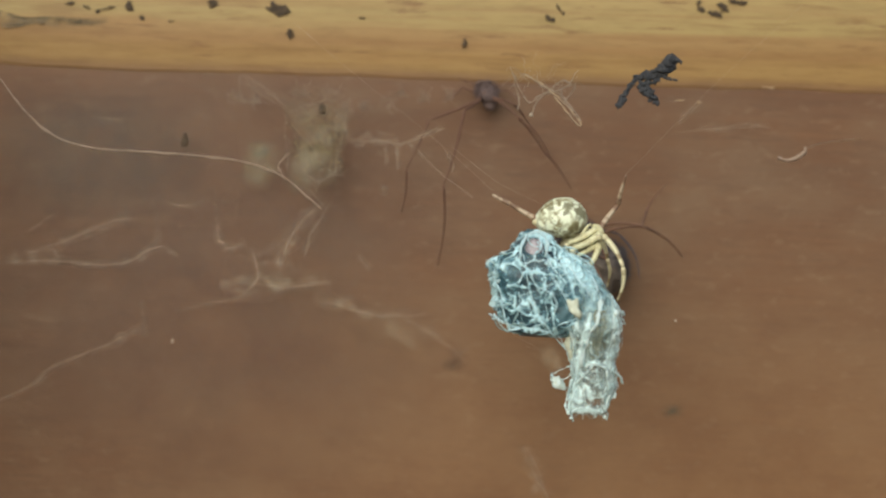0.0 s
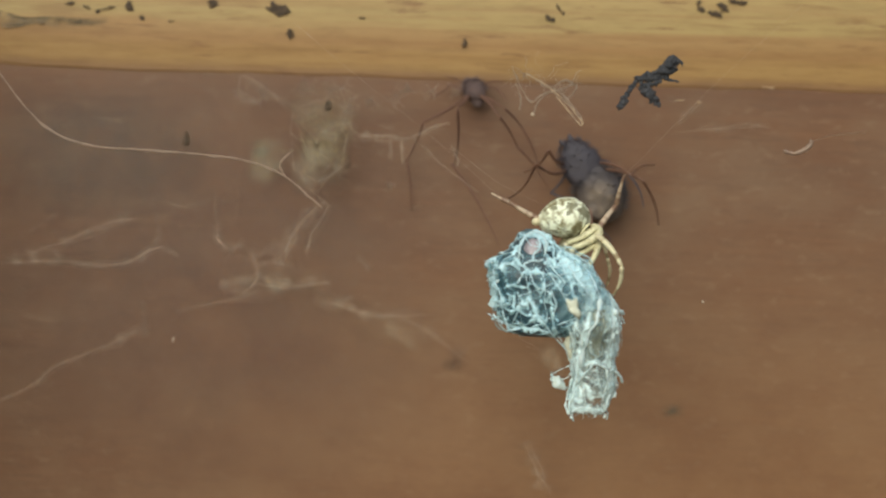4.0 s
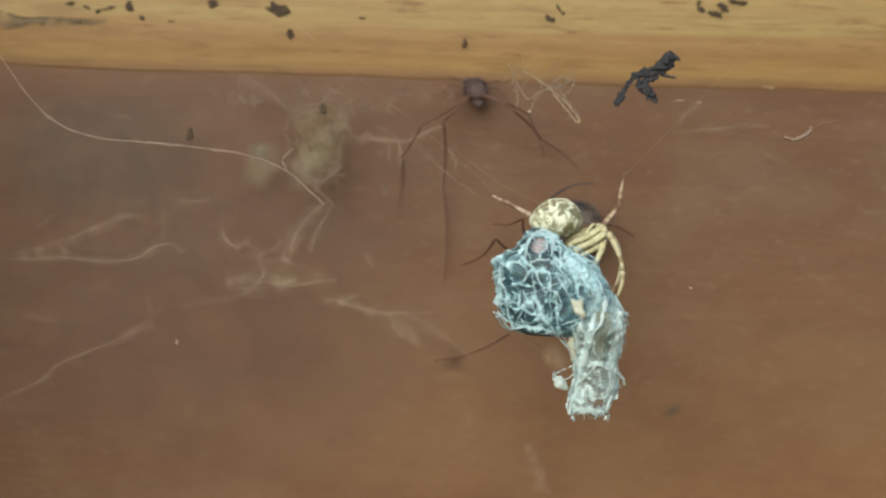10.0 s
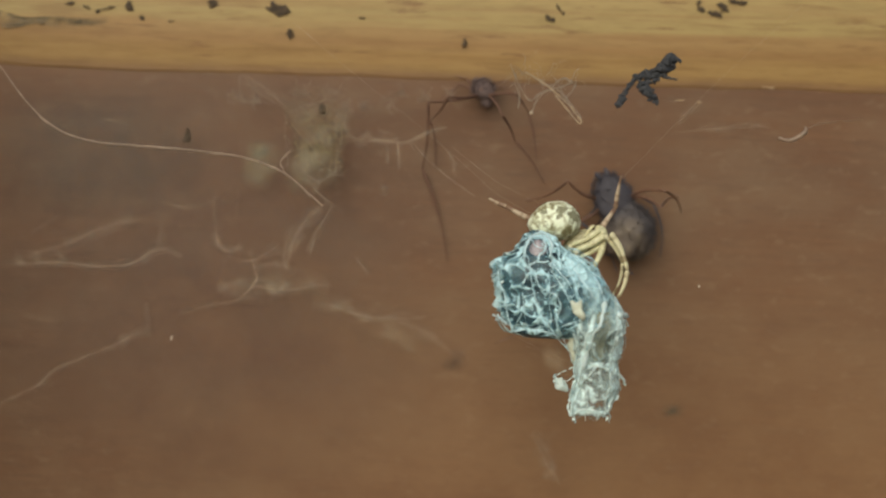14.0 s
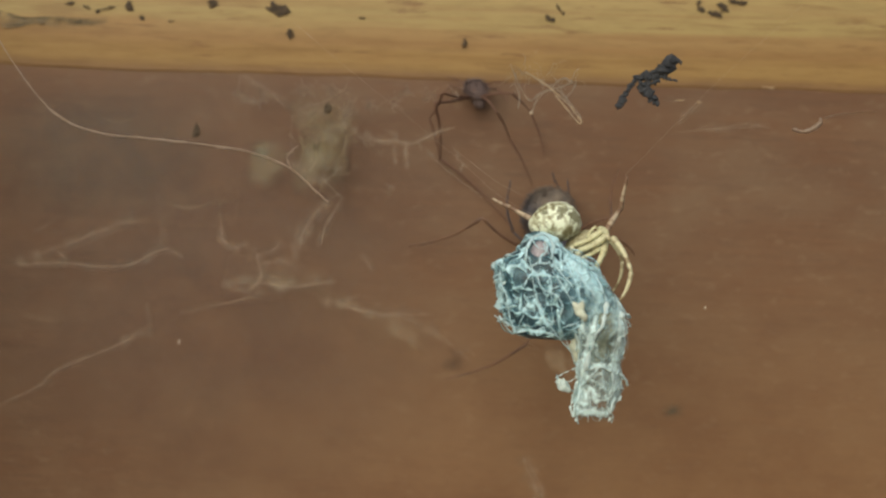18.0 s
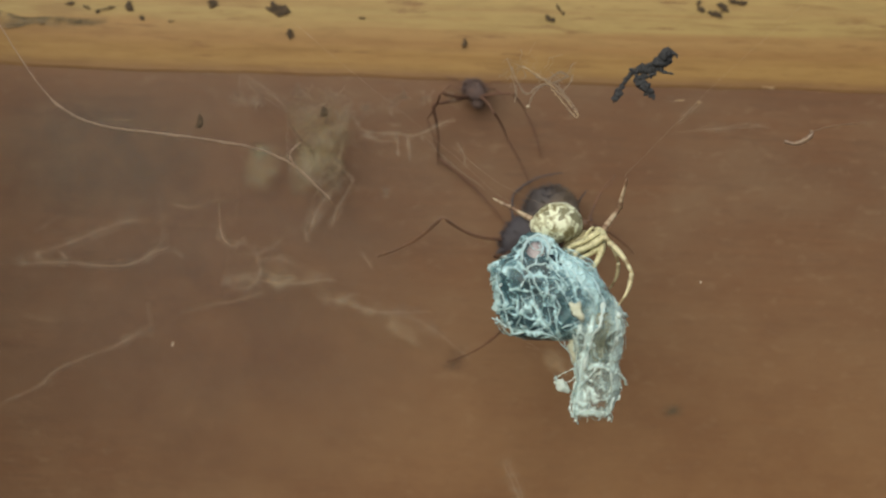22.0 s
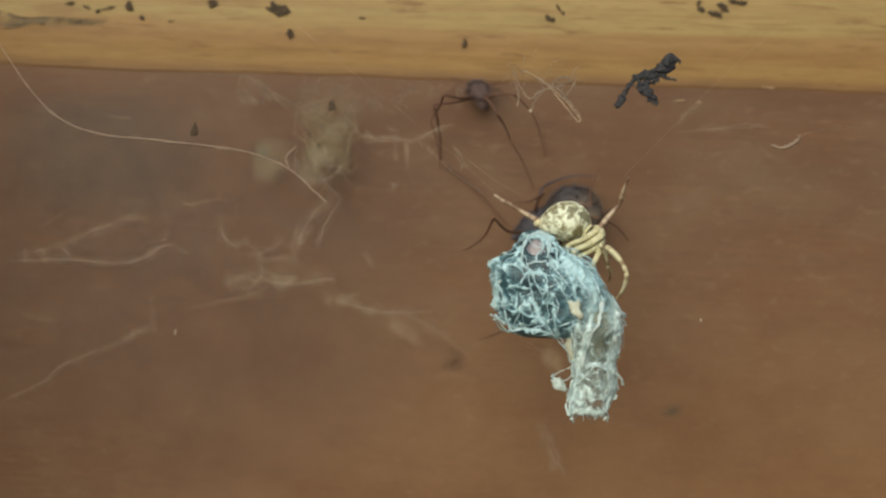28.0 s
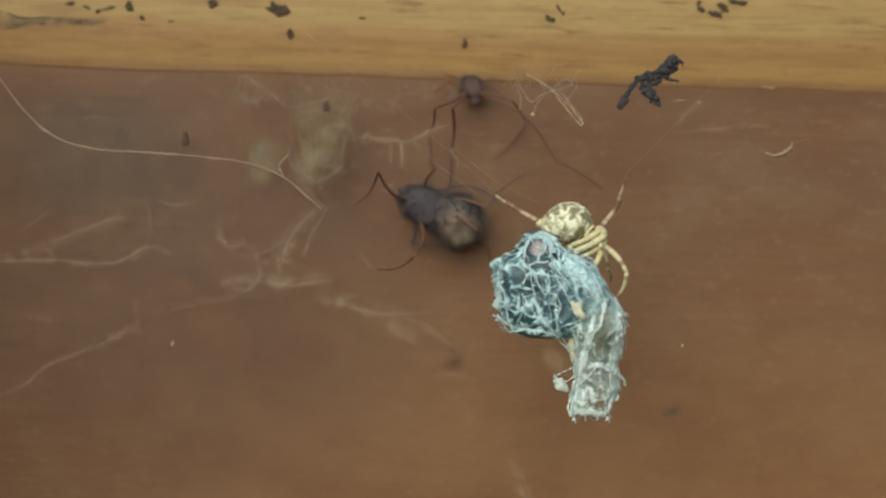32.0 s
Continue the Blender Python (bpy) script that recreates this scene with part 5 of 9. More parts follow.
debris = tagged(new("black_debris"), "crumpled black insect remains hanging at the rail's edge", "debris")
DEB_AT = (0.01785, -0.01, 0.01568)
debris.matrix_basis = Matrix.Translation(DEB_AT)
rnd = random.Random(5)
for line, sizes in [([(0.01533, -0.01, 0.01309), (0.0156, -0.01, 0.0138), (0.01608, -0.01, 0.01472), (0.01665, -0.01, 0.01554), (0.01734, -0.01, 0.01596)], (6, 6, 3.5, 5, 7)),
                    ([(0.01675, -0.01, 0.01554), (0.01784, -0.01, 0.01598), (0.01883, -0.01, 0.01641), (0.01952, -0.01, 0.01684), (0.0199, -0.01, 0.01755)], (4, 8, 10, 11, 10)),
                    ([(0.01685, -0.01, 0.01555), (0.01748, -0.01, 0.01486), (0.018, -0.01, 0.01418), (0.01863, -0.01, 0.0134)], (3, 8, 9, 5)), ([(0.01874, -0.01, 0.01611), (0.01945, -0.01, 0.01573), (0.02026, -0.01, 0.01556)], (5, 3, 2.5)),
                    ([(0.01767, -0.01, 0.01517), (0.01836, -0.01, 0.0154), (0.01895, -0.01, 0.01592)], (4, 5, 3)), ([(0.01961, -0.01, 0.01714), (0.0203, -0.01, 0.01736), (0.02062, -0.01, 0.01707)], (6, 4, 2))]:
    v, f = [], []
    for k, p in enumerate(curve_points(line, 11)):
        q = min(k / 11, len(sizes) - 1.001)
        r = 0.000044 * (sizes[int(q)] * (1 - q % 1) + sizes[int(q) + 1] * (q % 1))
        c = p - Vector(DEB_AT) + Vector((rnd.gauss(0, 0.38), rnd.gauss(0, 0.3), rnd.gauss(0, 0.38))) * r
        flake = blob("flake", c, (r * rnd.uniform(0.7, 1.25), r * 0.5, r * rnd.uniform(0.5, 0.95)), BLACK, 0.6, 2900, rnd.uniform(0, 180), 9, 0.0, rnd.uniform(0, 40))
        base = len(v)
        v += [w.co.copy() for w in flake.vertices]
        f += [tuple(base + i for i in face.vertices) for face in flake.polygons]
        bpy.data.meshes.remove(flake)
    part("bit", sheet("bit", v, f, BLACK), debris)
for at, size, turn in [((-0.01738, 0.0051, 0.02368), (22, 12), 8), ((-0.01616, 0.0051, 0.02136), (7, 15), 5), ((0.00148, 0.0051, 0.02093), (5, 9), 10), ((0.02653, 0.0051, 0.02476), (17, 8), 4), ((0.02526, 0.0051, 0.02506), (6, 10), -30), ((0.02742, 0.0051, 0.02531), (11, 9), 35), ((0.02878, 0.0051, 0.02586), (16, 3), 4), ((0.02507, 0.0051, 0.02569), (5, 6), 0), ((-0.024, 0.0051, 0.02409), (8, 8), 20),
                       ((-0.03855, 0.0051, 0.02361), (10, 4), -10), ((-0.03489, 0.0051, 0.02316), (25, 3.5), -16), ((-0.0324, 0.0051, 0.02347), (8, 12), 25), ((-0.03123, 0.0051, 0.02237), (5, 8), -30), ((0.01016, 0.0051, 0.0236), (9, 7), 20),
                       ((0.01103, 0.0051, 0.02465), (16, 3), 50), ((0.02909, 0.0051, 0.02592), (20, 5), 6), ((-0.03683, 0.0051, 0.02333), (7, 4), 14), ((-0.04132, 0.0051, 0.02148), (5, 2), 0), ((-0.02826, 0.0051, 0.02213), (8, 2), 5), ((-0.00894, 0.0051, 0.0231), (9, 2), 4)]:
    ob = tagged(new("dirt_fleck", crumbs("dirt_fleck", (size[0] * 0.000046, size[1] * 0.000046), turn, CRUST, round(at[0] * 1e5))),
                "black crust of dirt stuck on the pine rail", "fleck", "dirt flecks on the rail")
    ob.matrix_basis = Matrix.Translation(at)
for at, size, turn in [((0.03237, 0.0051, 0.01735), (15, 4), 3), ((0.02133, -0.006, 0.01437), (11, 2.5), -4), ((0.0231, -0.006, 0.01428), (5, 3), 20)]:
    chip = tagged(new("pale_chip", crumbs("pale_chip", (size[0] * 0.000046, size[1] * 0.00003), turn, CHIP, round(at[0] * 1e5))), "tiny pale chip caught at the rail's lower edge", "chip", "pale chips at the rail")
    chip.matrix_basis = Matrix.Translation(at)
for at, size, mat, lab in [((-0.04155, 0.0051, 0.0218), (150, 15), MOULD, "grey stain on the yellow pine rail"), ((0.02385, 0.0058, -0.01561), (27, 17), MOULD, "grey-green mould spot on the brown board"), ((0.00163, 0.0058, -0.01116), (34, 30), STAIN, "dark brown stain on the brown board"),
                           ((-0.01882, 0.0058, 0.00934), (22, 20), MOULD, "grey-green mould spot on the brown board")]:
    ob = tagged(new("stain"), lab, "stain")
    ob.matrix_basis = Matrix.Translation(at)
    w, h, c = Vector((size[0] * 0.000048, 0, 0)), Vector((0, 0, size[1] * 0.000048)), Vector(at)
    veil(ob, (c - w + h, c + w + h, c + w - h, c - w - h), mat, at[0] * 400, 12, 0.14).name = "spot"


# ---- what moves ----
def between(rows, t):
    """The pose that rows give at t."""
    for (t0, a), (t1, b) in zip(rows, rows[1:]):
        if t0 <= t <= t1:
            return a.lerp(b, (t - t0) / (t1 - t0))
    return rows[-1][1]


def aim(start, end, length, side, floor=1.0):
    """A pose at start whose x axis leads toward end; a gap that is too short is made up in depth, but not past the floor."""
    d = Vector(end) - Vector(start)
    flat = Vector((d.x, 0, d.z))
    if flat.length > length:
        flat = flat.normalized() * length * 0.999
    deep = side * math.sqrt(max(0, length * length - flat.length_squared))
    deep = max(-0.9 * length, min(deep, floor - start[1], 0.9 * length))
    flat = (flat.normalized() if flat.length > 1e-7 else Vector((0, 0, -1))) * math.sqrt(length * length - deep * deep)
    w = Vector((flat.x, deep, flat.z)).normalized()
    u = w.cross(Vector((0.0, 1.0, 0.0)))
    u = u.normalized() if u.length > 1e-5 else Vector((0, 0, 1))
    v = u.cross(w)
    return Matrix.Translation(start) @ Matrix((w, v, u)).transposed().to_4x4()


def step_leg(leg, lengths, rows, root=None, side=(1, -1), floor=1.0):
    """Keys both pieces of a leg from rows of (t, hip, knee, tip)."""
    up_rows, low_rows = [], []
    for t, hip, knee, tip in rows:
        inv = root(t).inverted()
        hip, knee, tip = inv @ Vector(hip), inv @ Vector(knee), inv @ Vector(tip)
        a = aim(hip, knee, lengths[0], side[0], floor)
        b = aim(a @ Vector((lengths[0], 0, 0)), tip, lengths[1], side[1], floor)
        up_rows.append((t, a))
        low_rows.append((t, a.inverted() @ b))
    walk(leg[0], up_rows)
    walk(leg[1], low_rows)


def dark_legs(rows_of_body):
    """Eight legs: five feel their way along the board (rows of time and tip), three are drawn in behind."""
    root, rnd = lambda t: between(rows_of_body, t), random.Random(8)
    def leg(lengths, r, tips, side):
        pieces, rows = spider_leg(dark_spider, lengths[0], lengths[1], r, DARK_LEG, DARK_LEG, (0.08, 0.06)), []
        times = sorted({s / 2 for s in range(65)} | {t for t, _, _ in tips})
        for t in times:
            head, tip = root(t) @ Vector((0.0036, 0, 0)), between([(q, Matrix.Translation((x, 0.004, z))) for q, x, z in tips], t).translation
            hip = head + 0.0013 * (tip - head).normalized()
            d = tip - hip
            rows.append((t, hip, hip + 0.48 * d + side * 0.22 * Vector((-d.z, 0, d.x)), tip))
        step_leg(pieces, lengths, rows, root, (-1, 1), 0.003)
    leg((0.006, 0.0066), 0.00014, [(0, 0.02193, 0.007), (1, 0.02252, 0.00617), (2, 0.02279, 0.00675), (3, 0.02203, 0.00905), (3.5, 0.02159, 0.00869), (6, 0.01803, 0.01028), (7, 0.01778, 0.00919), (8, 0.01765, 0.008), (9, 0.01822, 0.00773), (11, 0.01766, 0.00754), (12, 0.02184, 0.00808), (13, 0.02018, 0.00853), (14, 0.02338, 0.00592), (16.5, 0.01709, 0.00787), (17, 0.01697, 0.0078), (18, 0.01718, 0.00838), (20, 0.01783, 0.00766), (21, 0.018, 0.00767), (22, 0.01697, 0.00792), (23, 0.01389, 0.01014), (24, 0.01478, 0.00904), (25, 0.01536, 0.00849), (28, 0.01536, 0.00849), (28.8, 0.0142, 0.0093), (29, 0.01267, 0.00948), (30, 0.00855, 0.00883), (30.6, 0.00734, 0.00948), (31, 0.00772, 0.00824), (32, 0.00802, 0.00768)], -1)
    leg((0.006, 0.0066), 0.00014, [(0, 0.02386, -2e-05), (1, 0.02342, 0.00127), (2, 0.02349, -0.00082), (3, 0.02287, 0.0042), (6, 0.01845, 0.00066), (7, 0.01815, 0.00291), (8, 0.01884, 0.00458), (9, 0.01934, 0.00459), (10, 0.01898, 0.00181), (12, 0.02262, 0.00334), (13, 0.02015, 0.00071), (14, 0.02366, 0.0044), (16.5, 0.01902, 0.00067), (19, 0.01922, -0.0004), (20, 0.01961, -0.0001), (21, 0.01976, -0.00112), (22, 0.01904, 0.00011), (23, 0.01815, 0.00121), (24, 0.01831, 0.00144), (28, 0.01843, 0.00145), (28.8, 0.01228, -0.00124), (29.5, 0.00662, -0.00143), (30.5, 0.00543, 0.00023), (32, 0.00494, -0.00205)], 1)
    leg((0.0088, 0.0095), 0.00014, [(0, 0.01237, -0.00407), (2, 0.01237, -0.00407), (3, 0.00863, 0.00657), (6, 0.00083, 0.00241), (7, 0.00168, -0.00119), (8, 0.00397, -0.00185), (9, -0.00016, -0.0021), (10, 0.00252, -0.00088), (11, -0.00049, 0.00117), (12, 0.00437, -0.00207), (13, 0.00385, -0.0035), (14, 0.00671, -0.00426), (16.5, 0.00377, -0.0009), (18, -0.00335, 0.00017), (19, -0.00194, 0.00045), (20, -0.00273, 0.00019), (21, -0.00136, 1e-05), (22, -0.00643, -0.00095), (23, -0.01215, 0.0008), (24, -0.00073, 0.00162), (25, 0.00029, 0.00148), (28, 0.00313, 0.00129), (28.8, -0.00547, 0.00453), (29.2, -0.00545, 0.00385), (29.6, -0.00715, 0.00373), (30, -0.00722, 0.00606), (31, -0.00778, 0.00575), (32, -0.0075, 0.00576)], -1)
    leg((0.0056, 0.0062), 0.00014, [(0, 0.01447, 0.00109), (3, 0.00961, 0.01114), (6, 0.00674, 0.00368), (9, 0.00936, 0.00149), (11, 0.00303, 0.00441), (13, 0.00808, 0.00599), (16.5, 0.00819, 0.00259), (18, 0.00922, 0.00574), (22, 0.00548, -0.00118), (23, 0.00074, 0.00507), (24, 0.0081, 0.00542), (28, 0.00866, 0.00544), (28.6, 0.00661, 0.00747), (28.8, 0.00164, 0.00527), (29.6, -0.00218, 0.00792), (30.3, -0.00501, 0.00754), (31, -0.00503, 0.00839), (32, -0.00168, 0.00992)], -1)
    leg((0.0088, 0.0095), 0.00014, [(0, 0.01309, -0.00859), (6, 0.00679, -0.00652), (9, 0.00069, -0.01069), (10.5, -0.00099, -0.01131), (11, -0.00035, -0.01356), (12, 0.00129, -0.0118), (16.5, 0.00131, -0.01237), (19, 0.0002, -0.01325), (20, 0.00076, -0.01295), (22, 0.00071, -0.01125), (23, 0.00293, -0.01005), (25, 0.00459, -0.00886), (28, 0.00403, -0.00888), (29, 0.00101, -0.00331), (30, -0.00131, -0.00169), (32, -0.00471, -0.00151)], 1)
    for side, hip, knee, tip in ((1, (85, 18), (60, 80), (-60, 60)), (-1, (70, 20), (20, 75), (-80, 50)), (1, (60, 18), (-20, 60), (-90, 20))):
        h, k, e = [Vector((p[0] * 0.000048, 0.0, side * p[1] * 0.000048)) for p in (hip, knee, tip)]
        l1, l2 = (k - h).length * 1.08, (e - k).length * 1.1
        rows, ph, rate = [], rnd.uniform(0, 6.28), rnd.uniform(1.6, 2.6)
        for s in range(65):
            w, w2 = math.sin(rate * s / 2 + ph), math.sin(rate * 0.65 * s + 1.4 * ph)
            rows.append((s / 2, h + Vector((0, 0.001, 0)), k + Vector((w, 0, 0.5 * w2)) * 0.0003, e + Vector((w2, 0, w)) * 0.0005))
        step_leg(spider_leg(dark_spider, l1, l2, 0.00013, DARK_HEAD, DARK_HEAD, (0.08, 0.1)), (l1, l2), rows, lambda t: Matrix(), (1, -1), 0.0025)


def pale_legs():
    body = poses_of(pale_spider)

    def leg(l1, l2, r, mats, rows, side):
        pieces = spider_leg(pale_spider, l1, l2, r, mats[0], mats[1], (0.015, 0.02) if mats[0] == TAN_LEG else (0.06, 0.08))
        step_leg(pieces, (l1, l2), rows, (lambda t: between(body, t)) if mats[0] != CREAM_FEMUR else (lambda t: Matrix.Translation(PALE_AT)), side)

    leg(0.002993, 0.001786, 0.000227, (TAN_LEG, TAN_LEG), [(0, (0.00827, -0.014, 0.00264), (0.00562, -0.014, 0.00405), (0.00409, -0.014, 0.00482)), (8, (0.00817, -0.014, 0.00273), (0.00562, -0.014, 0.00405), (0.0041, -0.014, 0.00477)), (13, (0.00783, -0.014, 0.00291), (0.00547, -0.014, 0.00409), (0.004, -0.014, 0.00477)), (25, (0.00783, -0.014, 0.00281), (0.00547, -0.014, 0.00409), (0.0039, -0.014, 0.00486)), (28, (0.00842, -0.014, 0.00254), (0.00572, -0.014, 0.00391), (0.00409, -0.014, 0.00487)), (32, (0.00852, -0.014, 0.00245), (0.00587, -0.014, 0.00381), (0.00409, -0.014, 0.00492))], (1, 1))
    leg(0.002897, 0.002993, 0.000241, (TAN_LEG, TAN_LEG), [(0, (0.01314, -0.015, 0.00201), (0.01479, -0.015, 0.00426), (0.01514, -0.015, 0.00666)), (3, (0.01314, -0.015, 0.00201), (0.01479, -0.015, 0.00426), (0.01514, -0.015, 0.00666)), (9, (0.01318, -0.015, 0.0021), (0.01484, -0.015, 0.00407), (0.01513, -0.015, 0.00695)), (13, (0.01324, -0.015, 0.00201), (0.01474, -0.015, 0.00416), (0.01504, -0.015, 0.00695)), (19, (0.01323, -0.015, 0.0021), (0.0147, -0.015, 0.00416), (0.01499, -0.015, 0.00685)), (23, (0.01314, -0.015, 0.00201), (0.01479, -0.015, 0.00407), (0.01519, -0.015, 0.00657)), (28, (0.01304, -0.015, 0.002), (0.01484, -0.015, 0.00426), (0.01524, -0.015, 0.00648)), (32, (0.01314, -0.015, 0.00191), (0.01479, -0.015, 0.00407), (0.01524, -0.015, 0.00648))], (1, -1))
    leg(0.0034, 0.00295, 0.000225, (CREAM_LEG, CREAM_LEG), [(0, (0.01326, -0.0167, 0.00158), (0.01481, -0.0167, -0.00104), (0.01457, -0.0167, -0.0038)), (1, (0.01335, -0.0167, 0.00163), (0.01482, -0.0167, -0.00118), (0.01457, -0.0167, -0.0038)), (3, (0.01307, -0.0167, 0.00138), (0.01472, -0.0167, -0.00118), (0.01432, -0.0167, -0.00333)), (6, (0.01283, -0.0167, 0.00161), (0.0147, -0.0167, -0.00056), (0.01419, -0.0167, -0.00381)), (8, (0.01302, -0.0167, 0.00147), (0.01498, -0.0167, -0.00036), (0.01413, -0.0167, -0.00467)), (9, (0.0134, -0.0167, 0.00163), (0.0152, -0.0167, -0.00117), (0.01426, -0.0167, -0.00452)), (10, (0.01368, -0.0167, 0.00178), (0.01533, -0.0167, -0.00211), (0.01435, -0.0167, -0.00414)), (12, (0.0143, -0.0167, 0.0018), (0.01589, -0.0167, -0.00186), (0.01449, -0.0167, -0.00414)), (13, (0.0142, -0.0167, 0.00189), (0.01565, -0.0167, -0.00172), (0.01439, -0.0167, -0.00414)), (14, (0.01392, -0.0167, 0.00179), (0.0155, -0.0167, -0.00158), (0.0143, -0.0167, -0.00414)), (16.5, (0.01344, -0.0167, 0.00168), (0.01506, -0.0167, -0.00112), (0.01387, -0.0167, -0.00401)), (17, (0.01344, -0.0167, 0.00168), (0.01506, -0.0167, -0.00112), (0.01387, -0.0167, -0.00401)), (19, (0.01368, -0.0167, 0.00168), (0.01506, -0.0167, -0.00117), (0.01396, -0.0167, -0.00401)), (21, (0.01364, -0.0167, 0.0014), (0.01531, -0.0167, -0.00149), (0.01406, -0.0167, -0.0042)), (23, (0.01351, -0.0167, 0.00097), (0.01515, -0.0167, -0.00098), (0.01415, -0.0167, -0.004)), (25, (0.01347, -0.0167, 0.00087), (0.01496, -0.0167, -0.00113), (0.0141, -0.0167, -0.00386)), (28, (0.01357, -0.0167, 0.00064), (0.01502, -0.0167, -0.00146), (0.01443, -0.0167, -0.00371)), (30, (0.01334, -0.0167, 0.00053), (0.01502, -0.0167, -0.00146), (0.01428, -0.0167, -0.00371)), (32, (0.01353, -0.0167, 0.00063), (0.01502, -0.0167, -0.00146), (0.01438, -0.0167, -0.00371))], (-1, 1))
    leg(0.0028, 0.003283, 0.000193, (CREAM_LEG, CREAM_LEG), [(0, (0.01288, -0.0164, 0.0015), (0.01398, -0.0164, -0.00035), (0.01425, -0.0164, -0.00289)), (8, (0.01297, -0.0164, 0.0016), (0.01426, -0.0164, -0.00034), (0.01425, -0.0164, -0.00289)), (9, (0.01363, -0.0164, 0.00181), (0.01483, -0.0164, -0.00032), (0.01418, -0.0164, -0.0035)), (13, (0.01363, -0.0164, 0.00181), (0.01521, -0.0164, -0.0005), (0.01436, -0.0164, -0.00345)), (16.5, (0.01325, -0.0164, 0.0017), (0.01473, -0.0164, -0.00032), (0.01426, -0.0164, -0.00317)), (20, (0.01325, -0.0164, 0.0018), (0.01493, -0.0164, -0.00051), (0.01416, -0.0164, -0.00303)), (23, (0.01326, -0.0164, 0.00152), (0.01446, -0.0164, -0.00052), (0.01434, -0.0164, -0.0027)), (28, (0.01309, -0.0164, 0.00085), (0.014, -0.0164, -0.00101), (0.01452, -0.0164, -0.00241)), (32, (0.01309, -0.0164, 0.00085), (0.014, -0.0164, -0.0011), (0.01461, -0.0164, -0.00231))], (1, 1))
    leg(0.002945, 0.002318, 0.000251, (CREAM_FEMUR, CREAM_LEG), [(0, (0.01301, -0.0152, 0.00224), (0.01048, -0.0152, 0.00082), (0.00949, -0.0152, -0.00117)), (32, (0.01301, -0.0152, 0.00224), (0.01048, -0.0152, 0.00082), (0.00949, -0.0152, -0.00117))], (-1, 1))
    leg(0.0028, 0.002414, 0.000299, (CREAM_FEMUR, CREAM_LEG), [(0, (0.01336, -0.0156, 0.00177), (0.01093, -0.0156, 0.0004), (0.01053, -0.0156, -0.00189)), (32, (0.01336, -0.0156, 0.00177), (0.01093, -0.0156, 0.0004), (0.01053, -0.0156, -0.00189))], (-1, 1))
    leg(0.002849, 0.002414, 0.00029, (CREAM_FEMUR, CREAM_LEG), [(0, (0.01335, -0.015, 0.00153), (0.01242, -0.015, -0.00098), (0.01206, -0.015, -0.00315)), (32, (0.01335, -0.015, 0.00153), (0.01242, -0.015, -0.00098), (0.01206, -0.015, -0.00315))], (-1, 1))
    leg(0.002559, 0.002028, 0.000222, (CREAM_FEMUR, CREAM_LEG), [(0, (0.01334, -0.0151, 0.0012), (0.01129, -0.0151, -0.00021), (0.01087, -0.0151, -0.00208)), (32, (0.01334, -0.0151, 0.0012), (0.01129, -0.0151, -0.00021), (0.01087, -0.0151, -0.00208))], (-1, 1))
    leg(0.001255, 0.001448, 0.000145, (CREAM_FEMUR, CREAM_LEG), [(0, (0.01174, -0.0149, 0.00139), (0.01232, -0.0149, 0.00246), (0.01277, -0.0149, 0.00209)), (32, (0.01174, -0.0149, 0.00139), (0.01232, -0.0149, 0.00246), (0.01277, -0.0149, 0.00209))], (-1, 1))


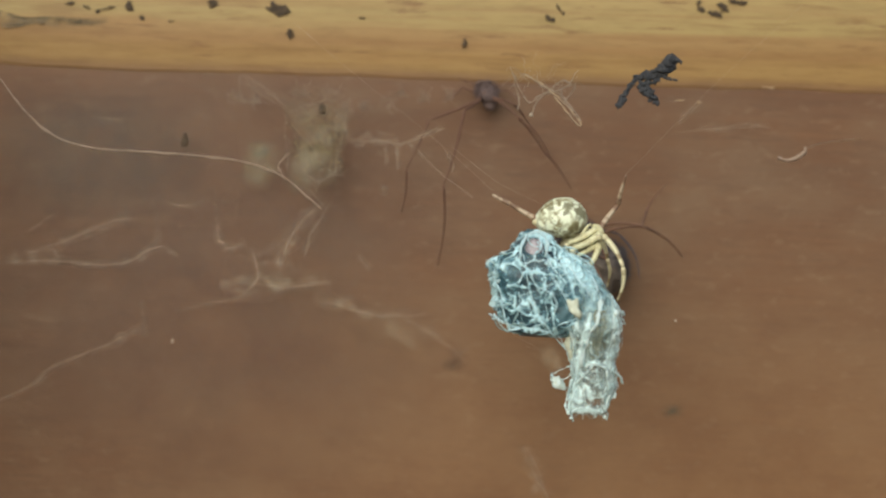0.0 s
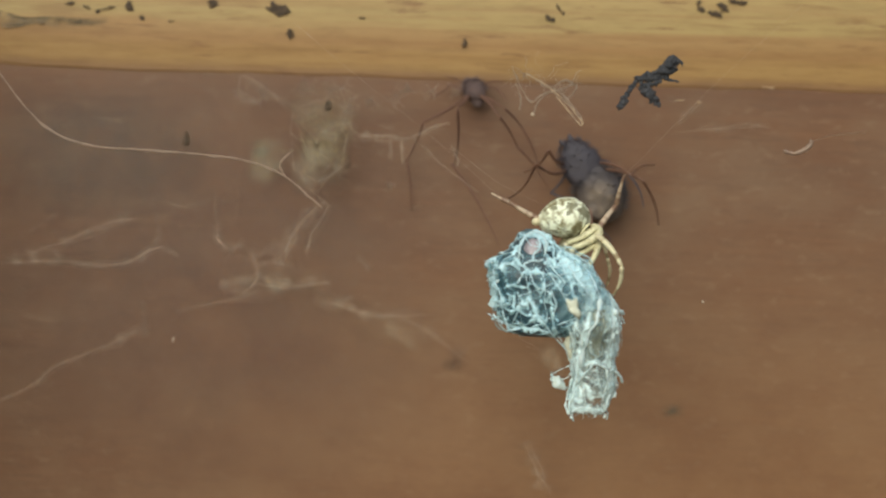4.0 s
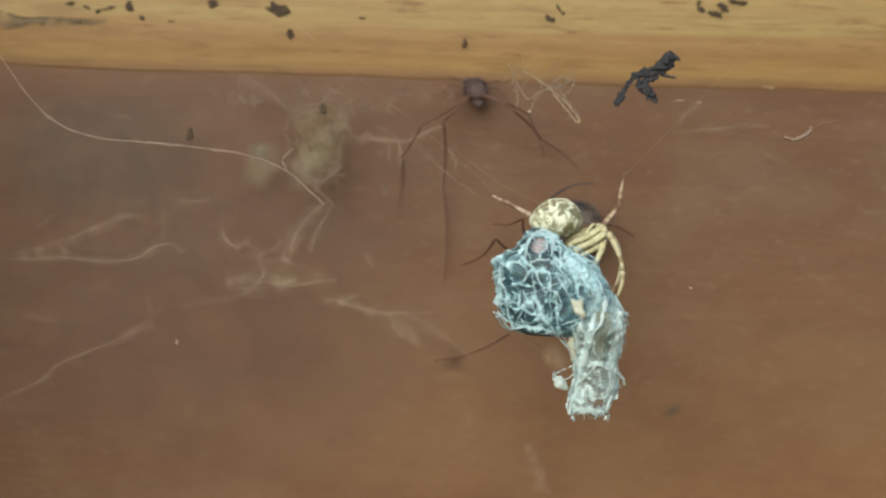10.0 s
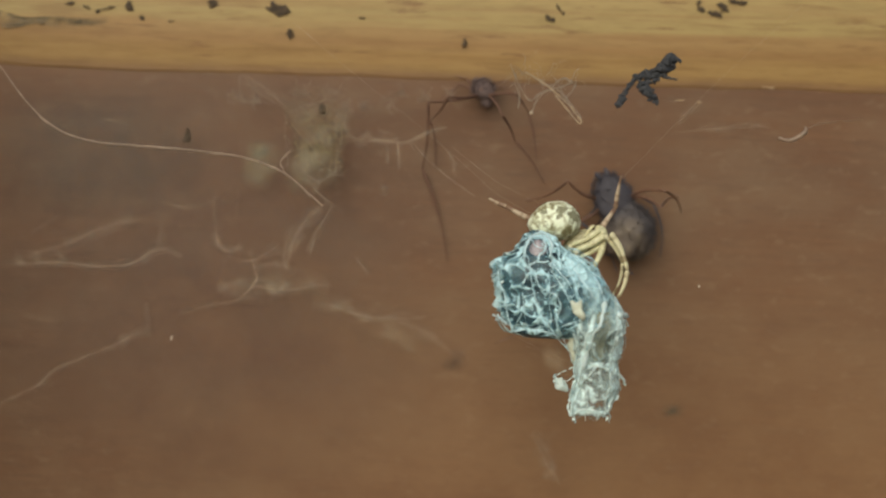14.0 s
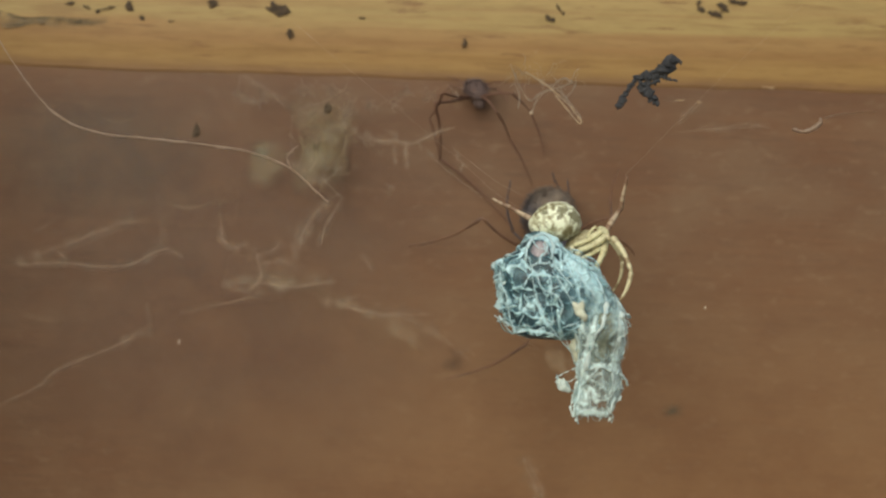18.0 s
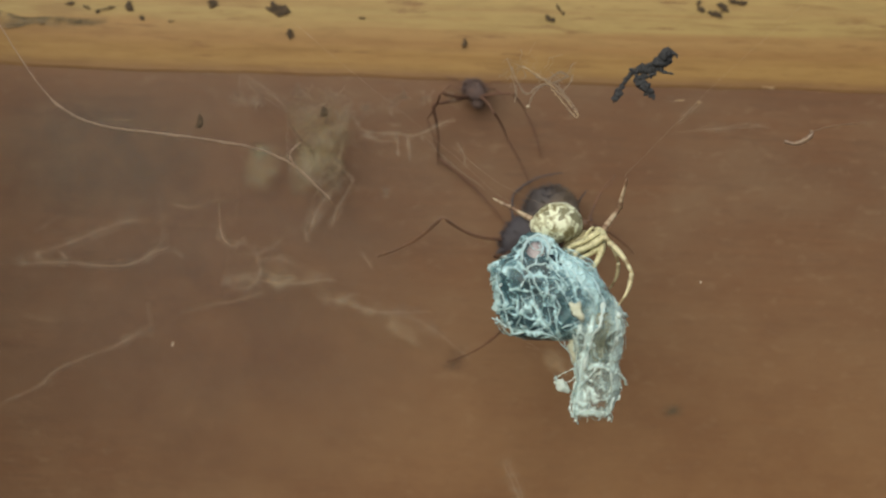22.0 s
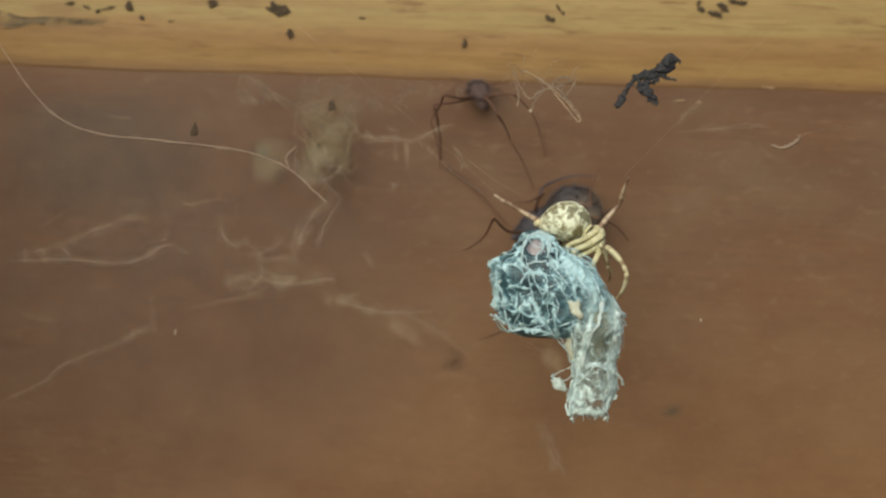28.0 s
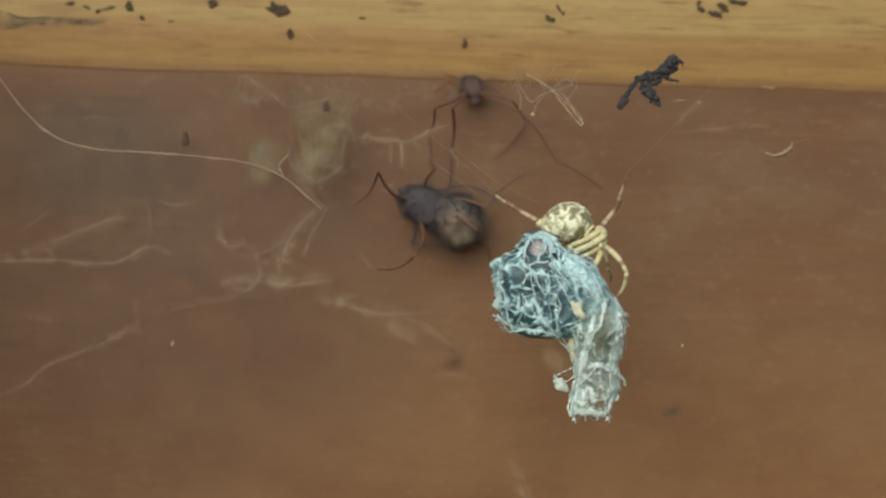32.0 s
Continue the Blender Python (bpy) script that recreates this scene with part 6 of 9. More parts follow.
def hanging_legs(rows_of_body):
    """Four long legs that swing and bend under the body, and four drawn up against the rail; rows hold (t, hip, knee, ankle, tip)."""
    root = lambda t: between(rows_of_body, t)
    def leg(lengths, r, rows):
        up, low = spider_leg(hanging_spider, lengths[0], lengths[1], r, RED_LEG, RED_LEG, (0.03, 0.03))
        foot = part("foot", bone("foot", lengths[2], r * 0.7, r * 0.3, RED_LEG, 0.04), up)
        up_rows, low_rows, foot_rows = [], [], []
        for t, *pts in rows:
            hip, knee, ankle, tip = [root(t).inverted() @ Vector(p) for p in pts]
            a = aim(hip, knee, lengths[0], -1, 0.0018)
            b = aim(a @ Vector((lengths[0], 0, 0)), ankle, lengths[1], 1, 0.0018)
            c = aim(b @ Vector((lengths[1], 0, 0)), tip, lengths[2], 1, 0.0018)
            up_rows.append((t, a))
            low_rows.append((t, a.inverted() @ b))
            foot_rows.append((t, a.inverted() @ c))
        walk(up, up_rows)
        walk(low, low_rows)
        walk(foot, foot_rows)
    leg((0.005412, 0.007432, 0.009606), 0.00016, [
        (0, (0.00334, 0.0035, 0.0152), (0.0016, 0.0035, 0.01337), (-0.00015, 0.0035, 0.00626), (-0.00048, 0.0035, -0.00081)), (1, (0.00231, 0.0035, 0.01539), (0.00073, 0.0035, 0.01391), (9e-05, 0.0035, 0.00779), (0.00371, 0.0035, 0.00046)), (2, (0.00271, 0.0035, 0.01541), (-0.00051, 0.0035, 0.01217), (-0.00081, 0.0035, 0.00567), (7e-05, 0.0035, -0.00051)), (3, (0.00232, 0.0035, 0.01534), (0.00049, 0.0035, 0.01277), (0.00064, 0.0035, 0.00798), (0.00216, 0.0035, 0.00464)),
        (5.5, (-0.00011, 0.0035, 0.01537), (0.00049, 0.0035, 0.01277), (0.00063, 0.0035, 0.00854), (0.00354, 0.0035, 0.00581)), (6, (-0.00068, 0.0035, 0.01535), (0.00141, 0.0035, 0.01054), (0.00457, 0.0035, 0.00867), (0.0083, 0.0035, 0.00682)), (6.5, (0, 0.0035, 0.01537), (-0.00061, 0.0035, 0.01189), (0.00063, 0.0035, 0.00854), (0.00359, 0.0035, 0.00412)), (7, (0.00079, 0.0035, 0.0154), (-0.00347, 0.0035, 0.01292), (-0.00432, 0.0035, 0.00782), (-0, 0.0035, 0.00186)),
        (8, (0.00153, 0.0035, 0.01526), (-0.00105, 0.0035, 0.01328), (-0.00017, 0.0035, 0.00682), (0.00434, 0.0035, -0.0015)), (9, (0.00186, 0.0035, 0.01532), (0.00019, 0.0035, 0.01332), (0.00038, 0.0035, 0.00741), (0.00429, 0.0035, -9e-05)), (10, (0.0022, 0.0035, 0.01545), (-0.0004, 0.0035, 0.01246), (-0.00015, 0.0035, 0.00626), (0.00014, 0.0035, -0.0009)), (11, (0.00192, 0.0035, 0.01544), (-0.00144, 0.0035, 0.0113), (-0.00204, 0.0035, 0.00733), (-0.00257, 0.0035, 0.00279)),
        (12, (0.00299, 0.0035, 0.01547), (-6e-05, 0.0035, 0.01219), (0.0001, 0.0035, 0.0074), (0.00036, 0.0035, 0.00289)), (13, (0.00203, 0.0035, 0.01555), (-0.00266, 0.0035, 0.01408), (-0.0019, 0.0035, 0.00818), (0.00352, 0.0035, 0.00627)), (14, (0.00299, 0.0035, 0.01547), (-0.00193, 0.0035, 0.01438), (-0.00223, 0.0035, 0.00958), (-0.00052, 0.0035, 0.00207)), (14.5, (0.00271, 0.0035, 0.01546), (-0.00193, 0.0035, 0.01438), (-0.00212, 0.0035, 0.00958), (0.00079, 0.0035, 0.00347)),
        (16.5, (0.00236, 0.0035, 0.01517), (-0.00102, 0.0035, 0.01396), (-0.00036, 0.0035, 0.00936), (0.00412, 0.0035, 0.00533)), (18, (0.00227, 0.0035, 0.01535), (-0.00125, 0.0035, 0.01412), (-0.00052, 0.0035, 0.00907), (0.00529, 0.0035, 0.0039)), (19, (0.00245, 0.0035, 0.01526), (-0.00125, 0.0035, 0.01412), (-0.00052, 0.0035, 0.00907), (0.00587, 0.0035, 0.00346)), (21, (0.00253, 0.0035, 0.01518), (-0.00136, 0.0035, 0.01401), (-0.00052, 0.0035, 0.00907), (0.00586, 0.0035, 0.00363)),
        (22, (0.0021, 0.0035, 0.01534), (-0.00147, 0.0035, 0.014), (-0.00075, 0.0035, 0.00917), (0.00472, 0.0035, 0.00416)), (23, (0.0021, 0.0035, 0.01525), (-0.00169, 0.0035, 0.01383), (-0.0012, 0.0035, 0.00905), (0.00386, 0.0035, 0.00458)), (24, (0.00245, 0.0035, 0.01526), (-0.00136, 0.0035, 0.01401), (-0.00063, 0.0035, 0.00907), (0.00559, 0.0035, 0.00345)), (28, (0.00253, 0.0035, 0.01527), (-0.00136, 0.0035, 0.01401), (-0.00052, 0.0035, 0.00907), (0.0053, 0.0035, 0.00361)),
        (28.4, (0.00253, 0.0035, 0.01527), (-0.00097, 0.0035, 0.01413), (4e-05, 0.0035, 0.00909), (0.00142, 0.0035, 0.00507)), (28.7, (0.00229, 0.0035, 0.0153), (-0.00011, 0.0035, 0.01388), (0.00095, 0.0035, 0.00883), (0.0008, 0.0035, 0.00313)), (29.2, (0.00199, 0.0035, 0.01541), (7e-05, 0.0035, 0.0136), (0.00049, 0.0035, 0.0091), (0.00074, 0.0035, 0.00516)), (30, (0.00192, 0.0035, 0.0156), (0.00046, 0.0035, 0.01362), (0.00056, 0.0035, 0.01052), (0.00047, 0.0035, 0.00797)),
        (32, (0.00182, 0.0035, 0.01568), (0.00046, 0.0035, 0.01362), (0.00053, 0.0035, 0.01136), (0.00043, 0.0035, 0.00938))])
    leg((0.005984, 0.005383, 0.00509), 0.00013, [
        (0, (0.00334, 0.0035, 0.0152), (-0.00177, 0.0035, 0.0127), (-0.00387, 0.0035, 0.00783), (-0.00421, 0.0035, 0.00443)), (1, (0.00231, 0.0035, 0.01539), (-0.0015, 0.0035, 0.01327), (-0.00309, 0.0035, 0.01011), (-0.00328, 0.0035, 0.00729)), (2, (0.00271, 0.0035, 0.01541), (-0.00233, 0.0035, 0.01268), (-0.00381, 0.0035, 0.00953), (-0.00398, 0.0035, 0.00608)), (3, (0.00232, 0.0035, 0.01534), (-0.00205, 0.0035, 0.01269), (-0.00414, 0.0035, 0.00923), (-0.00458, 0.0035, 0.00555)),
        (6, (-0.00068, 0.0035, 0.01535), (-0.00511, 0.0035, 0.01146), (-0.00558, 0.0035, 0.00862), (-0.00363, 0.0035, 0.004)), (8, (0.00153, 0.0035, 0.01526), (-0.00261, 0.0035, 0.01267), (-0.00452, 0.0035, 0.01063), (-0.00481, 0.0035, 0.00724)), (9, (0.00186, 0.0035, 0.01532), (-0.00259, 0.0035, 0.01211), (-0.0045, 0.0035, 0.01007), (-0.00504, 0.0035, 0.00582)), (11, (0.00192, 0.0035, 0.01544), (-0.00289, 0.0035, 0.01238), (-0.00448, 0.0035, 0.00922), (-0.00477, 0.0035, 0.00611)),
        (13, (0.00203, 0.0035, 0.01555), (-0.00125, 0.0035, 0.01412), (-0.00261, 0.0035, 0.01267), (-0.00279, 0.0035, 0.00956)), (16.5, (0.00236, 0.0035, 0.01517), (-0.00042, 0.0035, 0.01472), (-0.00133, 0.0035, 0.01328), (-0.00114, 0.0035, 0.01074)), (28, (0.00253, 0.0035, 0.01527), (-0.00042, 0.0035, 0.01472), (-0.00133, 0.0035, 0.01328), (-0.00114, 0.0035, 0.01074)), (29, (0.00193, 0.0035, 0.01534), (-0.00096, 0.0035, 0.01385), (-0.00201, 0.0035, 0.01156), (-0.00219, 0.0035, 0.00845)),
        (32, (0.00182, 0.0035, 0.01568), (-0.00123, 0.0035, 0.01356), (-0.00172, 0.0035, 0.01129), (-0.00164, 0.0035, 0.00875))])
    leg((0.003613, 0.003686, 0.0047), 0.00013, [
        (0, (0.00444, 0.0035, 0.0152), (0.00636, 0.0035, 0.01437), (0.00811, 0.0035, 0.01274), (0.00958, 0.0035, 0.01081)), (1, (0.00341, 0.0035, 0.01539), (0.00616, 0.0035, 0.01363), (0.00884, 0.0035, 0.01118), (0.01347, 0.0035, 0.0111)), (2, (0.00381, 0.0035, 0.01541), (0.00636, 0.0035, 0.01437), (0.0084, 0.0035, 0.01246), (0.00931, 0.0035, 0.01052)), (3, (0.00342, 0.0035, 0.01534), (0.00553, 0.0035, 0.01378), (0.00756, 0.0035, 0.01215), (0.00848, 0.0035, 0.00993)),
        (6, (0.00042, 0.0035, 0.01535), (0.00326, 0.0035, 0.01427), (0.00558, 0.0035, 0.01237), (0.00735, 0.0035, 0.00989)), (8, (0.00263, 0.0035, 0.01526), (0.00496, 0.0035, 0.01404), (0.00725, 0.0035, 0.01299), (0.00985, 0.0035, 0.01138)), (9, (0.00296, 0.0035, 0.01532), (0.00523, 0.0035, 0.01434), (0.00751, 0.0035, 0.01384), (0.00844, 0.0035, 0.01134)), (11, (0.00302, 0.0035, 0.01544), (0.00552, 0.0035, 0.01434), (0.00782, 0.0035, 0.01301), (0.00931, 0.0035, 0.01052)),
        (13, (0.00313, 0.0035, 0.01555), (0.00549, 0.0035, 0.01519), (0.00678, 0.0035, 0.01354), (0.00704, 0.0035, 0.01101)), (16.5, (0.00346, 0.0035, 0.01517), (0.00633, 0.0035, 0.01522), (0.00842, 0.0035, 0.01371), (0.00976, 0.0035, 0.01064)), (19, (0.00355, 0.0035, 0.01526), (0.00633, 0.0035, 0.01539), (0.00847, 0.0035, 0.01388), (0.00971, 0.0035, 0.01042)), (23, (0.0032, 0.0035, 0.01525), (0.00633, 0.0035, 0.01539), (0.0079, 0.0035, 0.01386), (0.00889, 0.0035, 0.01135)),
        (25, (0.00355, 0.0035, 0.01518), (0.00633, 0.0035, 0.01539), (0.00847, 0.0035, 0.01388), (0.00971, 0.0035, 0.01042)), (28, (0.00363, 0.0035, 0.01527), (0.00633, 0.0035, 0.01539), (0.00847, 0.0035, 0.01388), (0.0097, 0.0035, 0.01064)), (29, (0.00303, 0.0035, 0.01534), (0.00607, 0.0035, 0.01464), (0.00769, 0.0035, 0.01357), (0.00845, 0.0035, 0.01105)), (30, (0.00302, 0.0035, 0.0156), (0.00636, 0.0035, 0.01437), (0.00772, 0.0035, 0.01244), (0.00763, 0.0035, 0.01018)),
        (32, (0.00292, 0.0035, 0.01568), (0.00634, 0.0035, 0.01494), (0.00799, 0.0035, 0.01301), (0.00592, 0.0035, 0.01052))])
    leg((0.005524, 0.005328, 0.00556), 0.00013, [
        (0, (0.00444, 0.0035, 0.0152), (0.00669, 0.0035, 0.01297), (0.00961, 0.0035, 0.00996), (0.01212, 0.0035, 0.00722)), (1, (0.00341, 0.0035, 0.01539), (0.00613, 0.0035, 0.01295), (0.00905, 0.0035, 0.00966), (0.01113, 0.0035, 0.00663)), (2, (0.00381, 0.0035, 0.01541), (0.0072, 0.0035, 0.01299), (0.00988, 0.0035, 0.01025), (0.01256, 0.0035, 0.00763)), (3, (0.00342, 0.0035, 0.01534), (0.005, 0.0035, 0.01292), (0.00704, 0.0035, 0.01073), (0.00938, 0.0035, 0.00826)),
        (6, (0.00042, 0.0035, 0.01535), (0.00303, 0.0035, 0.01285), (0.00566, 0.0035, 0.00983), (0.00829, 0.0035, 0.00699)), (8, (0.00263, 0.0035, 0.01526), (0.00525, 0.0035, 0.01377), (0.00784, 0.0035, 0.01244), (0.011, 0.0035, 0.01057)), (9, (0.00296, 0.0035, 0.01532), (0.00554, 0.0035, 0.0135), (0.00845, 0.0035, 0.01105), (0.01207, 0.0035, 0.0088)), (11, (0.00302, 0.0035, 0.01544), (0.00639, 0.0035, 0.01353), (0.00955, 0.0035, 0.01165), (0.01273, 0.0035, 0.00933)),
        (13, (0.00313, 0.0035, 0.01555), (0.00432, 0.0035, 0.01289), (0.00592, 0.0035, 0.01069), (0.00826, 0.0035, 0.00794)), (16.5, (0.00346, 0.0035, 0.01517), (0.00453, 0.0035, 0.01347), (0.00636, 0.0035, 0.01099), (0.00827, 0.0035, 0.00766)), (28, (0.00363, 0.0035, 0.01527), (0.00453, 0.0035, 0.01347), (0.00636, 0.0035, 0.01099), (0.00827, 0.0035, 0.00766)), (29, (0.00303, 0.0035, 0.01534), (0.00498, 0.0035, 0.01348), (0.00676, 0.0035, 0.01072), (0.00855, 0.0035, 0.00767)),
        (30, (0.00302, 0.0035, 0.0156), (0.00582, 0.0035, 0.01379), (0.00733, 0.0035, 0.01073), (0.00968, 0.0035, 0.00771)), (31, (0.00301, 0.0035, 0.01568), (0.00653, 0.0035, 0.01438), (0.00875, 0.0035, 0.01022), (0.012, 0.0035, 0.00581)), (32, (0.00292, 0.0035, 0.01568), (0.00781, 0.0035, 0.01329), (0.01105, 0.0035, 0.00916), (0.01582, 0.0035, 0.0065))])
    # four legs drawn up against the rail
    for dx, dy, ex, ey in ((-50, -14, -88, 18), (45, -10, 70, 22), (-35, -25, -60, -30), (38, -22, 66, -18)):
        l = Vector((dx, 0, dy)).length * 0.000048 * 1.1, Vector((ex - dx, 0, ey - dy)).length * 0.000048 * 1.1
        base = HANG_AT
        rows = [(t, base, base + Vector((dx, 0, -dy)) * 0.000048, base + Vector((ex, 0, -ey)) * 0.000048) for t in (0, 32)]
        step_leg(spider_leg(hanging_spider, l[0], l[1], 0.00011, RED_LEG, RED_LEG), l, rows, lambda t: Matrix.Translation(HANG_AT))


def poses_of(ob):
    """The keyed poses of ob, read back from its curves, each half second."""
    rows, f = [], {(c.data_path, c.array_index): c for c in ob.animation_data.action.layers[0].strips[0].channelbag(ob.animation_data.action_slot).fcurves}
    for s in range(65):
        k = frame(s / 2)
        turn = Quaternion([f["rotation_quaternion", i].evaluate(k) for i in range(4)]).normalized()
        rows.append((s / 2, Matrix.Translation([f["location", i].evaluate(k) for i in range(3)]) @ turn.to_matrix().to_4x4()))
    return rows


def motions():
    walk(prey, [
        (0, pose(0.00964, -0.016, -0.00532, 0, 0.2)), (0.5, pose(0.00977, -0.016, -0.00536, 0, -0.2)), (1, pose(0.00995, -0.016, -0.00543, 0, -0.6)),
        (1.5, pose(0.01, -0.016, -0.00544, 0, -0.3)), (2, pose(0.00999, -0.016, -0.00541, 0, -0.4)), (2.5, pose(0.00987, -0.016, -0.00539, 0, -0.6)),
        (3, pose(0.0097, -0.016, -0.00532)), (3.5, pose(0.00964, -0.016, -0.00531, 0, -0.3)), (5.5, pose(0.00946, -0.016, -0.00526)),
        (6, pose(0.00954, -0.016, -0.0053, 0, -0.1)), (6.5, pose(0.0097, -0.016, -0.00534, 0, -0.3)), (7, pose(0.00976, -0.016, -0.00537, 0, -0.7)),
        (7.5, pose(0.00973, -0.016, -0.0054, 0, -1.6)), (8, pose(0.00978, -0.016, -0.00543, 0, -1.3)), (8.5, pose(0.00978, -0.016, -0.00535, 0, 1.1)),
        (9, pose(0.00976, -0.016, -0.00535, 0, 0.9)), (9.5, pose(0.00989, -0.016, -0.00537, 0, 1.0)), (10, pose(0.00996, -0.016, -0.00528, 0, 1.7)),
        (10.5, pose(0.00991, -0.016, -0.00524, 0, 2.9)), (11, pose(0.00997, -0.016, -0.00534, 0, 2.0)), (11.5, pose(0.00975, -0.016, -0.00515, 0, 3.4)),
        (12, pose(0.00996, -0.016, -0.00519, 0, 4.2)), (12.5, pose(0.01008, -0.016, -0.00519, 0, 4.8)), (13, pose(0.01005, -0.016, -0.00519, 0, 3.8)),
        (13.5, pose(0.00979, -0.016, -0.00537, 0, 1.2)), (14, pose(0.00993, -0.016, -0.00543, 0, 0.8)), (14.5, pose(0.00998, -0.016, -0.00541, 0, 0.8)),
        (16.5, pose(0.00973, -0.016, -0.0053, 0, 1.8)), (17, pose(0.0097, -0.016, -0.00529, 0, 1.6)), (17.5, pose(0.01012, -0.016, -0.00551, 0, 0.3)),
        (18, pose(0.0101, -0.016, -0.0055, 0, 0.4)), (18.5, pose(0.00984, -0.016, -0.00536, 0, 1.0)), (19, pose(0.00961, -0.016, -0.00529, 0, 1.4)),
        (19.5, pose(0.00962, -0.016, -0.00529, 0, 1.5)), (20, pose(0.0099, -0.016, -0.00547, 0, 0.6)), (20.5, pose(0.00984, -0.016, -0.0054, 0, 0.9)),
        (21, pose(0.0097, -0.016, -0.0054, 0, 0.6)), (21.5, pose(0.0095, -0.016, -0.00535, 0, 0.5)), (22, pose(0.00988, -0.016, -0.00556, 0, -0.8)),
        (22.5, pose(0.00993, -0.016, -0.00554, 0, -1.0)), (23, pose(0.00967, -0.016, -0.00541, 0, -0.1)), (23.5, pose(0.00933, -0.016, -0.0053, 0, 0.8)),
        (24, pose(0.0092, -0.016, -0.00523, 0, 0.6)), (24.5, pose(0.00913, -0.016, -0.00522, 0, 0.7)), (25, pose(0.00934, -0.016, -0.00528, 0, 0.5)),
        (25.5, pose(0.00967, -0.016, -0.00546, 0, -0.6)), (27.5, pose(0.00956, -0.016, -0.00533, 0, 1.0)), (28, pose(0.00975, -0.016, -0.00541, 0, 0.7)),
        (28.5, pose(0.00987, -0.016, -0.00544, 0, 0.7)), (29, pose(0.00983, -0.016, -0.00542, 0, 0.8)), (29.5, pose(0.0099, -0.016, -0.00542, 0, 0.7)),
        (30, pose(0.0099, -0.016, -0.00545, 0, 0.8)), (30.5, pose(0.00989, -0.016, -0.00547, 0, 0.6)), (31, pose(0.00986, -0.016, -0.00541, 0, 0.9)),
        (31.5, pose(0.00992, -0.016, -0.00546, 0, 0.6)), (32, pose(0.00993, -0.016, -0.00545, 0, 0.7))])
    walk(pale_spider, [
        (0, pose(0.01014, -0.014, 0.00299)), (0.5, pose(0.01026, -0.014, 0.00295)), (1, pose(0.01045, -0.014, 0.00288)),
        (1.5, pose(0.01051, -0.014, 0.00287)), (2, pose(0.01049, -0.014, 0.0029)), (2.5, pose(0.01037, -0.014, 0.00292)),
        (3, pose(0.01019, -0.014, 0.00299)), (3.5, pose(0.01013, -0.014, 0.003)), (5.5, pose(0.00995, -0.014, 0.00305)),
        (6, pose(0.01004, -0.014, 0.00302)), (6.5, pose(0.0102, -0.014, 0.00297)), (7, pose(0.01026, -0.014, 0.00295)),
        (7.5, pose(0.01022, -0.014, 0.00291)), (8, pose(0.01028, -0.014, 0.00288)), (8.5, pose(0.01027, -0.014, 0.00296)),
        (9, pose(0.01026, -0.014, 0.00296)), (9.5, pose(0.01039, -0.014, 0.00294)), (10, pose(0.01046, -0.014, 0.00303)),
        (10.5, pose(0.01041, -0.014, 0.00307)), (11, pose(0.01047, -0.014, 0.00297)), (11.5, pose(0.01025, -0.014, 0.00316)),
        (12, pose(0.01046, -0.014, 0.00312)), (12.5, pose(0.01059, -0.014, 0.00313)), (13, pose(0.01056, -0.014, 0.00312)),
        (13.5, pose(0.01029, -0.014, 0.00294)), (14, pose(0.01043, -0.014, 0.00288)), (14.5, pose(0.01049, -0.014, 0.0029)),
        (16.5, pose(0.01023, -0.014, 0.00301)), (17, pose(0.0102, -0.014, 0.00302)), (17.5, pose(0.01063, -0.014, 0.00279)),
        (18, pose(0.0106, -0.014, 0.00281)), (18.5, pose(0.01034, -0.014, 0.00295)), (19, pose(0.01011, -0.014, 0.00302)),
        (19.5, pose(0.01012, -0.014, 0.00303)), (20, pose(0.0104, -0.014, 0.00284)), (20.5, pose(0.01034, -0.014, 0.00291)),
        (21, pose(0.01019, -0.014, 0.00291)), (21.5, pose(0.00999, -0.014, 0.00296)), (22, pose(0.01038, -0.014, 0.00275)),
        (22.5, pose(0.01043, -0.014, 0.00277)), (23, pose(0.01017, -0.014, 0.00289)), (23.5, pose(0.00981, -0.014, 0.00301)),
        (24, pose(0.00969, -0.014, 0.00308)), (24.5, pose(0.00962, -0.014, 0.0031)), (25, pose(0.00983, -0.014, 0.00303)),
        (25.5, pose(0.01017, -0.014, 0.00285)), (27.5, pose(0.01006, -0.014, 0.00298)), (28, pose(0.01025, -0.014, 0.00289)),
        (28.5, pose(0.01037, -0.014, 0.00287)), (29, pose(0.01033, -0.014, 0.00289)), (29.5, pose(0.0104, -0.014, 0.00289)),
        (30, pose(0.0104, -0.014, 0.00286)), (30.5, pose(0.01039, -0.014, 0.00284)), (31, pose(0.01036, -0.014, 0.0029)),
        (31.5, pose(0.01042, -0.014, 0.00285)), (32, pose(0.01043, -0.014, 0.00285))])
